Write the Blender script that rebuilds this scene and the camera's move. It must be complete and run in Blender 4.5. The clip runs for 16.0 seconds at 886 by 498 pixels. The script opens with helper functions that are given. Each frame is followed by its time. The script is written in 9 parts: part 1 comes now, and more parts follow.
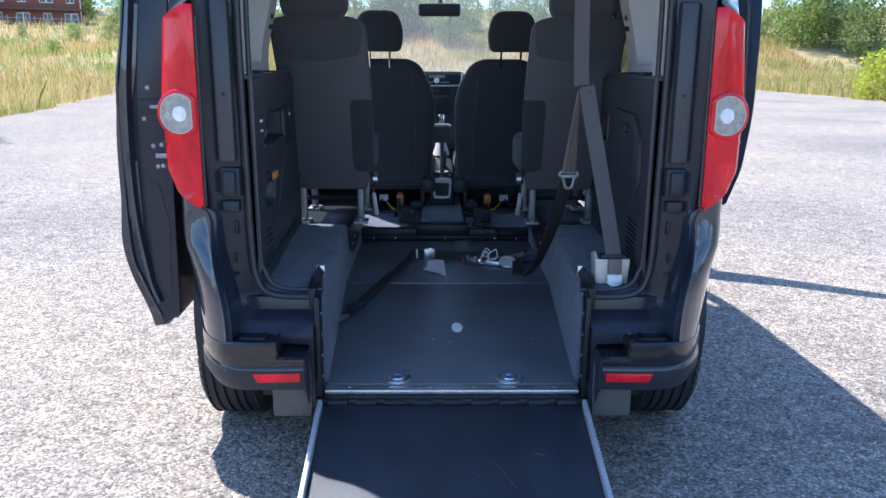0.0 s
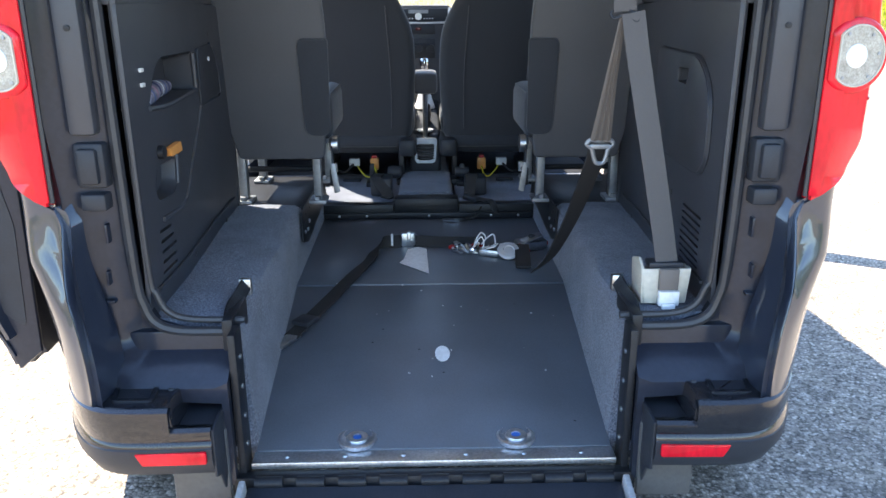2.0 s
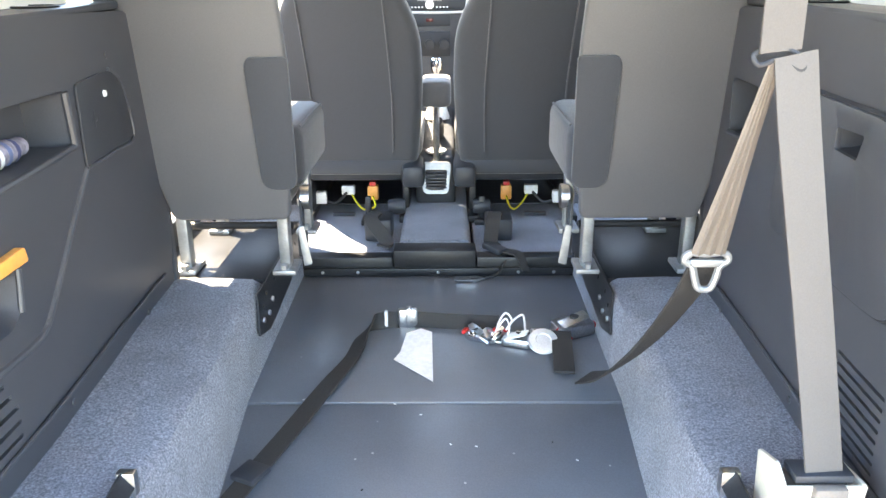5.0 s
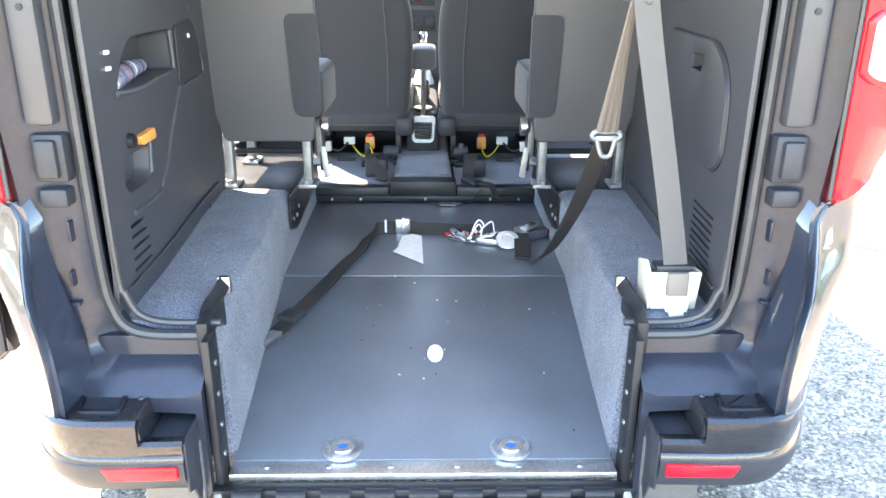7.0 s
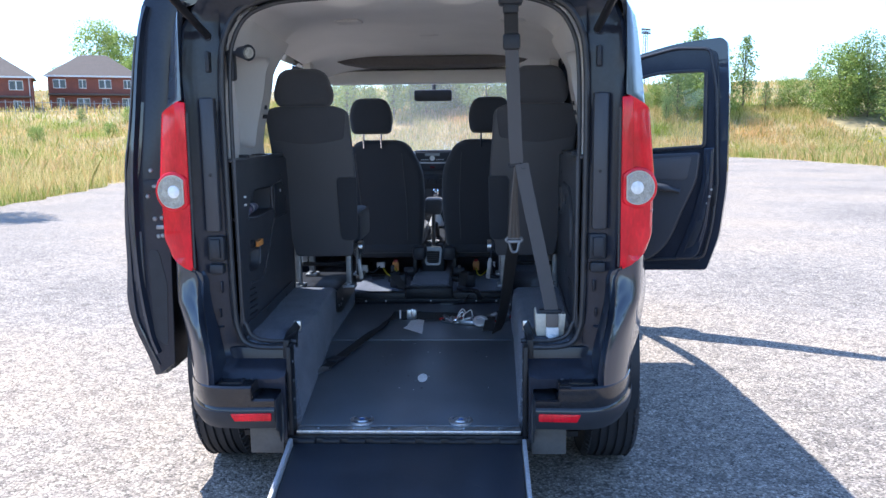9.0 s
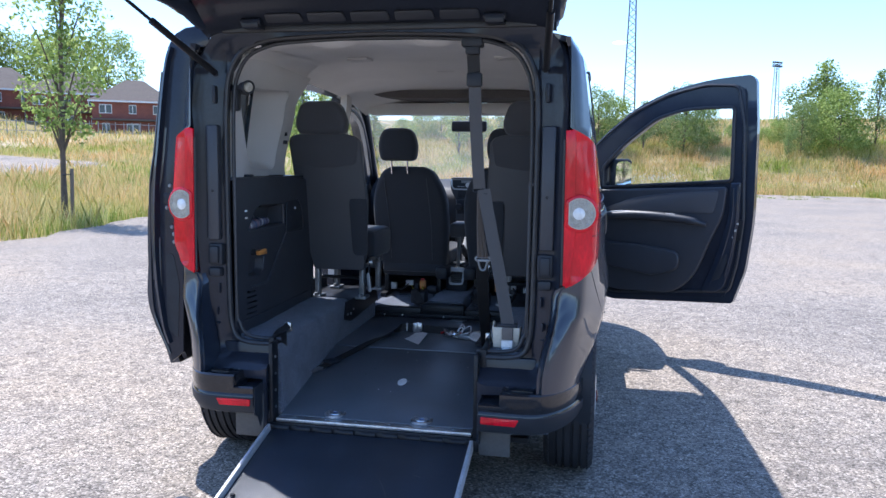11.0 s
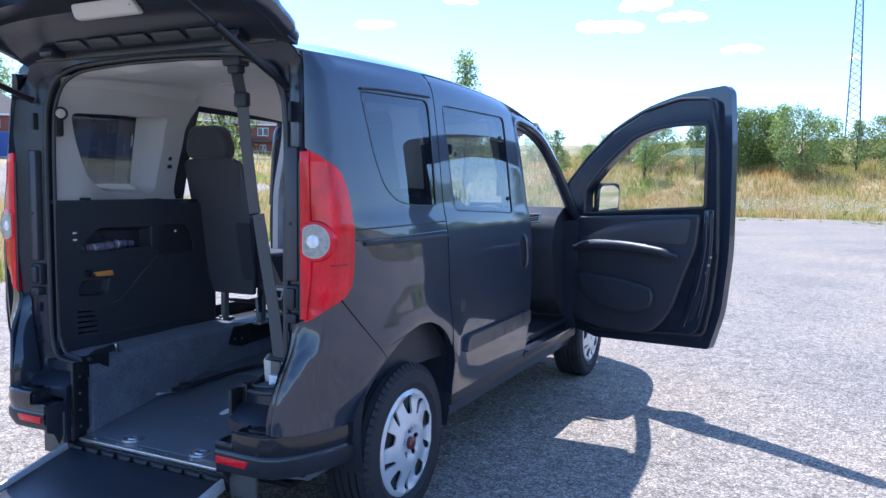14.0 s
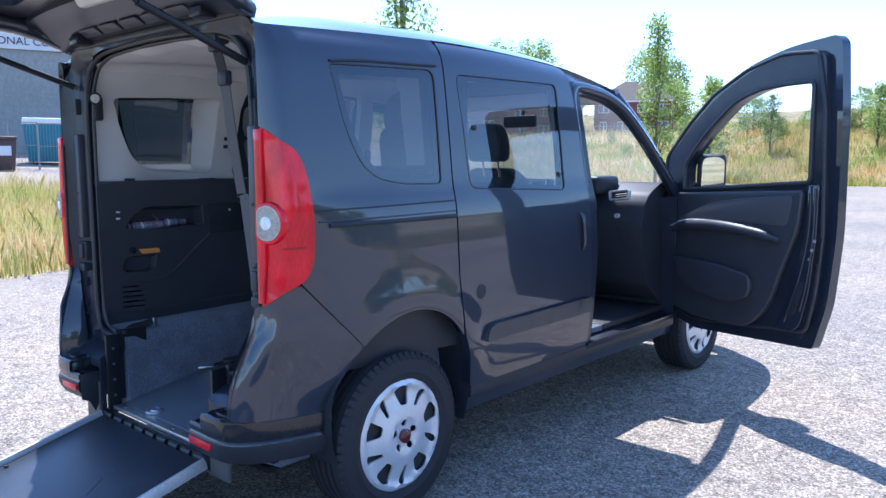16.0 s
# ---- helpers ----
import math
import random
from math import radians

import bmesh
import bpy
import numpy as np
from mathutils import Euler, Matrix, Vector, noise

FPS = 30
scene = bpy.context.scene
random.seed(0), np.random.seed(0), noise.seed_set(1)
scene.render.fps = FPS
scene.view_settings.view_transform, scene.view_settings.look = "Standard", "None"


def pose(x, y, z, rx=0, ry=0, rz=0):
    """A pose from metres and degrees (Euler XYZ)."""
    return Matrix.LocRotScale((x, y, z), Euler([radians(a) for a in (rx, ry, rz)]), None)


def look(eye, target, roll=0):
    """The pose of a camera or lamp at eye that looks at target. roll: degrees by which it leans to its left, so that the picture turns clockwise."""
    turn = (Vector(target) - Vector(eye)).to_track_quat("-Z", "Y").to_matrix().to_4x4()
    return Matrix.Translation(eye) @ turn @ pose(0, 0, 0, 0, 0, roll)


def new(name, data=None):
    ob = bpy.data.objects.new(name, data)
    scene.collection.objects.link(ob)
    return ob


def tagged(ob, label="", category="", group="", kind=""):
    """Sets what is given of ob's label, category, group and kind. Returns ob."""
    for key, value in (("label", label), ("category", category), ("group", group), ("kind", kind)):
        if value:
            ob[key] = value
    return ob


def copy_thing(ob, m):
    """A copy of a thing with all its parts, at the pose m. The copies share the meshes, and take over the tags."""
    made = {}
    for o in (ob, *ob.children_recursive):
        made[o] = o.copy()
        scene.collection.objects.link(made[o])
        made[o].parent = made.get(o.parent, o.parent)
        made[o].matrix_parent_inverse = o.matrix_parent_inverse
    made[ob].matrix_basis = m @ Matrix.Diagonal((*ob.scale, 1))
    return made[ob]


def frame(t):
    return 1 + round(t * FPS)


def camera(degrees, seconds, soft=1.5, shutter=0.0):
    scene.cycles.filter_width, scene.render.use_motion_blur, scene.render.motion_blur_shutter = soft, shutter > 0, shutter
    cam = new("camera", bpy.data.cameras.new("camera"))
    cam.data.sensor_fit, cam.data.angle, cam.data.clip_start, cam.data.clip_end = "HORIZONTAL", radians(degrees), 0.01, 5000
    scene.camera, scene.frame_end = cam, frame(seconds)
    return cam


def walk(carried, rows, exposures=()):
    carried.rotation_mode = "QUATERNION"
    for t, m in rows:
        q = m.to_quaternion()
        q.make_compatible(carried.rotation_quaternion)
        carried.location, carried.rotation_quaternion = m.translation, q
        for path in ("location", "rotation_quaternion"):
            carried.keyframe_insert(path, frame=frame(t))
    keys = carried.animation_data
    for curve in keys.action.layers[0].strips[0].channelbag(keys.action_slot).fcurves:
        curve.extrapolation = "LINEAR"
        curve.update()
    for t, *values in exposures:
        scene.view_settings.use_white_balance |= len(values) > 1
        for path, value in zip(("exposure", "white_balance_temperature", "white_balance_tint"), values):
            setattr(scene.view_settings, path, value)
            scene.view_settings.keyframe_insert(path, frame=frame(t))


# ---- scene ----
cam = camera(60.0, 16.0)
PATH = [
    (0, (-0.063, -2.148, 1.31), (-0.036, -0.206, 0.831), 0.3),
    (0.5, (-0.11, -2.072, 1.31), (-0.066, -0.118, 0.884), -0.1),
    (1, (-0.132, -1.911, 1.3), (-0.061, 0.034, 0.837), -0.4),
    (1.5, (-0.024, -1.645, 1.258), (0.032, 0.278, 0.711), -0.1),
    (2, (-0.015, -1.355, 1.253), (0.03, 0.548, 0.641), -0.2),
    (2.5, (-0.035, -1.061, 1.279), (-0.008, 0.823, 0.609), -0.5),
    (3, (0.018, -0.799, 1.271), (0.023, 1.068, 0.554), -0.8),
    (3.5, (0.044, -0.628, 1.281), (0.018, 1.224, 0.526), -1.2),
    (4, (0.036, -0.577, 1.292), (-0.008, 1.273, 0.534), -1.5),
    (4.2, (0.04, -0.574, 1.324), (0.003, 1.301, 0.629), -1.2),
    (6.3, (-0.023, -0.871, 1.292), (-0.011, 1.009, 0.609), 0.4),
    (6.5, (-0.032, -0.971, 1.281), (-0.003, 0.903, 0.584), 0.4),
    (7, (0.008, -1.219, 1.277), (0.048, 0.658, 0.587), 0.4),
    (7.5, (0.09, -1.537, 1.308), (0.079, 0.381, 0.742), -0.3),
    (8, (0.115, -1.885, 1.311), (0.113, 0.072, 0.897), -0.9),
    (8.5, (0.186, -2.224, 1.329), (0.156, -0.254, 0.989), -0.6),
    (9, (0.246, -2.508, 1.337), (0.162, -0.531, 1.044), -0.7),
    (9.2, (0.247, -2.615, 1.324), (0.141, -0.638, 1.044), -0.7),
    (11.3, (1.002, -2.748, 1.326), (0.583, -0.804, 1.119), 1.1),
    (11.5, (1.119, -2.712, 1.322), (0.674, -0.772, 1.123), 1.3),
    (12, (1.442, -2.649, 1.337), (0.924, -0.726, 1.159), 1.7),
    (12.5, (1.636, -2.503, 1.326), (1.034, -0.602, 1.165), 2.1),
    (13, (1.824, -2.29, 1.343), (1.134, -0.419, 1.19), 2.0),
    (13.5, (2.113, -2.17, 1.346), (1.333, -0.334, 1.195), 1.4),
    (14, (2.312, -2.014, 1.341), (1.435, -0.224, 1.182), 0.8),
    (14.5, (2.415, -1.771, 1.346), (1.437, -0.036, 1.175), 0.5),
    (15, (2.557, -1.632, 1.347), (1.456, 0.027, 1.159), 0.4),
    (15.5, (2.775, -1.526, 1.354), (1.552, 0.043, 1.146), 0.2),
    (16, (2.855, -1.37, 1.357), (1.538, 0.117, 1.127), -0.1),
]
walk(cam, [(t, look(eye, target, roll)) for t, eye, target, roll in PATH],
     [(0, 1.65, 5600, 11), (1.5, 2.05, 5450, 9), (2.0, 2.8, 6800, 8), (2.5, 3.85, 8300, 10), (3.3, 4.72, 8700, 9), (4.2, 4.87, 8900, 9), (6.3, 4.87, 8900, 9), (7.0, 4.6, 8300, 8), (7.5, 4.0, 7750, 9), (8.0, 3.05, 6500, 10), (8.5, 2.5, 6250, 12), (9.0, 1.75, 5650, 11), (11.3, 1.4, 5600, 13), (13.0, 1.4, 5300, 14), (16, 1.6, 5350, 13)])
# ---- world, sun ----
SUN_SHIFT = Vector((0.48, -0.33, -1.0))       # way of the sunlight
sun = new("sun", bpy.data.lights.new("sun", "SUN"))
sun.data.energy, sun.data.angle, sun.data.color = 2.75, radians(0.55), (1.0, 0.925, 0.825)
sun.matrix_world = look(-SUN_SHIFT * 20, (0, 0, 0))
world = bpy.data.worlds.new("sky")
scene.world = world
world.use_nodes = True
wn = world.node_tree
sky = wn.nodes.new("ShaderNodeTexSky")
sky.sky_type, sky.sun_disc = "NISHITA", False
sky.sun_elevation, sky.sun_rotation = radians(59.8), math.atan2(-SUN_SHIFT.x, -SUN_SHIFT.y)
sky.air_density, sky.dust_density, sky.ozone_density = 0.85, 0.15, 3.0
wn.nodes["Background"].inputs["Strength"].default_value = 0.13
wn.links.new(sky.outputs[0], wn.nodes["Background"].inputs[0])


# ---- materials ----
def material(name, colour, rough=0.6, metal=0.0, coat=0.0, vary=0.15, scale=6.0, fine=0.1, fine_scale=90.0,
             bump=0.0, bump_scale=200.0, alpha=1.0, spec=0.5, sheen=0.0, island=0.0, stretch=(1, 1, 1)):
    """A surface with blotches at one scale and grain at another, in metres."""
    m = bpy.data.materials.new(name)
    m.use_nodes = True
    nt = m.node_tree
    b = nt.nodes["Principled BSDF"]
    b.inputs["Metallic"].default_value = metal
    b.inputs["Coat Weight"].default_value = coat
    b.inputs["Coat Roughness"].default_value = 0.03
    b.inputs["Specular IOR Level"].default_value = spec
    b.inputs["Sheen Weight"].default_value = sheen
    co = nt.nodes.new("ShaderNodeTexCoord")
    mp = nt.nodes.new("ShaderNodeMapping")
    mp.inputs["Scale"].default_value = stretch
    nt.links.new(co.outputs["Object"], mp.inputs[0])
    big = nt.nodes.new("ShaderNodeTexNoise")
    big.inputs["Scale"].default_value, big.inputs["Detail"].default_value = scale, 4
    small = nt.nodes.new("ShaderNodeTexNoise")
    small.inputs["Scale"].default_value, small.inputs["Detail"].default_value = fine_scale, 2
    for n in (big, small):
        nt.links.new(mp.outputs[0], n.inputs["Vector"])
    def mul(a, amount):
        r = nt.nodes.new("ShaderNodeMapRange")
        r.inputs["From Min"].default_value, r.inputs["From Max"].default_value = 0.25, 0.75
        r.inputs["To Min"].default_value, r.inputs["To Max"].default_value = 1 - amount, 1 + amount
        nt.links.new(a, r.inputs["Value"])
        return r.outputs[0]
    p = nt.nodes.new("ShaderNodeMath")
    p.operation = "MULTIPLY"
    nt.links.new(mul(big.outputs["Fac"], vary), p.inputs[0])
    nt.links.new(mul(small.outputs["Fac"], fine), p.inputs[1])
    out = p.outputs[0]
    if island:
        geo = nt.nodes.new("ShaderNodeNewGeometry")
        r = nt.nodes.new("ShaderNodeMapRange")
        r.inputs["To Min"].default_value, r.inputs["To Max"].default_value = 1 - island, 1 + island
        nt.links.new(geo.outputs["Random Per Island"], r.inputs["Value"])
        q = nt.nodes.new("ShaderNodeMath")
        q.operation = "MULTIPLY"
        nt.links.new(out, q.inputs[0]), nt.links.new(r.outputs[0], q.inputs[1])
        out = q.outputs[0]
    v = nt.nodes.new("ShaderNodeVectorMath")
    v.operation = "SCALE"
    v.inputs[0].default_value = colour
    nt.links.new(out, v.inputs["Scale"])
    nt.links.new(v.outputs[0], b.inputs["Base Color"])
    rr = nt.nodes.new("ShaderNodeMapRange")
    rr.inputs["To Min"].default_value, rr.inputs["To Max"].default_value = max(0.02, rough * 0.85), min(1, rough * 1.15)
    nt.links.new(big.outputs["Fac"], rr.inputs["Value"])
    nt.links.new(rr.outputs[0], b.inputs["Roughness"])
    if bump:
        bn = nt.nodes.new("ShaderNodeTexNoise")
        bn.inputs["Scale"].default_value, bn.inputs["Detail"].default_value = bump_scale, 3
        nt.links.new(mp.outputs[0], bn.inputs["Vector"])
        bu = nt.nodes.new("ShaderNodeBump")
        bu.inputs["Strength"].default_value, bu.inputs["Distance"].default_value = bump, 1.0 / bump_scale
        nt.links.new(bn.outputs["Fac"], bu.inputs["Height"])
        nt.links.new(bu.outputs[0], b.inputs["Normal"])
    if alpha < 1:
        b.inputs["Alpha"].default_value = alpha
    return m


def ramp(m, factor, stops):
    r = m.node_tree.nodes.new("ShaderNodeValToRGB")
    while len(r.color_ramp.elements) < len(stops):
        r.color_ramp.elements.new(0.5)
    for e, (pos, col) in zip(r.color_ramp.elements, stops):
        e.position, e.color = pos, (*col, 1)
    m.node_tree.links.new(factor, r.inputs[0])
    return r.outputs[0]


def glass(name, tint, through_it=0.9, dust=0.0):
    """A thin pane: part clear, part mirror by its angle, with a film of dust that takes the light."""
    m = bpy.data.materials.new(name)
    m.use_nodes = True
    nt = m.node_tree
    nt.nodes.remove(nt.nodes["Principled BSDF"])
    t, g, mix, f = (nt.nodes.new("ShaderNode" + k) for k in ("BsdfTransparent", "BsdfGlossy", "MixShader", "LayerWeight"))
    t.inputs[0].default_value = (*[c * through_it for c in tint], 1)
    g.inputs["Roughness"].default_value = 0.0
    g.inputs[0].default_value = (0.95, 0.97, 1.0, 1)
    f.inputs["Blend"].default_value = 0.5
    pw, sc = nt.nodes.new("ShaderNodeMath"), nt.nodes.new("ShaderNodeMapRange")
    pw.operation = "POWER"
    pw.inputs[1].default_value = 4.5
    sc.inputs["To Min"].default_value, sc.inputs["To Max"].default_value = 0.095, 1.0
    nt.links.new(f.outputs["Facing"], pw.inputs[0]), nt.links.new(pw.outputs[0], sc.inputs["Value"])
    nt.links.new(sc.outputs[0], mix.inputs[0])
    film, dirt, spread = (nt.nodes.new("ShaderNode" + k) for k in ("BsdfTranslucent", "MixShader", "TexNoise"))
    film.inputs[0].default_value = (0.8, 0.8, 0.78, 1)
    spread.inputs["Scale"].default_value = 2.0
    amount = nt.nodes.new("ShaderNodeMapRange")
    amount.inputs["To Min"].default_value, amount.inputs["To Max"].default_value = dust * 0.6, dust * 1.4
    nt.links.new(spread.outputs["Fac"], amount.inputs["Value"]), nt.links.new(amount.outputs[0], dirt.inputs[0])
    nt.links.new(t.outputs[0], dirt.inputs[1]), nt.links.new(film.outputs[0], dirt.inputs[2])
    nt.links.new(dirt.outputs[0], mix.inputs[1]), nt.links.new(g.outputs[0], mix.inputs[2])
    nt.links.new(mix.outputs[0], nt.nodes["Material Output"].inputs[0])
    return m


def asphalt():
    """Worn grey tarmac with pale chippings set in darker binder, stains and patches."""
    m = bpy.data.materials.new("tarmac")
    m.use_nodes = True
    nt, L = m.node_tree, m.node_tree.links.new
    b = nt.nodes["Principled BSDF"]
    co = nt.nodes.new("ShaderNodeTexCoord")
    vo = nt.nodes.new("ShaderNodeTexVoronoi")
    vo.inputs["Scale"].default_value = 112
    vo2 = nt.nodes.new("ShaderNodeTexVoronoi")
    vo2.inputs["Scale"].default_value = 37
    big, mid = nt.nodes.new("ShaderNodeTexNoise"), nt.nodes.new("ShaderNodeTexNoise")
    big.inputs["Scale"].default_value, big.inputs["Detail"].default_value = 0.35, 6
    mid.inputs["Scale"].default_value, mid.inputs["Detail"].default_value = 7, 6
    for n in (vo, vo2, big, mid):
        L(co.outputs["Object"], n.inputs["Vector"])
    sep = nt.nodes.new("ShaderNodeSeparateColor")
    L(vo.outputs["Color"], sep.inputs[0])
    stones = ramp(m, sep.outputs[0], [(0.0, (0.150, 0.131, 0.108)), (0.3, (0.300, 0.257, 0.208)), (0.75, (0.405, 0.346, 0.281)), (1.0, (0.640, 0.556, 0.462))])
    joint = ramp(m, vo.outputs["Distance"], [(0.0, (1, 1, 1)), (0.45, (0.98, 0.98, 0.98)), (0.62, (0.86, 0.86, 0.86)), (0.85, (0.56, 0.56, 0.57))])
    patch = ramp(m, big.outputs["Fac"], [(0.3, (0.78, 0.79, 0.82)), (0.48, (0.98, 0.98, 0.99)), (0.7, (1.17, 1.11, 1.03))])
    spots = ramp(m, mid.outputs["Fac"], [(0.25, (0.68, 0.68, 0.69)), (0.45, (0.99, 0.99, 0.99)), (0.75, (1.12, 1.10, 1.06))])
    sep2 = nt.nodes.new("ShaderNodeSeparateColor")
    L(vo2.outputs["Color"], sep2.inputs[0])
    coarse = ramp(m, sep2.outputs[0], [(0.0, (0.80, 0.80, 0.81)), (0.5, (1.0, 1.0, 1.0)), (1.0, (1.22, 1.21, 1.19))])
    out = stones
    for other in (joint, coarse, patch, spots):
        x = nt.nodes.new("ShaderNodeVectorMath")
        x.operation = "MULTIPLY"
        L(out, x.inputs[0]), L(other, x.inputs[1])
        out = x.outputs[0]
    L(out, b.inputs["Base Color"])
    b.inputs["Roughness"].default_value, b.inputs["Specular IOR Level"].default_value = 0.9, 0.12
    bu = nt.nodes.new("ShaderNodeBump")
    bu.inputs["Strength"].default_value, bu.inputs["Distance"].default_value = 0.7, 0.004
    bu.invert = True
    L(vo.outputs["Distance"], bu.inputs["Height"])
    L(bu.outputs[0], b.inputs["Normal"])
    return m


def earth():
    """Rough ground: dry straw, green weeds and bare patches."""
    m = bpy.data.materials.new("rough_grass_ground")
    m.use_nodes = True
    nt, L = m.node_tree, m.node_tree.links.new
    b = nt.nodes["Principled BSDF"]
    co = nt.nodes.new("ShaderNodeTexCoord")
    big, mid = nt.nodes.new("ShaderNodeTexNoise"), nt.nodes.new("ShaderNodeTexNoise")
    big.inputs["Scale"].default_value, big.inputs["Detail"].default_value = 0.12, 8
    mid.inputs["Scale"].default_value, mid.inputs["Detail"].default_value = 3, 6
    for n in (big, mid):
        L(co.outputs["Object"], n.inputs["Vector"])
    a = ramp(m, big.outputs["Fac"], [(0.33, (0.19, 0.185, 0.065)), (0.48, (0.35, 0.28, 0.135)), (0.65, (0.48, 0.37, 0.22))])
    c = ramp(m, mid.outputs["Fac"], [(0.3, (0.6, 0.65, 0.6)), (0.7, (1.2, 1.15, 1.1))])
    x = nt.nodes.new("ShaderNodeVectorMath")
    x.operation = "MULTIPLY"
    L(a, x.inputs[0]), L(c, x.inputs[1])
    L(x.outputs[0], b.inputs["Base Color"])
    b.inputs["Roughness"].default_value = 0.95
    return m


def carpet():
    """Speckled blue-grey needle felt."""
    m = bpy.data.materials.new("speckled_carpet")
    m.use_nodes = True
    nt, L = m.node_tree, m.node_tree.links.new
    b = nt.nodes["Principled BSDF"]
    co = nt.nodes.new("ShaderNodeTexCoord")
    n1, n2 = nt.nodes.new("ShaderNodeTexNoise"), nt.nodes.new("ShaderNodeTexNoise")
    n1.inputs["Scale"].default_value, n1.inputs["Detail"].default_value, n1.inputs["Roughness"].default_value = 250, 4, 0.75
    n2.inputs["Scale"].default_value, n2.inputs["Detail"].default_value = 9, 4
    for n in (n1, n2):
        L(co.outputs["Object"], n.inputs["Vector"])
    a = ramp(m, n1.outputs["Fac"], [(0.32, (0.034, 0.039, 0.054)), (0.46, (0.106, 0.119, 0.153)), (0.57, (0.19, 0.21, 0.255)), (0.72, (0.33, 0.35, 0.41))])
    c = ramp(m, n2.outputs["Fac"], [(0.3, (0.8, 0.8, 0.82)), (0.7, (1.15, 1.15, 1.15))])
    x = nt.nodes.new("ShaderNodeVectorMath")
    x.operation = "MULTIPLY"
    L(a, x.inputs[0]), L(c, x.inputs[1])
    L(x.outputs[0], b.inputs["Base Color"])
    b.inputs["Roughness"].default_value, b.inputs["Sheen Weight"].default_value = 0.95, 0.15
    bu = nt.nodes.new("ShaderNodeBump")
    bu.inputs["Strength"].default_value, bu.inputs["Distance"].default_value = 0.7, 0.003
    L(n1.outputs["Fac"], bu.inputs["Height"]), L(bu.outputs[0], b.inputs["Normal"])
    return m


def gritty(m, scale, patch, level):
    """Strews pale grit and small scuffs over parts of a surface."""
    nt, L = m.node_tree, m.node_tree.links.new
    b = nt.nodes["Principled BSDF"]
    co = nt.nodes.new("ShaderNodeTexCoord")
    vo, no = nt.nodes.new("ShaderNodeTexVoronoi"), nt.nodes.new("ShaderNodeTexNoise")
    vo.inputs["Scale"].default_value = scale
    no.inputs["Scale"].default_value = patch
    L(co.outputs["Object"], vo.inputs["Vector"]), L(co.outputs["Object"], no.inputs["Vector"])
    grit = ramp(m, vo.outputs["Distance"], [(0.0, (1, 1, 1)), (0.035, (1, 1, 1)), (0.05, (0, 0, 0))])
    where = ramp(m, no.outputs["Fac"], [(0.56, (0, 0, 0)), (0.62, (1, 1, 1))])
    x = nt.nodes.new("ShaderNodeMath")
    x.operation = "MULTIPLY"
    L(grit, x.inputs[0]), L(where, x.inputs[1])
    mix = nt.nodes.new("ShaderNodeMix")
    mix.data_type = "RGBA"
    old = b.inputs["Base Color"].links[0].from_socket
    L(x.outputs[0], mix.inputs["Factor"]), L(old, mix.inputs["A"])
    mix.inputs["B"].default_value = (level, level, level, 1)
    L(mix.outputs["Result"], b.inputs["Base Color"])
    return m


def floor_vinyl():
    """Dark slate vinyl with scuffs, grit and pale scratches."""
    return gritty(material("slate_vinyl", (0.118, 0.134, 0.158), rough=0.335, spec=0.65, vary=0.15, scale=5, fine=0.12, fine_scale=300, bump=0.12, bump_scale=420), 16, 2.2, 0.4)


PAINT = material("black_blue_paint", (0.019, 0.026, 0.043), rough=0.4, spec=0.25, coat=1.0, vary=0.1, scale=2, fine=0.2, fine_scale=900)
PAINT.node_tree.nodes["Principled BSDF"].inputs["Coat IOR"].default_value = 1.58
PAINT.node_tree.nodes["Principled BSDF"].inputs["Coat Roughness"].default_value = 0.03
INNER_PAINT = material("black_paint_inside", (0.023, 0.027, 0.039), rough=0.35, spec=0.1, coat=0.5, vary=0.15, scale=9, fine=0.1)
INNER_PAINT.node_tree.nodes["Principled BSDF"].inputs["Coat Roughness"].default_value = 0.16
INNER_PAINT.node_tree.nodes["Principled BSDF"].inputs["Coat Weight"].default_value = 0.5
RAIL = material("bright_aluminium_edge", (0.62, 0.63, 0.64), rough=0.4, metal=0.35, vary=0.12, scale=10, fine=0.15, fine_scale=120)
BUMPER = material("satin_bumper_plastic", (0.015, 0.016, 0.020), rough=0.22, spec=0.25, coat=0.7, vary=0.12, scale=14, fine=0.15, fine_scale=400, bump=0.05, bump_scale=900)
PLASTIC = material("dark_grey_plastic", (0.045, 0.048, 0.057), rough=0.42, vary=0.08, scale=8, fine=0.12, fine_scale=500, bump=0.15, bump_scale=800)
BLACK_PLASTIC = material("black_plastic", (0.029, 0.032, 0.039), rough=0.45, spec=0.3, vary=0.12, scale=20, fine=0.12, fine_scale=400, bump=0.1, bump_scale=700)
RUBBER = material("black_rubber", (0.034, 0.035, 0.039), rough=0.42, vary=0.15, scale=20, fine=0.1, fine_scale=200, bump=0.1, bump_scale=300)
TYRE = material("tyre_rubber", (0.020, 0.020, 0.023), rough=0.75, vary=0.25, scale=9, fine=0.2, fine_scale=160, bump=0.2, bump_scale=260)
FABRIC = material("charcoal_seat_fabric", (0.073, 0.073, 0.081), rough=0.9, vary=0.08, scale=6, fine=0.25, fine_scale=700, bump=0.4, bump_scale=900, sheen=0.25)
FABRIC_DARK = material("black_seat_fabric", (0.035, 0.038, 0.046), rough=0.9, vary=0.08, scale=6, fine=0.25, fine_scale=700, bump=0.4, bump_scale=900, sheen=0.2)
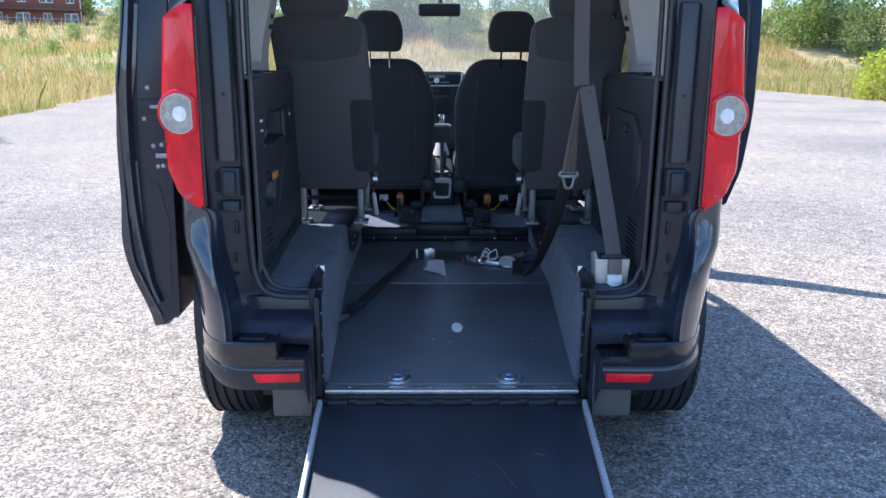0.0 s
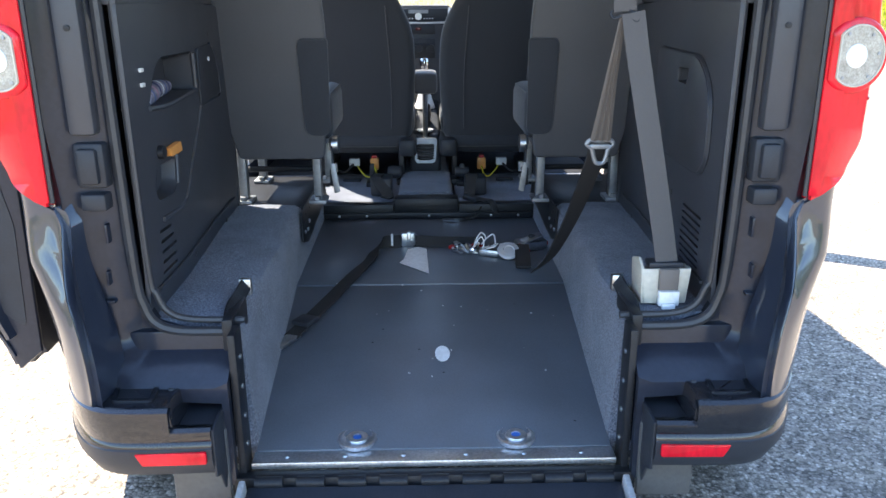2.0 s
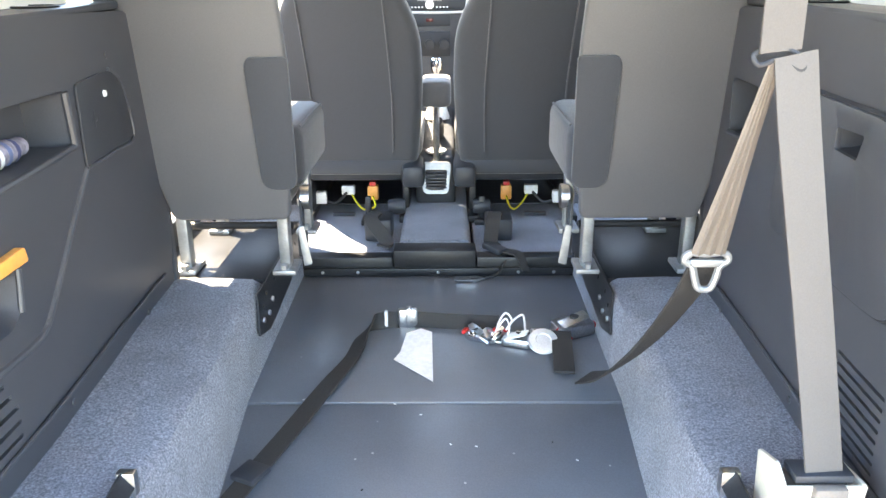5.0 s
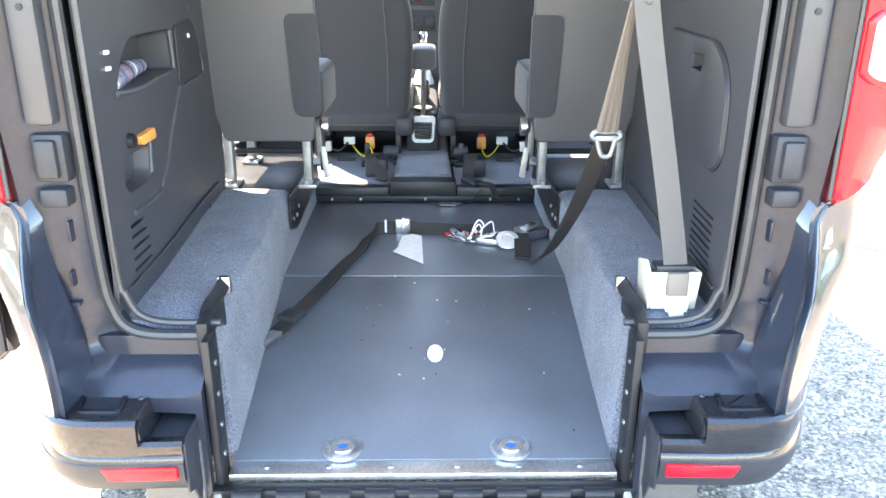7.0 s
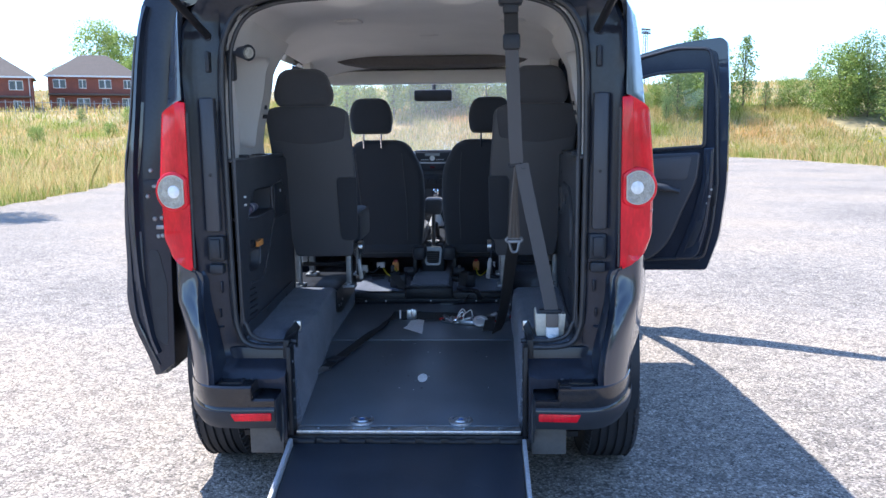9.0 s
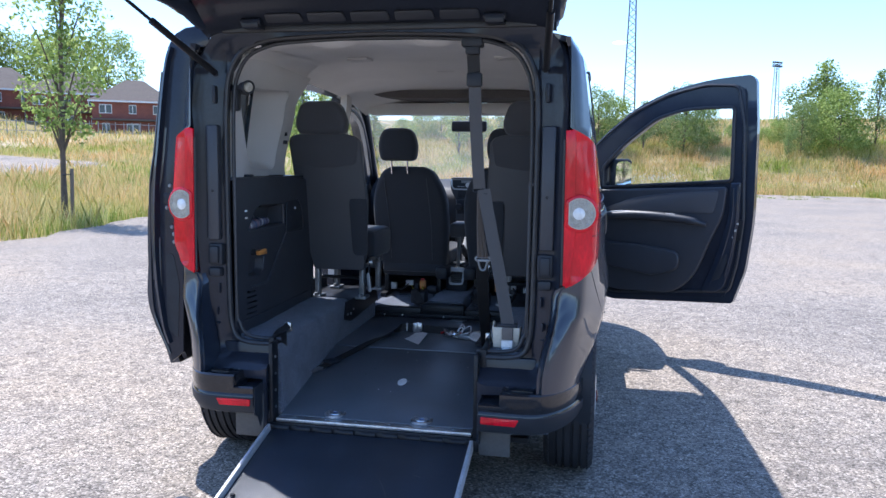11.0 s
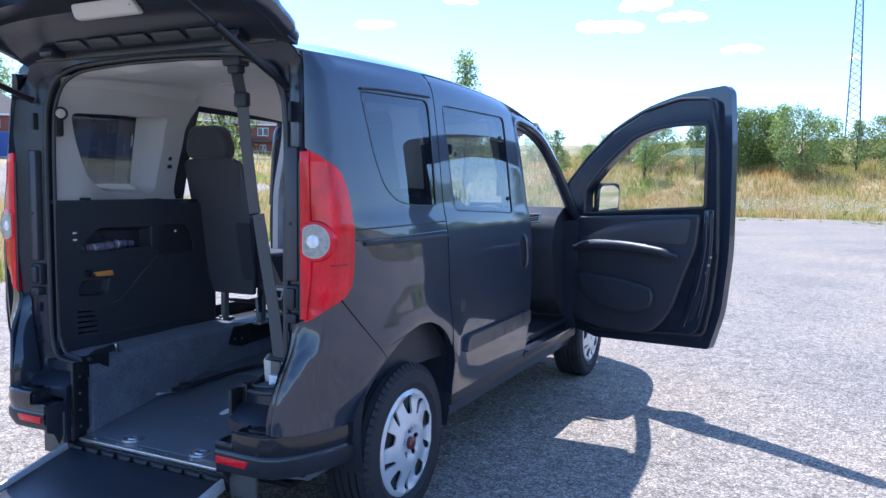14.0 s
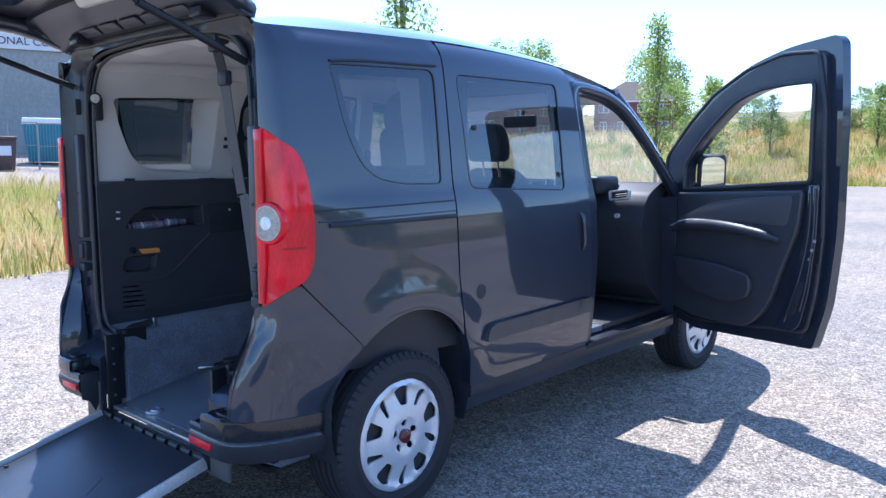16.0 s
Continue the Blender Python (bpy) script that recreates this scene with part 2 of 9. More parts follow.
SEAT_SHELL = material("grey_seat_back_shell", (0.076, 0.076, 0.083), rough=0.55, vary=0.06, scale=5, fine=0.12, fine_scale=600, bump=0.15, bump_scale=900)
HEADLINER = material("light_grey_headliner", (0.80, 0.78, 0.745), rough=0.95, vary=0.05, scale=4, fine=0.08, fine_scale=500, bump=0.2, bump_scale=700)
TRIM = material("light_grey_trim", (0.66, 0.64, 0.61), rough=0.6, vary=0.05, scale=5, fine=0.06, fine_scale=500, bump=0.1, bump_scale=700)
VISOR = material("brown_grey_shelf", (0.13, 0.12, 0.115), rough=0.8, vary=0.08, scale=5)
ALU = material("worn_aluminium", (0.55, 0.56, 0.58), rough=0.38, metal=0.9, vary=0.2, scale=12, fine=0.2, fine_scale=150, bump=0.1, bump_scale=200)
STEEL = material("zinc_steel", (0.5, 0.51, 0.52), rough=0.3, metal=1.0, vary=0.2, scale=25, fine=0.15, fine_scale=200)
BLACK_STEEL = material("black_steel", (0.017, 0.018, 0.021), rough=0.4, spec=0.3, vary=0.25, scale=12, fine=0.2, fine_scale=120, bump=0.1, bump_scale=200)
SILVER = material("silver_paint", (0.66, 0.67, 0.69), rough=0.33, metal=0.35, coat=0.4, vary=0.1, scale=14, fine=0.12, fine_scale=300)
CHROME = material("chrome", (0.8, 0.8, 0.82), rough=0.08, metal=1.0, vary=0.04)
WEB_GREY = material("grey_belt_webbing", (0.078, 0.073, 0.073), rough=0.6, vary=0.05, scale=9, fine=0.08, fine_scale=500, bump=0.15, bump_scale=700)
WEB_PLEAT = material("bunched_brown_grey_webbing", (0.15, 0.13, 0.115), rough=0.65, vary=0.08, scale=9, fine=0.1, fine_scale=400)
# White for the painted sun patches on the floor, and for a cord loop
PATCH_AND_CORD = material("sun_patch_and_cord_white", (0.93, 0.93, 0.92), rough=0.5, vary=0.03, scale=9)
ZINC = material("dull_zinc_plated_steel", (0.30, 0.31, 0.32), rough=0.5, metal=0.7, vary=0.2, scale=25)
STRIP = material("satin_grey_rubbing_strip", (0.05, 0.05, 0.054), rough=0.4, vary=0.08, scale=9, bump=0.05)
BADGE = material("dark_red_badge", (0.09, 0.006, 0.010), rough=0.25, coat=0.6)
FLAP = material("grey_rubber_mudflap", (0.088, 0.084, 0.080), rough=0.6, vary=0.15, scale=9, bump=0.1)
WEB_BLACK = material("black_belt_webbing", (0.022, 0.021, 0.021), rough=0.75, vary=0.15, scale=9, fine=0.3, fine_scale=300, bump=0.4, bump_scale=450)
CREAM = material("cream_painted_metal", (0.52, 0.49, 0.41), rough=0.35, vary=0.08, scale=12)
WHITE = material("white_plastic", (0.72, 0.73, 0.73), rough=0.4, vary=0.05, scale=12)
RED_LENS = material("red_lamp_lens", (0.70, 0.008, 0.022), rough=0.22, spec=0.15, coat=0.5, vary=0.3, scale=16, fine=0.12, fine_scale=120, bump=0.08, bump_scale=60, stretch=(1, 1, 0.35))
RED_DARK = material("deep_red_lamp_lens", (0.34, 0.003, 0.014), rough=0.15, spec=0.2, coat=0.5, vary=0.18, scale=24, fine=0.12, fine_scale=160, bump=0.1, bump_scale=160)
CLEAR_LENS = material("clear_lamp_lens", (0.36, 0.34, 0.29), rough=0.25, coat=0.7, vary=0.3, scale=60, fine=0.3, fine_scale=260, bump=0.4, bump_scale=240)
BULB_LENS = material("white_bulb_lens", (0.82, 0.82, 0.79), rough=0.25, coat=1.0, vary=0.15, scale=60, bump=0.15, bump_scale=200)
ORANGE = material("orange_plastic", (0.80, 0.33, 0.08), rough=0.4, vary=0.1)
YELLOW = material("yellow_cable", (0.7, 0.6, 0.04), rough=0.5)
FRIT = material("black_glass_border", (0.006, 0.006, 0.007), rough=0.3, vary=0.05)
BLUE = material("blue_plastic", (0.03, 0.16, 0.55), rough=0.35)
RED = material("red_plastic", (0.55, 0.02, 0.02), rough=0.4)
PAPER = material("striped_cloth", (0.24, 0.22, 0.27), rough=0.8, vary=0.5, scale=40, fine=0.4, fine_scale=90)
MIRROR = material("mirror_glass", (0.9, 0.91, 0.92), rough=0.01, metal=1.0, vary=0.0, fine=0.0)
TARMAC, EARTH, CARPET, VINYL = asphalt(), earth(), carpet(), floor_vinyl()
GRIP = gritty(material("black_grip_sheet", (0.035, 0.041, 0.054), rough=0.36, vary=0.25, scale=7, fine=0.3, fine_scale=260, bump=0.5, bump_scale=420), 26, 3.0, 0.3)
CLEAR = glass("clear_window", (0.95, 0.97, 0.96), 0.98)
TINT = glass("tinted_window", (0.42, 0.45, 0.46), dust=0.02)
DARK_TINT = glass("dark_tinted_window", (0.24, 0.26, 0.27), dust=0.02)
SCREEN = glass("dusty_windscreen", (0.95, 0.97, 0.96), 0.98, dust=0.09)


# ---- mesh helpers ----
from mathutils.geometry import delaunay_2d_cdt


def part(name, bm, mat, parent=None, label="", smooth=True):
    me = bpy.data.meshes.new(name)
    bm.to_mesh(me)
    bm.free()
    if smooth:
        for p in me.polygons:
            p.use_smooth = True
        me.set_sharp_from_angle(angle=radians(38))
    me.materials.append(mat)
    ob = new(name, me)
    ob.parent = parent
    if label:
        ob["label"] = label
    return ob


def thing(name, label, category, at=(0, 0, 0), group="", kind="", rz=0):
    ob = new(name)
    ob.empty_display_size = 0.1
    ob.matrix_world = pose(*at, 0, 0, rz)
    return tagged(ob, label, category, group, kind)


def curve_at(table, x):
    """Smooth curve through a table of (x, y)."""
    xs, ys = [p[0] for p in table], [p[1] for p in table]
    if x <= xs[0]:
        return ys[0]
    if x >= xs[-1]:
        return ys[-1]
    i = max(k for k in range(len(xs) - 1) if xs[k] <= x)
    def slope(k):
        if k == 0 or k == len(xs) - 1:
            j = min(k, len(xs) - 2)
            return (ys[j + 1] - ys[j]) / (xs[j + 1] - xs[j])
        return (ys[k + 1] - ys[k - 1]) / (xs[k + 1] - xs[k - 1])
    h = xs[i + 1] - xs[i]
    t = (x - xs[i]) / h
    return ((2 * t**3 - 3 * t**2 + 1) * ys[i] + (t**3 - 2 * t**2 + t) * h * slope(i)
            + (3 * t**2 - 2 * t**3) * ys[i + 1] + (t**3 - t**2) * h * slope(i + 1))


def smooth_line(points, steps=6, closed=False):
    """Catmull-Rom line through points of any dimension."""
    pts = [Vector(p) for p in points]
    n = len(pts)
    out = []
    for i in range(n if closed else n - 1):
        p1, p2 = pts[i], pts[(i + 1) % n]
        p0 = pts[i - 1] if closed or i else p1 * 2 - p2
        p3 = pts[(i + 2) % n] if closed or i + 2 < n else p2 * 2 - p1
        for k in range(steps):
            t = k / steps
            out.append(0.5 * ((2 * p1) + (p2 - p0) * t + (2 * p0 - 5 * p1 + 4 * p2 - p3) * t * t + (3 * p1 - p0 - 3 * p2 + p3) * t**3))
    if not closed:
        out.append(pts[-1])
    return out


def rounded(poly, r, steps=5):
    """Polygon with its corners rounded by r (a number or one for each corner)."""
    out, n = [], len(poly)
    for i, p in enumerate(poly):
        rad = r[i] if isinstance(r, (list, tuple)) else r
        p, a, b = Vector(p), Vector(poly[i - 1]), Vector(poly[(i + 1) % n])
        da, db = (a - p), (b - p)
        k = min(rad, da.length * 0.48, db.length * 0.48)
        if k < 1e-5:
            out.append(p)
            continue
        s, e = p + da.normalized() * k, p + db.normalized() * k
        for j in range(steps + 1):
            t = j / steps
            out.append(s.lerp(p, t).lerp(p.lerp(e, t), t))
    return [tuple(q) for q in out]


def dense(poly, step):
    out = []
    for i, p in enumerate(poly):
        q = poly[(i + 1) % len(poly)]
        n = max(1, int(math.dist(p, q) / step))
        out += [(p[0] + (q[0] - p[0]) * k / n, p[1] + (q[1] - p[1]) * k / n) for k in range(n)]
    return out


def inside(p, poly):
    c, x, y = False, p[0], p[1]
    j = len(poly) - 1
    for i in range(len(poly)):
        if (poly[i][1] > y) != (poly[j][1] > y) and x < (poly[j][0] - poly[i][0]) * (y - poly[i][1]) / (poly[j][1] - poly[i][1]) + poly[i][0]:
            c = not c
        j = i
    return c


def near_edge(p, loops, d):
    for lp in loops:
        for a in lp:
            if abs(a[0] - p[0]) < d and abs(a[1] - p[1]) < d:
                return True
    return False


def sheet(outer, surface, holes=(), thick=0.003, step=0.05, edge=None):
    """A panel: the outline with its holes laid on surface(u, v) -> Vector, thick along the inward side given by inward(u, v)."""
    edge = edge or step
    loops = [dense([tuple(p) for p in lp], edge) for lp in (outer, *holes)]
    verts, edges = [], []
    for lp in loops:
        b = len(verts)
        verts += lp
        edges += [(b + i, b + (i + 1) % len(lp)) for i in range(len(lp))]
    us, vs = [p[0] for p in loops[0]], [p[1] for p in loops[0]]
    u = min(us) + step * 0.37
    while u < max(us):
        v = min(vs) + step * 0.41
        while v < max(vs):
            if inside((u, v), loops[0]) and not any(inside((u, v), h) for h in loops[1:]) and not near_edge((u, v), loops, step * 0.45):
                verts.append((u, v))
            v += step
        u += step
    v2, _, faces, _, _, _ = delaunay_2d_cdt([Vector(p) for p in verts], edges, [], 0, 1e-6)
    keep = []
    for f in faces:
        c = sum((v2[i] for i in f), Vector((0, 0))) / len(f)
        if inside(c, loops[0]) and not any(inside(c, h) for h in loops[1:]):
            keep.append(f)
    bm = bmesh.new()
    e = 0.002
    def normal(p):
        n = (surface(p[0] + e, p[1]) - surface(p[0] - e, p[1])).cross(surface(p[0], p[1] + e) - surface(p[0], p[1] - e))
        return n.normalized()
    front = [bm.verts.new(surface(p[0], p[1])) for p in v2]
    for f in keep:
        bm.faces.new([front[i] for i in f])
    if thick:
        back = [bm.verts.new(front[i].co - normal(p) * thick) for i, p in enumerate(v2)]
        count = {}
        for f in keep:
            bm.faces.new([back[i] for i in reversed(f)])
            for i in range(len(f)):
                a, b = f[i], f[(i + 1) % len(f)]
                count[(a, b)] = 1
        for (a, b) in count:
            if (b, a) not in count:
                bm.faces.new([front[b], front[a], back[a], back[b]])
    loose = [v for v in bm.verts if not v.link_faces]
    bmesh.ops.delete(bm, geom=loose, context="VERTS")
    return bm


def slab(outline, to3d, depth, holes=(), bevel=0.0, segs=2, step=9.0):
    """A flat plate: outline in two coordinates, mapped by to3d(u, v, w), w from 0 to depth."""
    bm = bmesh.new()
    def add(poly):
        lo = [bm.verts.new(to3d(p[0], p[1], 0)) for p in poly]
        hi = [bm.verts.new(to3d(p[0], p[1], depth)) for p in poly]
        return lo, hi
    loops = [dense([tuple(p) for p in lp], step) for lp in (outline, *holes)]
    verts, edges = [], []
    for lp in loops:
        b = len(verts)
        verts += lp
        edges += [(b + i, b + (i + 1) % len(lp)) for i in range(len(lp))]
    if holes:
        v2, _, faces, _, _, _ = delaunay_2d_cdt([Vector(p) for p in verts], edges, [], 0, 1e-6)
        lo, hi = add(v2)
        count = set()
        for f in faces:
            c = sum((v2[i] for i in f), Vector((0, 0))) / len(f)
            if inside(c, loops[0]) and not any(inside(c, h) for h in loops[1:]):
                bm.faces.new([lo[i] for i in f])
                bm.faces.new([hi[i] for i in reversed(f)])
                count |= {(f[i], f[(i + 1) % len(f)]) for i in range(len(f))}
        for a, b in count:
            if (b, a) not in count:
                bm.faces.new([lo[b], lo[a], hi[a], hi[b]])
        bmesh.ops.delete(bm, geom=[v for v in bm.verts if not v.link_faces], context="VERTS")
    else:
        lo, hi = add(loops[0])
        n = len(lo)
        bm.faces.new(lo), bm.faces.new(hi[::-1])
        for i in range(n):
            j = (i + 1) % n
            bm.faces.new([lo[j], lo[i], hi[i], hi[j]])
    bmesh.ops.recalc_face_normals(bm, faces=bm.faces)
    if bevel:
        big = [e for e in bm.edges if e.calc_face_angle(0) > 0.9]
        bmesh.ops.bevel(bm, geom=big, offset=bevel, segments=segs, affect="EDGES", profile=0.5, clamp_overlap=True)
    return bm


def box(x0, x1, y0, y1, z0, z1, bevel=0.004, segs=2, m=None):
    bm = bmesh.new()
    bmesh.ops.create_cube(bm, size=1)
    for v in bm.verts:
        v.co = Vector((x0 + (v.co.x + 0.5) * (x1 - x0), y0 + (v.co.y + 0.5) * (y1 - y0), z0 + (v.co.z + 0.5) * (z1 - z0)))
    if bevel:
        bmesh.ops.bevel(bm, geom=bm.edges[:], offset=bevel, segments=segs, affect="EDGES", profile=0.5, clamp_overlap=True)
    if m is not None:
        bm.transform(m)
    return bm


def soft(bm, cuts=3, rounds=2):
    """Rounds a shape off by dividing and relaxing it."""
    bmesh.ops.subdivide_edges(bm, edges=bm.edges[:], cuts=cuts, use_grid_fill=True)
    for _ in range(rounds):
        bmesh.ops.smooth_vert(bm, verts=bm.verts[:], factor=0.5, use_axis_x=True, use_axis_y=True, use_axis_z=True)
    return bm


def tube(points, radius, segs=10, closed=False, steps=5, smooth=True, ends=True):
    """A round bar along points; radius a number or one for each given point."""
    n0 = len(points)
    line = smooth_line(points, steps, closed) if smooth and n0 > 2 else [Vector(p) for p in points]
    bm, rings, n = bmesh.new(), [], len(line)
    up = Vector((0, 0, 1))
    prev = None
    for i, p in enumerate(line):
        a = line[(i - 1) % n] if closed or i else p
        b = line[(i + 1) % n] if closed or i < n - 1 else p
        d = (b - a).normalized()
        side = d.cross(up if abs(d.dot(up)) < 0.95 else Vector((1, 0, 0)))
        if prev is not None:
            side = prev - d * prev.dot(d)
        side.normalize()
        prev = side
        o = d.cross(side)
        r = radius if isinstance(radius, (int, float)) else radius[min(n0 - 1, int(i / max(1, n - 1) * (n0 - 1) + 0.5))]
        rings.append([bm.verts.new(p + (side * math.cos(k * 2 * math.pi / segs) + o * math.sin(k * 2 * math.pi / segs)) * r) for k in range(segs)])
    for i in range(n if closed else n - 1):
        a, b = rings[i], rings[(i + 1) % n]
        for k in range(segs):
            bm.faces.new([a[k], a[(k + 1) % segs], b[(k + 1) % segs], b[k]])
    if not closed and ends:
        bm.faces.new(rings[0][::-1]), bm.faces.new(rings[-1])
    return bm


def strap(points, across, width, thick=0.0018, steps=6):
    """Webbing along points; across: the direction of its width at each point (or one for all)."""
    line = smooth_line(points, steps)
    many = isinstance(across, list)
    sides = smooth_line(across, steps) if many else [Vector(across)] * len(line)
    bm, rings = bmesh.new(), []
    for i, p in enumerate(line):
        d = (line[min(i + 1, len(line) - 1)] - line[max(i - 1, 0)]).normalized()
        s = (sides[i] - d * sides[i].dot(d)).normalized()
        n = d.cross(s)
        ring = []
        for k in range(9):
            f = k / 8 - 0.5
            ring.append(p + s * f * width + n * thick)
        for k in range(8, -1, -1):
            f = k / 8 - 0.5
            ring.append(p + s * f * width - n * thick)
        rings.append([bm.verts.new(q) for q in ring])
    m = len(rings[0])
    for a, b in zip(rings, rings[1:]):
        for k in range(m):
            bm.faces.new([a[k], a[(k + 1) % m], b[(k + 1) % m], b[k]])
    bm.faces.new(rings[0][::-1]), bm.faces.new(rings[-1])
    bmesh.ops.recalc_face_normals(bm, faces=bm.faces)
    return bm


def lathe(profile, segs=48, axis="x", at=(0, 0, 0)):
    """Turns (radius, along) about an axis."""
    bm, rings = bmesh.new(), []
    for r, h in profile:
        ring = []
        for k in range(segs):
            a = 2 * math.pi * k / segs
            c, s = r * math.cos(a), r * math.sin(a)
            v = {"x": (h, c, s), "y": (s, h, c), "z": (c, s, h)}[axis]
            ring.append(bm.verts.new(Vector(at) + Vector(v)))
        rings.append(ring)
    for a, b in zip(rings, rings[1:]):
        for k in range(segs):
            bm.faces.new([a[k], a[(k + 1) % segs], b[(k + 1) % segs], b[k]])
    if profile[0][0] > 1e-5:
        bm.faces.new(rings[0][::-1])
    if profile[-1][0] > 1e-5:
        bm.faces.new(rings[-1])
    bmesh.ops.remove_doubles(bm, verts=bm.verts[:], dist=1e-5)
    bmesh.ops.recalc_face_normals(bm, faces=bm.faces)
    return bm


def join(*many):
    bm = bmesh.new()
    for other in many:
        me = bpy.data.meshes.new("tmp")
        other.to_mesh(me)
        other.free()
        bm.from_mesh(me)
        bpy.data.meshes.remove(me)
    return bm


def sweep(path, profile, up=(0, 0, 1), closed=True):
    """Carries a profile of (out, up) along a level path; out is to the path's right."""
    pts, bm, rings = [Vector(p) for p in path], bmesh.new(), []
    for i, p in enumerate(pts):
        d = (pts[min(i + 1, len(pts) - 1)] - pts[max(i - 1, 0)]).normalized()
        o = d.cross(Vector(up)).normalized()
        rings.append([bm.verts.new(p + o * a + Vector(up) * b) for a, b in profile])
    m = len(profile)
    for a, b in zip(rings, rings[1:]):
        for k in range(m if closed else m - 1):
            bm.faces.new([a[k], a[(k + 1) % m], b[(k + 1) % m], b[k]])
    if closed:
        bm.faces.new(rings[0][::-1]), bm.faces.new(rings[-1])
    bmesh.ops.recalc_face_normals(bm, faces=bm.faces)
    return bm


def mirror_x(bm):
    for v in bm.verts:
        v.co.x = -v.co.x
    bmesh.ops.reverse_faces(bm, faces=bm.faces[:])
    return bm

# ---- the setting ----
def ease(a, b, x):
    t = min(1, max(0, (x - a) / (b - a)))
    return t * t * (3 - 2 * t)


def rise(x, y):
    """Height of the land: level round the car park, then climbing gently."""
    e = math.sqrt(max(0, y - 42) ** 2 + max(0, -x - 11) ** 2 * 0.8 + max(0, x - 17) ** 2)
    f = max(0, y - 42)
    dip = 1 - 0.95 * ease(-16, -28, x) * ease(-74, -62, x)
    return 2.0 * dip * ease(1, 14, f) + 0.03 * min(f, 60) + 0.057 * e * min(1.0, 0.35 + e / 40) + 0.25 * noise.noise((x * 0.06, y * 0.06, 0)) * min(1, e / 10)


def ground():
    bm = bmesh.new()
    xs = sorted({round(s * (1.5 * k + 0.004 * k**3.1), 2) for k in range(0, 58) for s in (-1, 1)})
    grid = [[bm.verts.new((x, y + 12, rise(x, y + 12) - 0.03)) for y in xs] for x in xs]
    for i in range(len(xs) - 1):
        for j in range(len(xs) - 1):
            bm.faces.new([grid[i][j], grid[i + 1][j], grid[i + 1][j + 1], grid[i][j + 1]])
    return tagged(part("ground", bm, EARTH), "rough dry grassland rising towards the horizon", "ground", kind="structure")


ground()
LOT = [(-7.0, -30), (-6.9, 2), (-8.0, 6.4), (-8.6, 9), (-9.4, 13), (-10.2, 18), (-11.4, 24), (-13, 31), (-15, 38), (-14, 40.8),
       (-5, 41.5), (3, 41), (9, 40.2), (14, 39), (15.2, 34), (15.5, 27), (15.3, 20), (16.5, 10), (17, -30)]


def ragged(poly, amount, step):
    out = []
    for p in dense(poly, step):
        out.append((p[0] + amount * noise.noise((p[0] * 0.9, p[1] * 0.9, 3)), p[1] + amount * noise.noise((p[0] * 0.9, p[1] * 0.9, 8))))
    return out


EDGE = ragged(LOT, 0.5, 0.7)
tagged(part("car_park", slab(EDGE, lambda u, v, w: Vector((u, v, -0.06 + w)), 0.06), TARMAC, smooth=False),
       "worn grey tarmac car park with pale chippings", "pavement", kind="structure")
LANE = ragged([(-80, 41), (-50, 44.7), (-44, 45.8), (-34.5, 46.8), (-31, 45), (-28.5, 36), (-26, 30), (-24, 22), (-23, 12), (-23, -30), (-36, -30), (-36, 8), (-80, 20)], 0.4, 1.5)
tagged(part("road", sheet(LANE, lambda u, v: Vector((u, v, rise(u, v) + 0.03)), thick=0.0, step=2.5), TARMAC, smooth=False),
       "pale tarmac side road beyond the grass verge", "road", kind="structure")

# ---- the van's surfaces ----
ROOF_Z = [(0.0, 1.81), (0.16, 1.826), (1.0, 1.862), (1.5, 1.856), (1.95, 1.83), (2.43, 1.755), (2.7, 1.69)]
WIDTH = [(0.28, 0.83), (0.40, 0.865), (0.55, 0.884), (0.75, 0.896), (0.95, 0.90), (1.10, 0.894), (1.19, 0.884), (1.26, 0.868),
         (1.45, 0.845), (1.65, 0.818), (1.74, 0.802), (1.79, 0.782), (1.83, 0.745)]
NOSE = [(2.6, 1.0), (3.2, 0.985), (3.6, 0.95), (3.95, 0.86), (4.15, 0.72), (4.25, 0.55)]
CORNER = [(0.10, 0.0), (0.107, 0.06), (0.112, 0.27), (0.120, 0.53), (0.132, 0.69), (0.152, 0.775), (0.19, 0.83), (0.252, 0.87), (0.34, 0.925), (0.45, 0.968), (0.6, 1.0)]
LAMP_CORNER = [(0.10, 0.0), (0.107, 0.06), (0.112, 0.27), (0.120, 0.49), (0.132, 0.60), (0.152, 0.655), (0.19, 0.69), (0.236, 0.735), (0.34, 0.86), (0.45, 0.945), (0.6, 1.0)]
ROUND_CORNER = [(0.10, 0.0), (0.112, 0.13), (0.14, 0.32), (0.18, 0.50), (0.24, 0.68), (0.32, 0.83), (0.42, 0.93), (0.52, 0.985), (0.6, 1.0)]


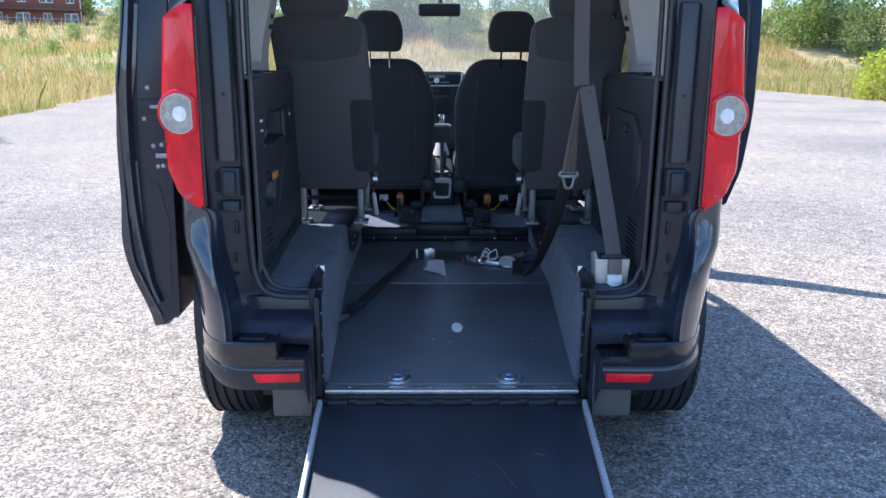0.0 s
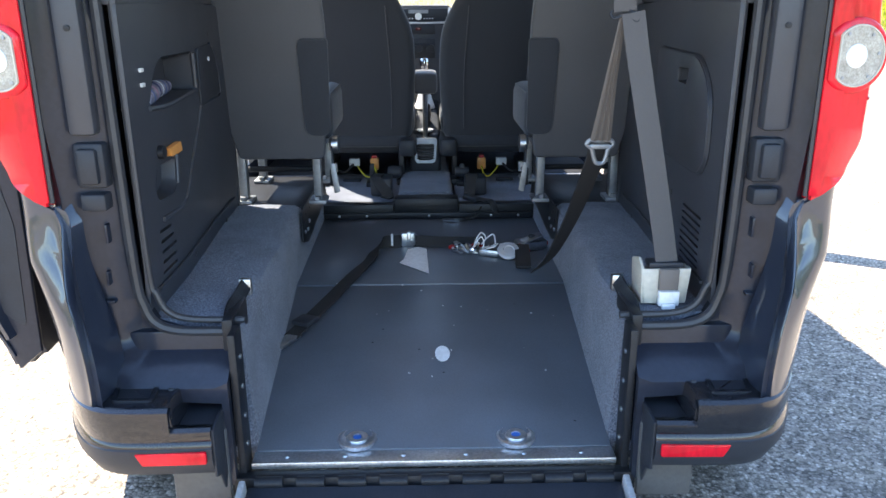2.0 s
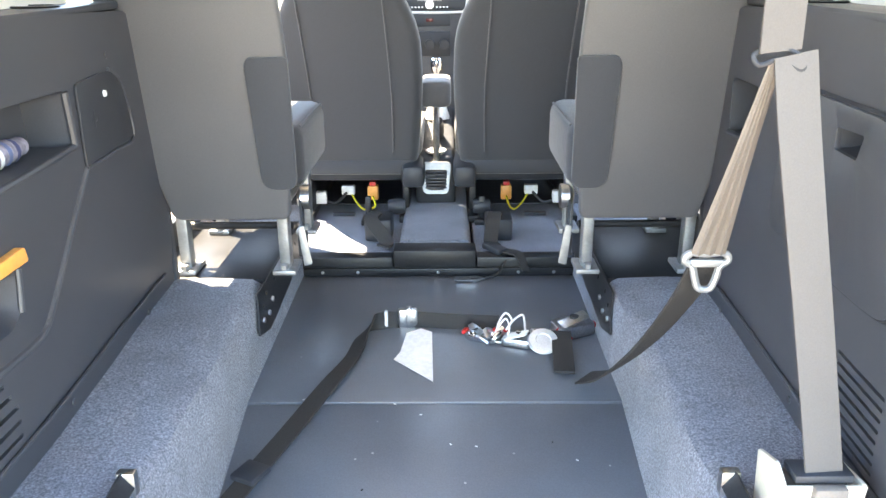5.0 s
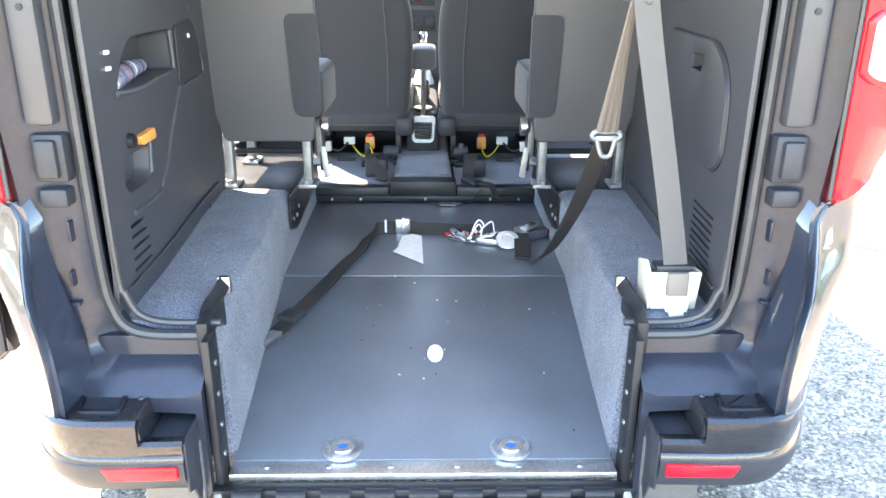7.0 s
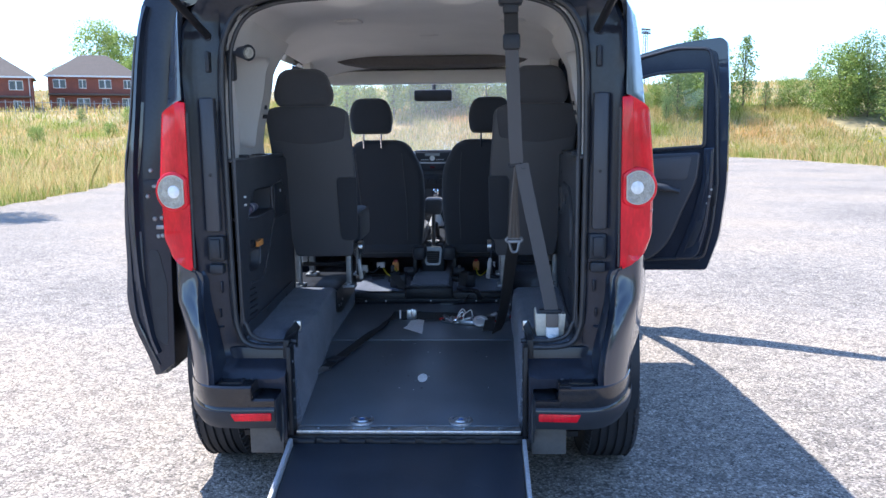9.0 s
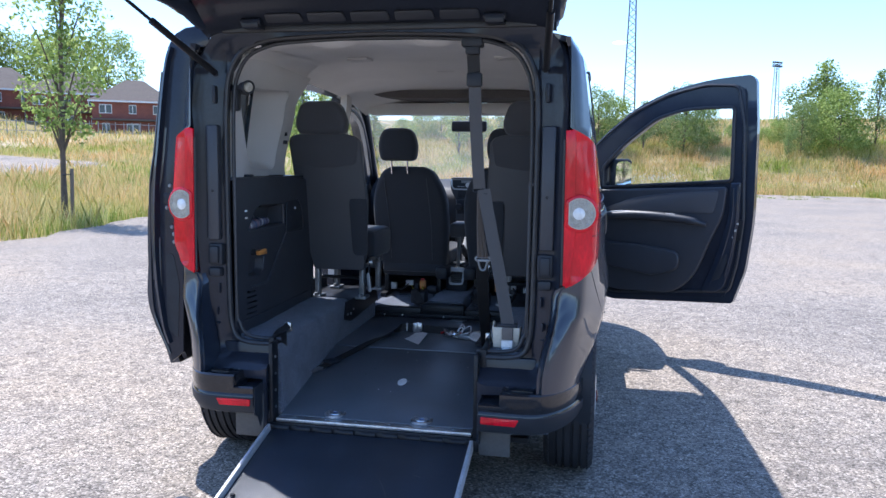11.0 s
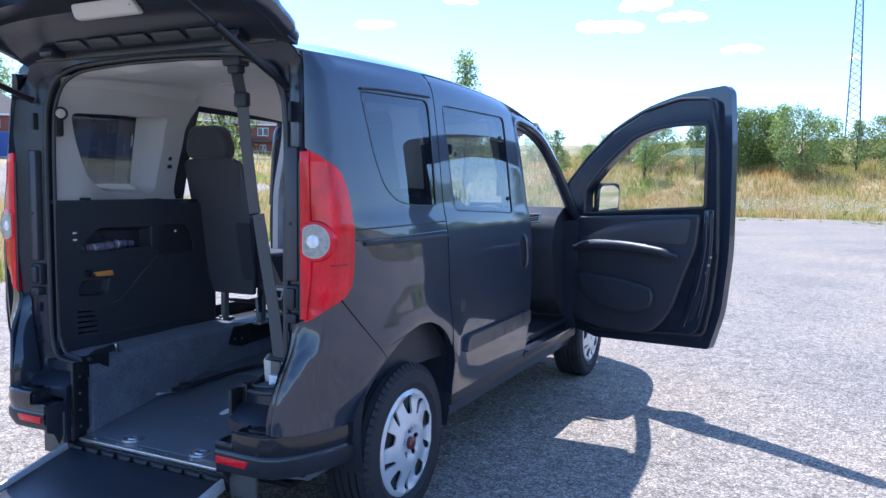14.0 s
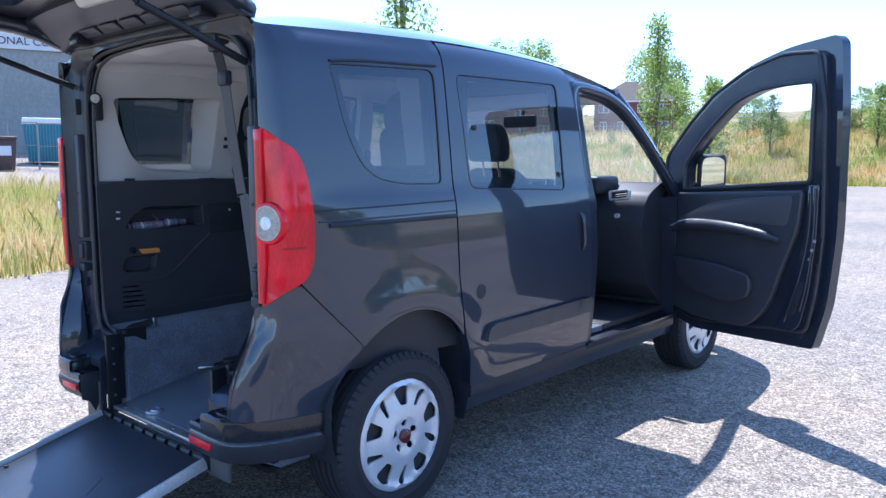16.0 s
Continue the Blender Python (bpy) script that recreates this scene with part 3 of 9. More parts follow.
def half(y, z):
    """Half the body's width."""
    w = ease(1.25, 1.8, z)
    x = curve_at(WIDTH, z - (curve_at(ROOF_Z, y) - 1.86) * w) * curve_at(NOSE, y)
    if y < 1.3 and z < 1.2:
        r = math.hypot(y - ARCH_Y, z - ARCH_Z)
        x += 0.020 * math.exp(-((r - 0.385) / 0.085) ** 2) * ease(0.45, 0.62, z)
    low = max(ease(0.90, 0.58, z), 0.4 * ease(1.0, 0.92, z))
    k = curve_at(CORNER, y + 0.085 * ease(0.88, 0.52, z))
    mid = ease(1.30, 1.06, z)
    if mid > 0:
        k += (curve_at(LAMP_CORNER, y + 0.085 * ease(0.88, 0.52, z)) - k) * mid
    if low > 0:
        k += (curve_at(ROUND_CORNER, y + 0.085 * ease(0.88, 0.52, z)) - k) * low
    x -= 0.045 * ease(0.84, 0.50, z) * ease(0.62, 0.30, y)
    edge = 0.742 - 0.018 * ease(1.12, 0.86, z) - 0.045 * ease(0.82, 0.52, z)
    return edge + (x - edge) * k if y < 0.6 else x


def side(sx, out=0.0):
    return lambda y, z: Vector((sx * (half(y, z) + out), y, z))


def side_sheet(sx, outer, holes=(), out=0.0, thick=0.02, step=0.05, edge=0.03):
    """A panel of the body's flank; its outline in (y, z)."""
    if sx > 0:
        return sheet(outer, side(1, out), holes, thick, step, edge)
    return mirror_x(sheet(outer, side(1, out), holes, thick, step, edge))


def sleek(ob):
    """Gives a flank panel the normals of the body's own curve, so that reflections run clean."""
    me, known, normals, e = ob.data, {}, [], 0.006
    for p in me.polygons:
        for i in p.vertices:
            if i not in known:
                x, y, z = me.vertices[i].co
                known[i] = Vector((1 if x > 0 else -1, -(half(y + e, z) - half(y - e, z)) / (2 * e), -(half(y, z + e) - half(y, z - e)) / (2 * e))).normalized()
            n = known[i]
            d = n.dot(p.normal)
            normals.append(n if d > 0.45 else (-n if d < -0.9 else p.normal))
    me.normals_split_custom_set(normals)
    return ob


def gutter(y):
    return curve_at(ROOF_Z, y) - 0.03


ARCH_Y, ARCH_Z, ARCH_R = 0.67, 0.45, 0.352
FRONT_Y = 3.41


def arc(cy, cz, r, a0, a1, n=14):
    return [(cy + r * math.cos(radians(a0 + (a1 - a0) * k / n)), cz + r * math.sin(radians(a0 + (a1 - a0) * k / n))) for k in range(n + 1)]


van = thing("van", "black accessible van parked with tailgate, ramp and doors open", "van")

LAMP = rounded([(0.107, 1.463), (0.112, 1.452), (0.118, 1.439), (0.129, 1.424), (0.150, 1.411), (0.182, 1.391), (0.208, 1.345), (0.222, 1.285), (0.235, 1.17), (0.235, 1.06), (0.226, 1.000), (0.194, 0.954), (0.150, 0.934), (0.127, 0.917), (0.117, 0.900), (0.112, 0.887), (0.107, 0.876)],
               [0.001, 0.003, 0.004, 0.008, 0.015, 0.02, 0.04, 0.05, 0.05, 0.05, 0.03, 0.03, 0.015, 0.007, 0.004, 0.003, 0.001])
QUARTER_WINDOW = rounded([(0.362, 1.685), (0.884, 1.706), (0.868, 1.266), (0.66, 1.270), (0.54, 1.288), (0.462, 1.34), (0.405, 1.46)], [0.02, 0.045, 0.025, 0.05, 0.05, 0.05, 0.1])
lamp_outer = [p for p in LAMP if p[0] > 0.12]


def shrink(poly, d):
    """The polygon drawn in by d along each corner's own bisector."""
    n, out = len(poly), []
    area = sum(poly[i - 1][0] * poly[i][1] - poly[i][0] * poly[i - 1][1] for i in range(n))
    for i in range(n):
        a, b, c = (Vector(poly[k % n][:2]) for k in (i - 1, i, i + 1))
        t = (c - a)
        if t.length < 1e-6:
            continue
        t.normalize()
        o = Vector((-t.y, t.x)) * (1 if area > 0 else -1)
        out.append(tuple(b + o * d))
    return out


def flush_window(sx, outline, tint, parent, label, border):
    """A pane set flush in the panel: glass over a black printed border, with a thin shadow gap round it."""
    pane = part("window_pane", side_sheet(sx, outline, out=-0.0035, thick=0), tint, parent, label)
    sleek(pane)
    part("glass_border", side_sheet(sx, outline, [shrink(outline, border)], out=-0.010, thick=0.002, edge=0.02), FRIT, pane, "black printed glass border")
    rim = [Vector((sx * (half(y, z) - 0.001), y, z)) for y, z in dense(outline, 0.03)]
    part("window_seal", tube(rim, 0.0032, 6, closed=True, smooth=False), RUBBER, parent)
    return pane


def quarter_panel(sx):
    top = [(y, gutter(y)) for y in np.linspace(0.108, 0.934, 16)]
    outer = ([(0.108, 1.468)] + [tuple(p) for p in top] + [(0.940, 1.76), (0.935, 1.53), (0.930, 1.26), (0.928, 1.01), (0.940, 0.755)]
             + arc(ARCH_Y, ARCH_Z, ARCH_R, 36, 134) + [(0.1985, 0.9500)] + [(p[0] + 0.004, p[1]) for p in lamp_outer[::-1] if p[1] > 0.976])
    ob = sleek(part("quarter_panel", side_sheet(sx, outer, [QUARTER_WINDOW]), PAINT, van))
    flush_window(sx, QUARTER_WINDOW, DARK_TINT, ob, "dark tinted quarter window", 0.034)
    # rail of the sliding door with the crease above it
    for za, zb, r, mat in ((1.138, 1.140, 0.009, BLACK_PLASTIC), (1.190, 1.200, 0.003, BLACK_PLASTIC), (1.153, 1.160, 0.0035, PAINT)):
        line = [(sx * (half(y, za + (zb - za) * (y - 0.27) / 0.66) + 0.0005), y, za + (zb - za) * (y - 0.27) / 0.66) for y in np.linspace(0.26 if r < 0.005 else 0.30, 0.925, 14)]
        part("slide_rail", tube(line, r, 6, smooth=False), mat, ob)
    shade = [(sx * (half(y, z) + 0.003), y, z) for y, z in ((0.364, 1.694), (0.50, 1.706), (0.70, 1.714), (0.90, 1.722))]
    part("window_crease", tube(shade, 0.005, 6), BLACK_PLASTIC, ob)
    return ob


def sliding_door(sx, shift=(0, 0, 0)):
    outer = rounded([(0.949, 1.822), (1.42, 1.826), (1.872, 1.80), (1.935, 1.24), (1.955, 0.9), (1.975, 0.46), (1.95, 0.425), (1.045, 0.415), (1.034, 0.47), (1.016, 0.54), (0.988, 0.61), (0.962, 0.672), (0.948, 0.755), (0.936, 1.01), (0.938, 1.26), (0.943, 1.53)],
                    [0.01, 0.3, 0.05, 0.05, 0.1, 0.02, 0.02, 0.01, 0.02, 0.03, 0.03, 0.03, 0.03, 0.1, 0.1, 0.1])
    glass_line = rounded([(1.015, 1.700), (1.745, 1.711), (1.738, 1.216), (1.042, 1.243)], 0.04)
    ob = sleek(part("sliding_door", side_sheet(sx, outer, [glass_line], thick=0.045), PAINT, van))
    flush_window(sx, glass_line, TINT, ob, "dark tinted sliding door window", 0.022)
    hy = 1.845
    grip = rounded([(hy - 0.026, 0.915), (hy + 0.026, 0.92), (hy + 0.024, 1.115), (hy - 0.028, 1.11)], 0.025)
    part("handle_recess", side_sheet(sx, grip, out=0.0015, thick=0.003), BLACK_PLASTIC, ob)
    part("door_handle", tube([(sx * (half(hy, 1.10) + 0.002), hy + 0.004, 1.10), (sx * (half(hy, 1.07) + 0.016), hy + 0.006, 1.07), (sx * (half(hy, 1.0) + 0.019), hy + 0.008, 1.0), (sx * (half(hy, 0.95) + 0.016), hy + 0.010, 0.95), (sx * (half(hy, 0.925) + 0.002), hy + 0.012, 0.925)], 0.010, 10), PAINT, ob)
    mould = rounded([(1.10, 0.60), (1.96, 0.605), (1.955, 0.68), (1.16, 0.67), (1.12, 0.655)], 0.02)
    part("rubbing_strip", side_sheet(sx, mould, out=0.020, thick=0.022), STRIP, ob, "satin plastic rubbing strip")
    for ky, kz in ((1.67, 1.60), (1.10, 1.49), (1.70, 1.29)):
        part("window_stud", lathe([(0, 0.0), (0.011, 0.001), (0.012, 0.004), (0.009, 0.006), (0, 0.006)], 14, "x", (sx * (half(ky, kz) - (0.002 if sx > 0 else -0.002)), ky, kz)), BLACK_PLASTIC, ob)
    ob.location = shift
    return ob


def cant_rail(sx):
    a = np.linspace(0.952, 2.42, 20)
    outer = [(y, gutter(y)) for y in a] + [(2.40, 1.655), (2.20, 1.70), (1.95, 1.738), (0.960, 1.742)]
    part("cant_rail", side_sheet(sx, outer, out=-0.022, thick=0.03), PAINT, van)


def roof_point(u, y):
    """u from -1 at the left gutter to 1 at the right."""
    gx = half(y, gutter(y))
    return Vector((u * gx, y, gutter(y) + (0.068 + 0.05 * ease(0.12, 0.6, y) * ease(2.42, 1.9, y)) * (1 - abs(u) ** 3)))


def roof():
    outer = [(-1, 0.145), (1, 0.145), (1, 2.42), (0, 2.52), (-1, 2.42)]
    bm = sheet(outer, roof_point, thick=0.02, step=0.09, edge=0.06)
    part("roof", bm, PAINT, van)


# A pillars, screen and nose
PILLAR = [(0.735, 2.42, 1.715), (0.765, 2.62, 1.56), (0.795, 2.82, 1.37), (0.82, 3.02, 1.17), (0.83, 3.15, 1.07)]


FRONT_FRAME = [(1.945, 1.22), (1.925, 1.45), (1.912, 1.63), (1.935, 1.695), (2.00, 1.716), (2.12, 1.712), (2.28, 1.690), (2.44, 1.632), (2.60, 1.523), (2.78, 1.365), (3.0, 1.155)]


def nose():
    for sx in (-1, 1):
        frame_line = [(sx * (half(y, z) - 0.034), y, z) for y, z in FRONT_FRAME]
        part("door_frame", tube(frame_line, 0.033, 12), PAINT, van, "glossy painted door frame")
        part("frame_seal", tube([(sx * (half(y, z) - 0.045), y + (0.022 if y < 1.94 else 0.006), z - (0.0 if y < 1.93 else 0.030)) for y, z in FRONT_FRAME], 0.012, 8), RUBBER, van)
        part("windscreen_pillar", tube([(sx * x, y, z) for x, y, z in PILLAR], 0.035, 10), PAINT, van)
    def screen(u, v):
        k = (v + 1) / 2
        x = u * (0.70 + 0.10 * k)
        return Vector((x, 2.49 + 0.83 * k - 0.10 * u * u, 1.775 - 0.70 * k + 0.03 * math.sin(k * math.pi) - 0.03 * u * u))
    pane = part("windscreen", sheet([(-1, -1), (1, -1), (1, 1), (-1, 1)], screen, thick=0, step=0.12), SCREEN, van, "clear dusty windscreen")
    pane.visible_shadow = False
    def bonnet(u, y):
        k = (y - 3.25) / 0.9
        w = half(y, 1.02) - 0.02
        return Vector((u * w, y, 1.10 - 0.06 * k - 0.12 * k * k - 0.05 * u * u * (1 + k)))
    part("bonnet", sheet([(-1, 3.2), (1, 3.2), (1, 4.12), (-1, 4.12)], bonnet, thick=0.02, step=0.12), PAINT, van)
    for sx in (-1, 1):
        outer = ([(3.02, 0.42)] + arc(FRONT_Y, ARCH_Z, 0.36, 180, 0) + [(4.12, 0.42), (4.18, 0.72), (4.12, 0.90), (3.7, 1.02), (3.2, 1.06), (3.03, 1.06)])
        part("front_wing", side_sheet(sx, outer, thick=0.02), PAINT, van)
    path = [(-half(y, 0.6), y, 0) for y in (3.72, 3.95, 4.12)] + [(-0.45, 4.24, 0), (0, 4.28, 0), (0.45, 4.24, 0)] + [(half(y, 0.6), y, 0) for y in (4.12, 3.95, 3.72)]
    part("front_bumper", sweep(smooth_line(path, 4), [(0.0, 0.25), (-0.02, 0.45), (0.0, 0.62), (0.04, 0.93), (0.08, 0.93), (0.08, 0.25)]), BUMPER, van)


def opening_line():
    h = [(0.43, 0.262), (0.43, 0.582), (0.54, 0.584), (0.592, 0.602), (0.614, 0.645), (0.624, 0.72), (0.628, 1.0), (0.630, 1.40), (0.624, 1.60), (0.606, 1.69), (0.560, 1.762), (0.48, 1.80), (0.36, 1.817), (0.0, 1.828)]
    return h


def rear_frame():
    h = opening_line()
    o = [(0.0, 1.865), (0.50, 1.862), (0.60, 1.85), (0.67, 1.82), (0.705, 1.77), (0.728, 1.70), (0.742, 1.55), (0.736, 1.46), (0.738, 1.15), (0.726, 0.885), (0.728, 0.70), (0.730, 0.55), (0.725, 0.47), (0.445, 0.455), (0.445, 0.255)]
    def depth(u, v):
        a = abs(u)
        step = 0.05 - 0.03 * ease(0.635, 0.66, a) - 0.05 * ease(0.695, 0.742, a)
        if v > 1.75:
            step *= 1 - ease(1.75, 1.82, v)
        low = ease(0.56, 0.50, v)
        return Vector((u, 0.135 + step * (1 - low) - 0.05 * low, v))
    loops = []
    for sx in (1, -1):
        ring = [(x, z) for x, z in h] + [(x, z) for x, z in o]
        bm = sheet([(x, z) for x, z in ring], depth, [], thick=0.02, step=0.028, edge=0.025)
        loops.append(bm if sx > 0 else mirror_x(bm))
    for bm in loops:
        part("rear_pillar", bm, INNER_PAINT, van)
    line = [(x, 0.172, z) for x, z in h[1:]]
    whole = [(x, y, z) for x, y, z in line] + [(-x, y, z) for x, y, z in line[-2::-1]]
    part("door_seal", tube(whole, 0.011, 8, steps=4), RUBBER, van, "black rubber tailgate seal")
    inner = [(x - 0.022 * (1 if x > 0.02 else 0), 0.192, z + (0.018 if z < 0.7 else -0.014)) for x, y, z in line]
    part("door_seal", tube([(x, y, z) for x, y, z in inner] + [(-x, y, z) for x, y, z in inner[-2::-1]], 0.008, 8, steps=4), RUBBER, van)
    for sx in (1, -1):
        # cover strip with its screws, lower catch and drain ribs
        ob = part("pillar_cover", box(0.648, 0.700, 0.132, 0.170, 1.01, 1.475, 0.009), PLASTIC, van, "raised black pillar cover strip")
        part("pillar_slot", box(0.656, 0.672, 0.136, 0.170, 1.56, 1.63, 0.006), BLACK_PLASTIC, ob)
        part("screw", lathe([(0, -0.004), (0.006, -0.003), (0.006, 0.002), (0, 0.002)], 10, "y", (0.672, 0.132, 1.21)), BLACK_STEEL, ob)
        c = part("tailgate_buffer", join(box(0.640, 0.700, 0.138, 0.175, 0.905, 0.995, 0.008), box(0.652, 0.690, 0.126, 0.15, 0.915, 0.985, 0.006), box(0.645, 0.695, 0.13, 0.17, 0.86, 0.895, 0.006)), BLACK_PLASTIC, van)
        d, d2, d3 = [part("drain_rib", box(xa, xb, 0.14, 0.18, za, zb, 0.001), INNER_PAINT, van) for xa, xb, za, zb in ((0.655, 0.66, 0.79, 0.83), (0.665, 0.67, 0.70, 0.73), (0.66, 0.68, 0.66, 0.667))]
        if sx < 0:
            for o2 in (ob, c, d, d2, d3):
                for each in (o2, *o2.children):
                    for v in each.data.vertices:
                        v.co.x = -v.co.x
                    each.data.flip_normals()


def tail_lamp(sx):
    def pane(outer, mat, name, parent, out, label=""):
        return part(name, side_sheet(sx, outer, out=out, thick=0.035, step=0.014, edge=0.007), mat, parent, label)
    ob = pane(LAMP, RED_LENS, "tail_lamp", van, 0.014, "tall red rear lamp with clear round reversing lens")
    pane(rounded([(0.125, 1.07), (0.20, 1.07), (0.205, 1.076), (0.125, 1.076)], 0.002), RED_DARK, "lens_divider", ob, 0.0165)
    # round reversing lens, cut straight along the inner edge
    turn = Matrix.Translation((0.794, 0.106, 1.155)) @ Matrix.Rotation(radians(11.5), 4, "Z")
    def disc(r, cut):
        return [(max(-cut, r * math.cos(a)), r * math.sin(a)) for a in np.linspace(0, 2 * math.pi, 61)[:-1]]
    def put(bm, mat, name, label=""):
        bm.transform(turn)
        return part(name, bm if sx > 0 else mirror_x(bm), mat, ob, label)
    put(slab(disc(0.070, 0.054), lambda u, v, w: Vector((u, -0.006 + w, v)), 0.04, bevel=0.006, segs=3), RED_LENS, "lens_ring", "bulging red ring")
    put(slab(disc(0.0575, 0.042), lambda u, v, w: Vector((u, -0.010 + w, v)), 0.012, [disc(0.0545, 0.039)], bevel=0.001), CREAM, "lens_bezel", "thin cream bezel")
    put(slab(disc(0.0545, 0.039), lambda u, v, w: Vector((u, -0.008 + w, v)), 0.01), CLEAR_LENS, "reversing_lens", "clear ribbed reversing lens")
    put(lathe([(0.024, 0.0), (0.022, -0.010), (0.014, -0.014), (0, -0.015)], 28, "y", (-0.004, 0, 0)), BULB_LENS, "bulb_lens")
    for u, v in ((0.044, 0.004), (0.028, -0.038), (0.026, 0.038), (-0.028, -0.040), (-0.026, 0.040)):
        put(lathe([(0.0035, 0.0), (0.0035, -0.0095), (0, -0.010)], 8, "y", (u, 0, v)), ZINC, "lens_pip")
    zs = np.linspace(0.886, 1.458, 18)
    inner = [(0.740 - 0.004 * (float(z) - 0.88) / 0.58, float(z)) for z in zs]
    face = [(half(0.110, z) + 0.012, float(z)) for z in zs[::-1]]
    bm = slab(inner + face, lambda u, v, w: Vector((u, 0.097 + w, v)), 0.012, bevel=0.003)
    part("lens_return", bm if sx > 0 else mirror_x(bm), RED_LENS, ob)
    part("lamp_seal", tube([(sx * (x - 0.004), 0.104, z) for x, z in inner[::2]], 0.005, 6), RUBBER, ob)
    return ob


def rear_corner(sx):
    """Painted bumper corner beneath the lamp."""
    outer = [(0.107, 0.870), (0.113, 0.882), (0.118, 0.894), (0.128, 0.911), (0.151, 0.928), (0.196, 0.946), (0.420, 0.705)] + arc(ARCH_Y, ARCH_Z, ARCH_R, 137, 172, 6) + [(0.315, 0.485), (0.2, 0.475), (0.014, 0.485), (0.016, 0.56), (0.042, 0.71), (0.085, 0.80)]
    def span(z):
        ys = [a[0] + (b[0] - a[0]) * (z - a[1]) / (b[1] - a[1]) for a, b in zip(outer, outer[1:] + outer[:1]) if min(a[1], b[1]) <= z < max(a[1], b[1])]
        return min(ys), max(ys)
    bm = bmesh.new()
    faces = [[], []]
    for z in np.linspace(0.487, 0.942, 44):
        ya, yb = span(float(z))
        for k, inset in enumerate((0.0, 0.02)):
            faces[k].append([bm.verts.new((half(y, z) - inset, y, z)) for y in [ya + (yb - ya) * (i / 26) ** 1.8 for i in range(27)]])
    for k, rows in enumerate(faces):
        for r0, r1 in zip(rows, rows[1:]):
            for i in range(26):
                q = [r0[i], r0[i + 1], r1[i + 1], r1[i]]
                bm.faces.new(q[::-1] if k else q)
    sleek(part("bumper_corner", bm if sx > 0 else mirror_x(bm), PAINT, van))
    bm = bmesh.new()
    rows = []
    for z in np.linspace(0.485, 0.876, 12):
        y = float(np.interp(z, [0.48, 0.56, 0.71, 0.80, 0.876], [0.014, 0.016, 0.042, 0.085, 0.108]))
        x = half(y, z)
        rows.append([bm.verts.new((sx * a, b, z)) for a, b in ((x - 0.001, y), (x - 0.012, y + 0.016), (x - 0.026, 0.135))])
    for r0, r1 in zip(rows, rows[1:]):
        for k in range(2):
            bm.faces.new([r0[k], r0[k + 1], r1[k + 1], r1[k]])
    part("corner_return", bm, PAINT, van)


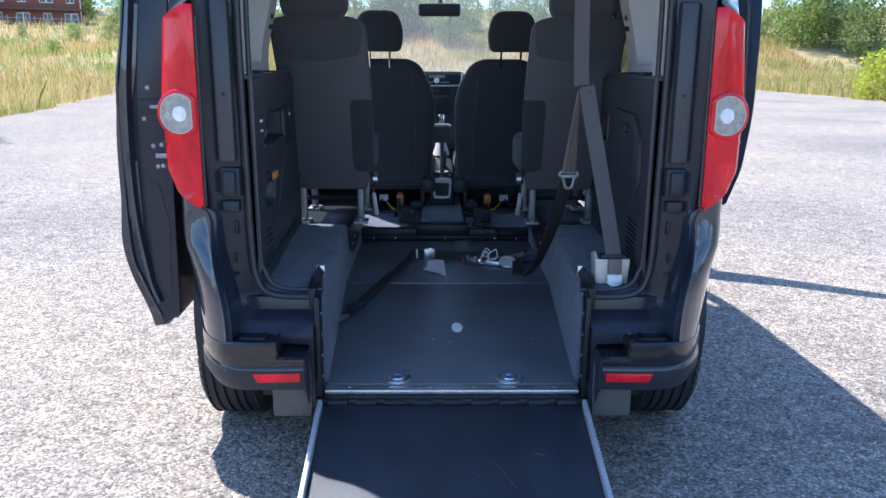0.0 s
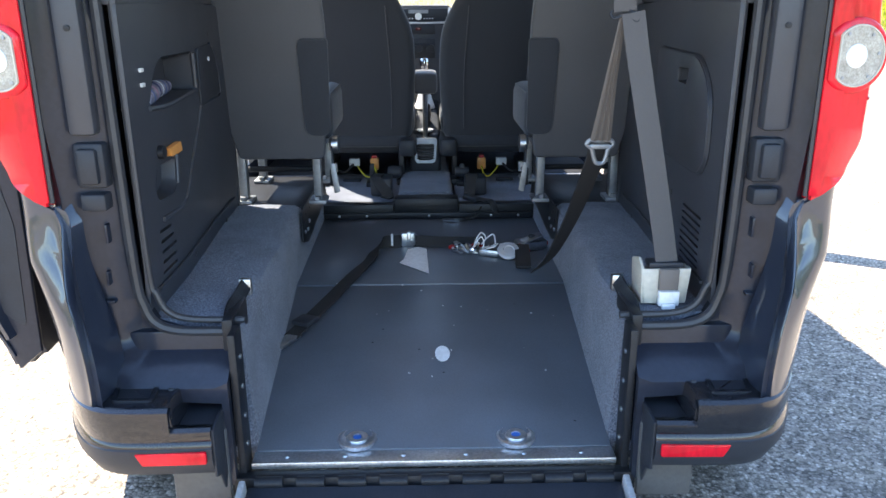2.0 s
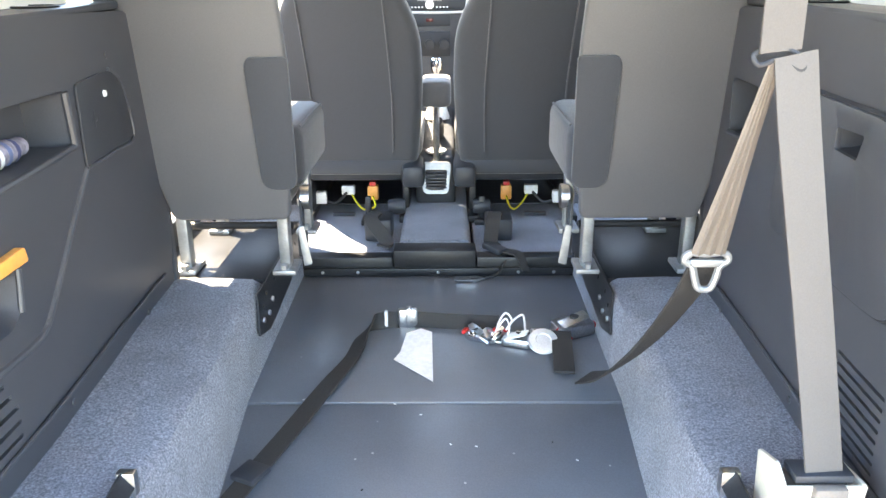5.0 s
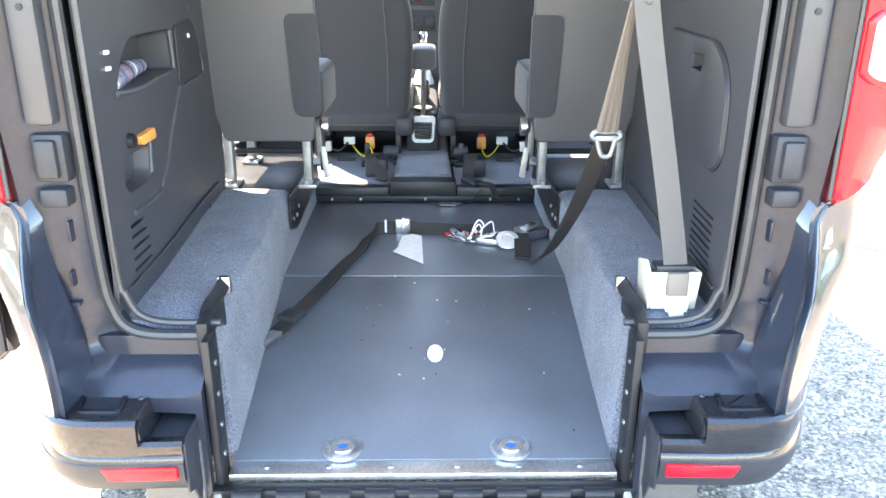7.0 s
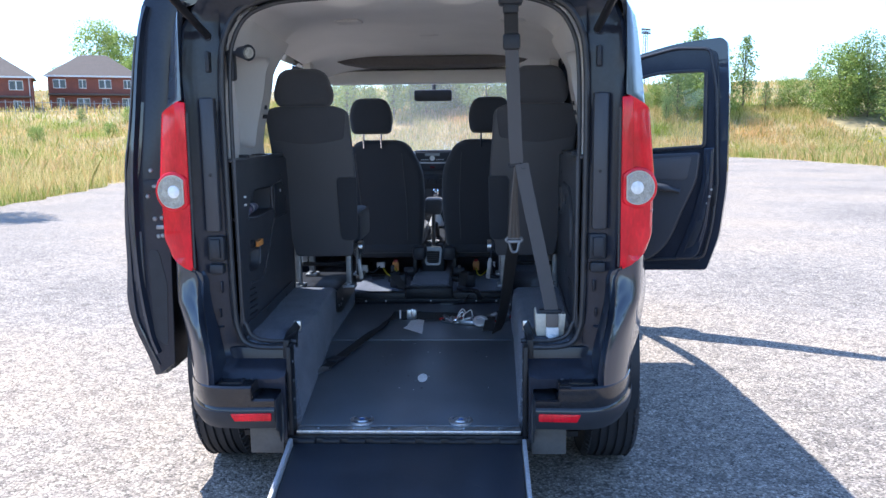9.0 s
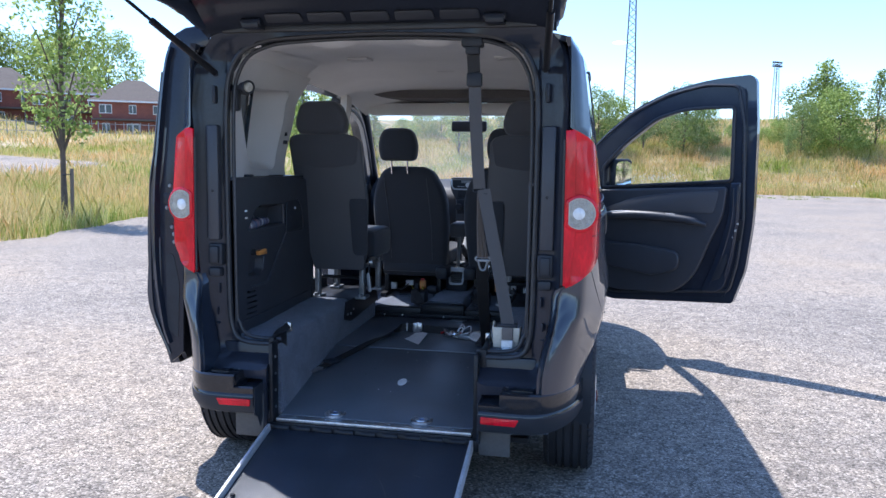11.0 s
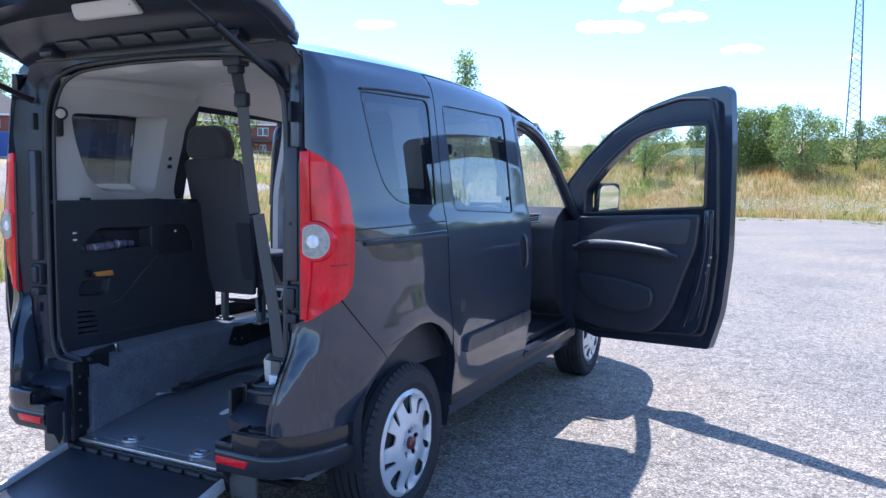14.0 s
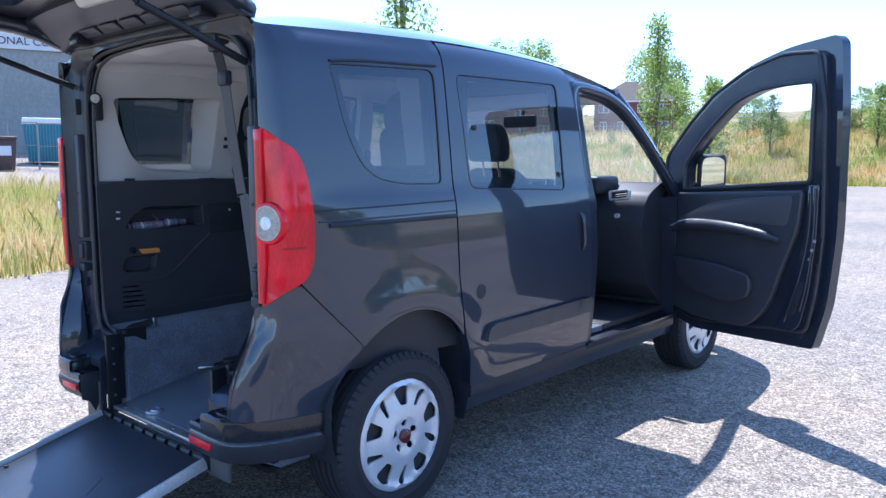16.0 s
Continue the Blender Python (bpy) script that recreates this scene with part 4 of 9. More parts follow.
def bumper(sx):
    """Bumper end whose top is notched down beside the ramp channel."""
    round_end = [(0.58, 0.0, 0), (0.655, 0.007, 0), (0.712, 0.045, 0), (0.768, 0.13, 0), (0.806, 0.24, 0), (0.822, 0.325, 0)]
    path, whole = smooth_line([(0.527, 0.001, 0)] + round_end, 5), smooth_line([(0.448, 0.004, 0)] + round_end, 5)
    prof = [(0.0, 0.492), (0.008, 0.486), (0.010, 0.455), (0.004, 0.418), (0.010, 0.408), (0.006, 0.372), (-0.012, 0.34), (-0.05, 0.325), (-0.06, 0.34), (-0.03, 0.48)]
    bm = sweep(path, prof)
    ob = part("rear_bumper", bm if sx > 0 else mirror_x(bm), BUMPER, van, "satin dark plastic bumper end cut away for the ramp")
    def put(bm, mat, name, label=""):
        part(name, bm if sx > 0 else mirror_x(bm), mat, ob, label)
    put(sweep([(0.448, 0.004, 0), (0.490, 0.002, 0), (0.529, 0.001, 0)], [(0.0, 0.447), (0.008, 0.441), (0.009, 0.430), (0.004, 0.418), (0.010, 0.408), (0.006, 0.372), (-0.012, 0.34), (-0.05, 0.325), (-0.06, 0.34), (-0.03, 0.438)]), BUMPER, "notched_end")
    lip = sweep(whole, [(0.006, 0.410), (0.012, 0.404), (0.010, 0.372), (-0.008, 0.338), (-0.05, 0.321), (-0.056, 0.345), (-0.02, 0.40)])
    put(lip, BLACK_PLASTIC, "bumper_lip", "matt black lower bumper lip")
    put(slab(rounded([(0.458, 0.373), (0.586, 0.371), (0.600, 0.398), (0.458, 0.400)], 0.004), lambda u, v, w: Vector((u, 0.002 - w, v)), 0.016, bevel=0.003), RED_LENS, "reflector", "red rear reflector")
    # glossy ledge with a framed tread pad, and the notch beside the channel
    ledge = [(0.530, 0.012), (0.60, 0.006), (0.66, 0.016), (0.70, 0.05), (0.74, 0.13), (0.70, 0.15), (0.63, 0.16), (0.530, 0.16)]
    put(slab(ledge, lambda u, v, w: Vector((u, v, 0.478 + w)), 0.012, bevel=0.003), BUMPER, "bumper_top")
    pad = rounded([(0.565, 0.030), (0.650, 0.032), (0.668, 0.12), (0.575, 0.12)], 0.012)
    put(slab(pad, lambda u, v, w: Vector((u, v, 0.489 + w)), 0.006, [shrink(pad, 0.010)], bevel=0.002), BUMPER, "pad_frame")
    put(slab(shrink(pad, 0.0105), lambda u, v, w: Vector((u, v, 0.488 + w)), 0.004, bevel=0.001), BLACK_PLASTIC, "tread_pad")
    put(slab([(0.004, 0.425), (0.16, 0.425), (0.16, 0.492), (0.030, 0.492), (0.004, 0.478)], lambda u, v, w: Vector((0.521 + w + (v - 0.43) * 0.12, u, v)), 0.010, bevel=0.003), BUMPER, "notch_wall")
    put(slab([(0.448, 0.008), (0.522, 0.006), (0.522, 0.16), (0.448, 0.16)], lambda u, v, w: Vector((u, v, 0.424 + w)), 0.012, bevel=0.002), BLACK_PLASTIC, "notch_floor")
    put(slab([(0.002, 0.442), (0.060, 0.446), (0.115, 0.440), (0.120, 0.335), (0.085, 0.315), (0.060, 0.268), (0.035, 0.318), (0.004, 0.332)], lambda u, v, w: Vector((0.443 + w, u, v)), 0.006, bevel=0.002), BLACK_PLASTIC, "end_plate", "torn black end plate of the bumper")
    put(lathe([(0, 0.004), (0.005, 0.003), (0.006, 0.0), (0, 0.0)], 10, "z", (0.546, 0.085, 0.490)), STRIP, "clip")
    return ob


for sx in (1, -1):
    quarter_panel(sx), cant_rail(sx), tail_lamp(sx), rear_corner(sx), bumper(sx)
sliding_door(1)
part("fuel_cap", lathe([(0.030, -0.012), (0.030, 0.001), (0.026, 0.003), (0, 0.002)], 24, "x", (half(1.076, 0.818) + 0.001, 1.076, 0.818)), BLACK_PLASTIC, van, "round dark fuel filler cap")
SLID = sliding_door(-1, (-0.145, -0.686, 0.0))
inner_line = [(0.956, 1.806), (1.42, 1.815), (1.86, 1.785), (1.92, 1.24), (1.945, 0.47), (1.06, 0.44), (1.04, 0.50), (0.975, 0.66), (0.952, 0.76), (0.942, 1.01), (0.946, 1.53)]
inner_glass = rounded([(1.100, 1.665), (1.720, 1.675), (1.712, 1.262), (1.120, 1.285)], 0.06)
lining = part("door_lining", side_sheet(-1, inner_line, [inner_glass], out=-0.058, thick=0.02), INNER_PAINT, SLID, "glossy black inner panel of the slid-back door")
part("window_seal", tube([Vector((-(half(y, z) - 0.064), y, z)) for y, z in dense(inner_glass, 0.04)], 0.011, 8, closed=True, smooth=False), RUBBER, lining)
DOOR_EDGE = part("door_edge", slab([(-0.735, 1.868), (-0.79, 1.884), (-0.86, 1.874), (-0.905, 1.842), (-0.930, 1.80), (-0.962, 1.67), (-1.006, 1.38), (-1.030, 1.23), (-1.036, 0.97), (-1.034, 0.70), (-1.0, 0.585), (-0.944, 0.456), (-0.89, 0.50), (-0.875, 1.10), (-0.862, 1.40), (-0.838, 1.62), (-0.80, 1.73), (-0.75, 1.81)], lambda u, v, w: Vector((u, 0.256 + w, v)), 0.014, bevel=0.004), INNER_PAINT, van, "inner edge of the slid-back door")
part("edge_roof", sweep([(-0.925, 0.262, 1.815), (-0.895, 0.262, 1.856), (-0.85, 0.262, 1.880), (-0.79, 0.262, 1.888), (-0.735, 0.262, 1.872)], [(0.0, 0.0), (0.004, 0.0), (0.004, -0.12), (0.0, -0.12)], up=(0, -1, 0)), PAINT, DOOR_EDGE)
for x, z in ((-0.935, 1.223), (-0.952, 1.129), (-0.931, 1.046), (-0.905, 1.049), (-0.921, 0.982), (-0.905, 0.984)):
    part("door_screw", lathe([(0, -0.005), (0.006, -0.004), (0.009, 0.0), (0, 0.001)], 12, "y", (x, 0.256, z)), ZINC, DOOR_EDGE)
part("edge_band", strap([(-0.905, 0.251, 1.80), (-0.925, 0.251, 1.74), (-0.945, 0.249, 1.62), (-0.968, 0.247, 1.42), (-0.990, 0.246, 1.22), (-0.998, 0.246, 1.0), (-0.992, 0.247, 0.80), (-0.968, 0.249, 0.62), (-0.945, 0.252, 0.54)], (-0.35, -1.0, 0.0), 0.030, 0.006), PAINT, DOOR_EDGE)
part("edge_fold", tube([(-0.957, 0.254, 1.70), (-1.000, 0.252, 1.38), (-1.026, 0.252, 1.22), (-1.031, 0.252, 0.97), (-1.028, 0.252, 0.71), (-0.996, 0.252, 0.60), (-0.950, 0.254, 0.49)], 0.0045, 8), PAINT, DOOR_EDGE)
part("edge_hollow", slab(rounded([(-0.962, 0.60), (-0.912, 0.56), (-0.90, 0.80), (-0.925, 0.93), (-0.962, 0.93)], 0.02), lambda u, v, w: Vector((u, 0.2535 + w, v)), 0.005), BLACK_PLASTIC, DOOR_EDGE)
part("latch_slot", box(-0.965, -0.90, 0.250, 0.258, 1.145, 1.19, 0.004), BLACK_PLASTIC, DOOR_EDGE)
part("latch_bar", box(-0.93, -0.885, 0.244, 0.252, 1.160, 1.172, 0.003), ZINC, DOOR_EDGE)
part("lower_catch", box(-0.925, -0.885, 0.246, 0.257, 1.008, 1.024, 0.003), ZINC, DOOR_EDGE)
part("edge_strip", box(-1.0, -0.982, 0.250, 0.258, 0.68, 1.0, 0.004), STRIP, DOOR_EDGE)
roof(), nose(), rear_frame()
part("bulkhead", box(-0.80, 0.80, 3.0, 3.03, 0.28, 0.66, 0.004), BLACK_PLASTIC, van)
part("tailgate_gutter", box(-0.62, 0.62, 0.125, 0.165, 1.832, 1.858, 0.006), RUBBER, van)
part("sill_cover", box(0.785, 0.872, 2.03, 2.96, 0.424, 0.433, 0.003), PAINT, van, "glossy painted door sill")
for ya, yb in ((2.34, 2.62), (2.12, 2.26)):
    part("sill_groove", box(0.832, 0.842, ya, yb, 0.431, 0.4345, 0.001), BLACK_PLASTIC, van)


def flank():
    for sx in (1, -1):
        # sill, pillar behind the front door, wheel housings
        part("sill", side_sheet(sx, [(1.045, 0.40), (3.03, 0.40), (3.03, 0.30), (1.06, 0.30)], out=-0.012, thick=0.09), PAINT, van)
        part("sill_plate", side_sheet(sx, [(1.99, 0.425), (2.98, 0.425), (2.98, 0.395), (1.99, 0.395)], out=-0.004, thick=0.1), INNER_PAINT, van)
        part("door_pillar", side_sheet(sx, [(1.95, 0.42), (2.02, 0.42), (2.03, 0.9), (2.01, 1.25), (1.965, 1.74), (1.905, 1.74), (1.95, 1.25), (1.97, 0.9)], out=-0.012, thick=0.08), INNER_PAINT, van)
        part("hinge_pillar", side_sheet(sx, [(2.99, 0.40), (3.06, 0.40), (3.06, 1.10), (2.95, 1.14), (2.95, 0.9)], out=-0.01, thick=0.1), INNER_PAINT, van)
        for cy in (ARCH_Y, FRONT_Y):
            line = [(cy + 0.375 * math.cos(radians(a)), ARCH_Z - 0.01 + 0.375 * math.sin(radians(a))) for a in range(-25, 206, 10)]
            bm = bmesh.new()
            xa, xb = 0.67, 0.86
            va = [bm.verts.new((sx * xa, y, z)) for y, z in line]
            vb = [bm.verts.new((sx * xb, y, z)) for y, z in line]
            for i in range(len(line) - 1):
                bm.faces.new([va[i], va[i + 1], vb[i + 1], vb[i]])
            bm.faces.new(va)
            part("wheel_housing", bm, BLACK_PLASTIC, van)
    for sx in (1, -1):
        part("door_jamb", side_sheet(sx, [(0.99, 0.60), (1.14, 0.60), (1.10, 1.26), (1.13, 1.55), (1.16, 1.745), (0.97, 1.745), (0.97, 1.2)], out=-0.055, thick=0.03), INNER_PAINT, van)
        wall = slab([(0.641, 0.58), (0.84, 0.58), (0.84, 1.26), (0.641, 1.26)], lambda u, v, w: Vector((u, 1.168 + w, v)), 0.02)
        part("trim_end", wall if sx > 0 else mirror_x(wall), PLASTIC, van)
    # left front door, shut
    outer = rounded([(1.975, 1.735), (2.15, 1.715), (2.40, 1.65), (2.62, 1.49), (2.98, 1.10), (3.01, 0.9), (3.0, 0.45), (2.96, 0.425), (2.0, 0.425), (1.985, 0.9), (1.95, 1.25)], [0.03, 0.1, 0.1, 0.1, 0.05, 0.1, 0.02, 0.02, 0.02, 0.1, 0.1])
    pane = rounded([(2.03, 1.68), (2.18, 1.66), (2.38, 1.60), (2.56, 1.47), (2.84, 1.18), (2.03, 1.22)], 0.03)
    door = part("front_door", side_sheet(-1, outer, [pane], thick=0.06), PAINT, van, "closed front passenger door")
    part("window_pane", side_sheet(-1, pane, out=-0.02, thick=0), CLEAR, door).visible_shadow = False
    part("door_mirror", soft(box(-1.06, -0.90, 2.86, 2.98, 1.12, 1.30, 0.02), 2, 1), BLACK_PLASTIC, door)


flank()


def wheel(at, sx):
    hub = thing("road_wheel", "", "", (0, 0, 0))
    hub.parent, hub.location = van, at
    tread = [(0.195, -0.085), (0.235, -0.100), (0.275, -0.104), (0.300, -0.098), (0.312, -0.082)]
    for g in (-0.05, -0.02, 0.015, 0.048):
        tread += [(0.317, g - 0.006), (0.308, g - 0.004), (0.308, g + 0.004), (0.317, g + 0.006)]
    tread += [(0.312, 0.082), (0.300, 0.098), (0.275, 0.104), (0.245, 0.102), (0.242, 0.104), (0.235, 0.100), (0.205, 0.088), (0.195, 0.08)]
    part("tyre", lathe(tread, 72, "x"), TYRE, hub, "black tyre with grooved tread")
    blocks = []
    for k in range(60):
        for side_x in (-0.09, 0.09):
            b = box(-0.017, 0.017, -0.012, 0.012, -0.004, 0.004, 0.002, 1)
            b.transform(Matrix.Rotation(2 * math.pi * k / 60, 4, "X") @ Matrix.Translation((side_x, 0, 0.304)) @ Matrix.Rotation(0.9 if side_x > 0 else -0.9, 4, "Y"))
            blocks.append(b)
    tagged(part("tread", join(*blocks), TYRE, hub), kind="stuff")
    part("rim", lathe([(0.20, -0.08), (0.205, 0.06), (0.195, 0.085), (0.19, 0.06), (0.17, 0.0), (0.05, 0.03), (0.0, 0.03)], 48, "x"), BLACK_STEEL, hub)
    def dish(u, v):
        r = math.hypot(u, v)
        h = 0.086 + 0.024 * ease(0.20, 0.07, r) - 0.008 * ease(0.066, 0.05, r) + 0.013 * ease(0.17, 0.20, r) - 0.014 * ease(0.203, 0.224, r)
        return Vector((h, u, v))
    holes = []
    for k in range(10):
        a = 2 * math.pi * (k + 0.5) / 10
        w, sk = (0.20, 0.10) if k % 2 else (0.50, -0.03)
        quad = [(0.120, -w * 0.30 + sk), (0.186, -w * 0.42 - sk * 0.3), (0.196, -sk * 0.3), (0.186, w * 0.42 - sk * 0.3), (0.120, w * 0.30 + sk)]
        holes.append(rounded([(r * math.cos(a + d), r * math.sin(a + d)) for r, d in quad], 0.011, 3))
    for k in range(5):
        a = 2 * math.pi * k / 5 + 0.3
        holes.append([(0.050 * math.cos(a) + 0.0135 * math.cos(b), 0.050 * math.sin(a) + 0.0135 * math.sin(b)) for b in np.linspace(0, 2 * math.pi, 13)[:-1]])
    disc = [(0.224 * math.cos(a), 0.224 * math.sin(a)) for a in np.linspace(0, 2 * math.pi, 61)[:-1]]
    part("hubcap", sheet(disc, dish, holes, thick=0.008, step=0.018, edge=0.012), SILVER, hub, "silver ten-slot hubcap")
    part("hub_badge", lathe([(0.026, 0.10), (0.027, 0.115), (0.022, 0.119), (0, 0.1195)], 28, "x"), BADGE, hub, "dark red round badge")
    for k in range(5):
        a = 2 * math.pi * k / 5 + 0.3
        part("wheel_bolt", lathe([(0.009, 0.03), (0.009, 0.066), (0, 0.068)], 6, "x", (0, 0.052 * math.cos(a), 0.052 * math.sin(a))), BLACK_STEEL, hub)
    return hub


first = wheel((0.772, 0.640, 0.3175), 1)
for x, y, turn in ((0.765, FRONT_Y, 0), (-0.772, 0.640, 180), (-0.765, FRONT_Y, 180)):
    copy_thing(first, pose(x, y, 0.3175, 37 if turn else 19, 0, turn)).parent = van

# ---- inside the van ----
FLOOR = [(0.12, 0.283), (0.905, 0.411), (1.66, 0.418), (1.70, 0.418)]


def floor_z(y):
    return float(np.interp(y, [p[0] for p in FLOOR], [p[1] for p in FLOOR]))


def floor_and_boxes():
    a = slab([(-0.402, 0.165), (0.402, 0.165), (0.42, 0.9), (-0.42, 0.9)], lambda u, v, w: Vector((u, v, floor_z(v) - 0.02 + w)), 0.02, bevel=0.002)
    part("ramp_floor", a, VINYL, van, "sloping slate vinyl floor")
    b = slab([(-0.42, 0.904), (0.42, 0.904), (0.425, 1.655), (-0.425, 1.655)], lambda u, v, w: Vector((u, v, floor_z(v) - 0.018 + w)), 0.020, bevel=0.001)
    part("wheelchair_floor", b, VINYL, van, "level slate vinyl floor")
    part("underbody", slab([(-0.62, 0.2), (0.62, 0.2), (0.62, 3.7), (-0.62, 3.7)], lambda u, v, w: Vector((u, v, 0.235 + w)), 0.02), BLACK_STEEL, van)
    for sx in (1, -1):
        rows, bm = [], bmesh.new()
        ys = np.linspace(0.197, 1.66, 34)
        for y in ys:
            wob = 0.004 * math.sin(y * 9 + sx) + 0.003 * math.sin(y * 23)
            xb = float(np.interp(y, [0.16, 0.9, 1.66], [0.400, 0.418, 0.422]))
            top = 0.600 if y < 1.19 else 0.575
            xt = 0.424 + wob if y < 1.19 else 0.43
            zf = floor_z(y) - 0.01
            prof = [(xb, zf), (xb + (xt - xb) * 0.5, (zf + top) / 2), (xt - 0.002, top - 0.06), (xt + 0.002, top - 0.028), (xt + 0.011, top - 0.009), (xt + 0.028, top + wob * 0.4), (0.56, top + 0.004 + wob * 0.5), (0.70, top), (0.70, 0.28), (xb, 0.25)]
            rows.append([bm.verts.new((sx * x, y, z)) for x, z in prof])
        n = len(rows[0])
        for r0, r1 in zip(rows, rows[1:]):
            for k in range(n):
                bm.faces.new([r0[k], r1[k], r1[(k + 1) % n], r0[(k + 1) % n]])
        bm.faces.new(rows[0]), bm.faces.new(rows[-1][::-1])
        bmesh.ops.recalc_face_normals(bm, faces=bm.faces)
        part("side_box", bm, CARPET, van, "carpeted box beside the lowered floor")
        # black seat plate and drilled bracket
        part("seat_plate", box(*sorted((sx * 0.43, sx * 0.74)), 1.195, 1.67, 0.572, 0.592, 0.004), BLACK_STEEL, van, "glossy black seat mounting plate")
        part("plate_upstand", box(*sorted((sx * 0.735, sx * 0.75)), 1.195, 1.67, 0.58, 0.66, 0.003), BLACK_STEEL, van)
        tri = [(1.03, 0.515), (1.08, 0.60), (1.62, 0.60), (1.66, 0.57), (1.66, 0.52), (1.12, 0.49)]
        spots = [[(cy + 0.006 * math.cos(t), cz + 0.006 * math.sin(t)) for t in np.linspace(0, 2 * math.pi, 9)[:-1]]
                 for cy, cz in ((1.075, 0.535), (1.10, 0.56), (1.13, 0.53), (1.15, 0.575), (1.18, 0.545), (1.24, 0.575), (1.32, 0.57), (1.42, 0.575), (1.52, 0.57))]
        ob = part("drilled_bracket", slab(tri, lambda u, v, w: Vector((sx * (0.408 + w + (v - 0.5) * 0.12), u, v)), 0.004, spots), BLACK_STEEL, van, smooth=False)
        for q in spots[:6:2]:
            cy, cz = sum(p[0] for p in q) / 8, sum(p[1] for p in q) / 8
            part("bolt", lathe([(0, -0.003), (0.007, -0.002), (0.007, 0.003), (0, 0.003)], 6, "x", (sx * (0.405 + (cz - 0.5) * 0.12), cy, cz)), STEEL, ob)
        # front footwell, side step, channel frame at the back
        part("footwell_carpet", box(*sorted((sx * 0.115, sx * 0.80)), 1.70, 2.25, 0.44, 0.472, 0.006), CARPET, van)
        part("foot_mat", box(*sorted((sx * 0.115, sx * 0.80)), 2.253, 3.0, 0.44, 0.474, 0.006), RUBBER, van, "black rubber foot mat")
        part("side_step", box(*sorted((sx * 0.70, sx * 0.86)), 1.06, 3.0, 0.36, 0.44 if sx < 0 else 0.42, 0.006), BLACK_PLASTIC, van)
        bm = join(box(0.412, 0.428, 0.105, 0.165, 0.25, 0.60, 0.003), box(0.428, 0.452, 0.16, 0.30, 0.52, 0.612, 0.004))
        part("channel_frame", bm if sx > 0 else mirror_x(bm), BLACK_STEEL, van, "scuffed black steel frame of the ramp channel")
        bm = strap([(0.438, 0.16, 0.50), (0.446, 0.22, 0.60), (0.440, 0.30, 0.618), (0.436, 0.34, 0.628)], (0.6, 0.0, 0.8), 0.03, 0.003)
        ob = part("ramp_catch", bm if sx > 0 else mirror_x(bm), BLACK_STEEL, van)
        bm = box(0.424, 0.452, 0.335, 0.352, 0.60, 0.64, 0.003)
        part("catch_tab", bm if sx > 0 else mirror_x(bm), STEEL, ob)
        for zz in (0.33, 0.40, 0.47, 0.54):
            bm = lathe([(0, 0.004), (0.006, 0.003), (0.006, -0.002), (0, -0.002)], 8, "x", (-sx * 0.0 + 0.411, 0.135, zz))
            part("rivet", bm if sx > 0 else mirror_x(bm), STEEL, van)
        part("mudflap", box(*sorted((sx * 0.440, sx * 0.562)), 0.075, 0.09, 0.218, 0.40, 0.006), FLAP, van)
        part("rear_wall_below", box(*sorted((sx * 0.430, sx * 0.70)), 0.165, 0.192, 0.30, 0.585, 0.004), INNER_PAINT, van)
    part("threshold", box(-0.405, 0.405, 0.118, 0.166, 0.272, 0.288, 0.003), ALU, van, "worn aluminium threshold strip")
    for x in (-0.33, -0.2, -0.07, 0.07, 0.2, 0.33):
        part("rivet", lathe([(0, 0.004), (0.005, 0.003), (0.007, 0), (0, 0)], 12, "z", (x, 0.142, 0.288)), STEEL, van)
    part("threshold_lip", box(-0.44, 0.44, 0.085, 0.118, 0.225, 0.272, 0.006), BLACK_STEEL, van)
    for k, x in enumerate(np.linspace(-0.36, 0.36, 9)):
        part("hinge_knuckle", lathe([(0.013, -0.03), (0.013, 0.03)], 12, "x", (x, 0.084, 0.262)), BLACK_STEEL, van)
    for sx in (1, -1):
        c = (0.006 + sx * 0.183, 0.200, floor_z(0.200))
        ob = part("tie_down_cup", lathe([(0.045, -0.006), (0.045, 0.003), (0.040, 0.005), (0.036, 0.002), (0.026, 0.001), (0.024, 0.006), (0.012, 0.006), (0.011, -0.002), (0, -0.002)], 32, "z", c), ALU, van, "round metal wheelchair tie-down cup")
        part("cup_centre", lathe([(0.011, 0.0), (0.010, 0.004), (0, 0.005)], 16, "z", c), BLUE, ob)
    # step up to the front
    for xa, xb in ((-0.425, -0.142), (0.12, 0.425)):
        part("step_edge", box(xa, xb, 1.645, 1.70, 0.425, 0.478, 0.006), BLACK_STEEL, van, "black metal step edging")
    part("step_rib", box(-0.42, 0.42, 1.632, 1.648, 0.42, 0.446, 0.003), BLACK_STEEL, van)
    part("tunnel_edge", box(-0.14, 0.118, 1.64, 1.72, 0.44, 0.502, 0.006), BLACK_STEEL, van)
    for x in (-0.36, -0.25, 0.0, 0.25, 0.36):
        part("screw", lathe([(0, -0.003), (0.005, -0.002), (0.005, 0.002), (0, 0.002)], 10, "y", (x, 1.631, 0.434)), STEEL, van)
    part("tunnel_carpet", slab(rounded([(-0.135, 0.44), (0.112, 0.44), (0.098, 0.512), (-0.122, 0.512)], 0.02), lambda u, v, w: Vector((u, 1.715 + w, v)), 1.1), CARPET, van)


floor_and_boxes()


TRIM_X = [(0.18, 0.598), (0.45, 0.604), (0.90, 0.630), (1.17, 0.640)]


def on_trim(u, v, w):
    """A point of the side trim's face at (y, z), w proud of it."""
    return Vector((curve_at(TRIM_X, u) - w, u, v))


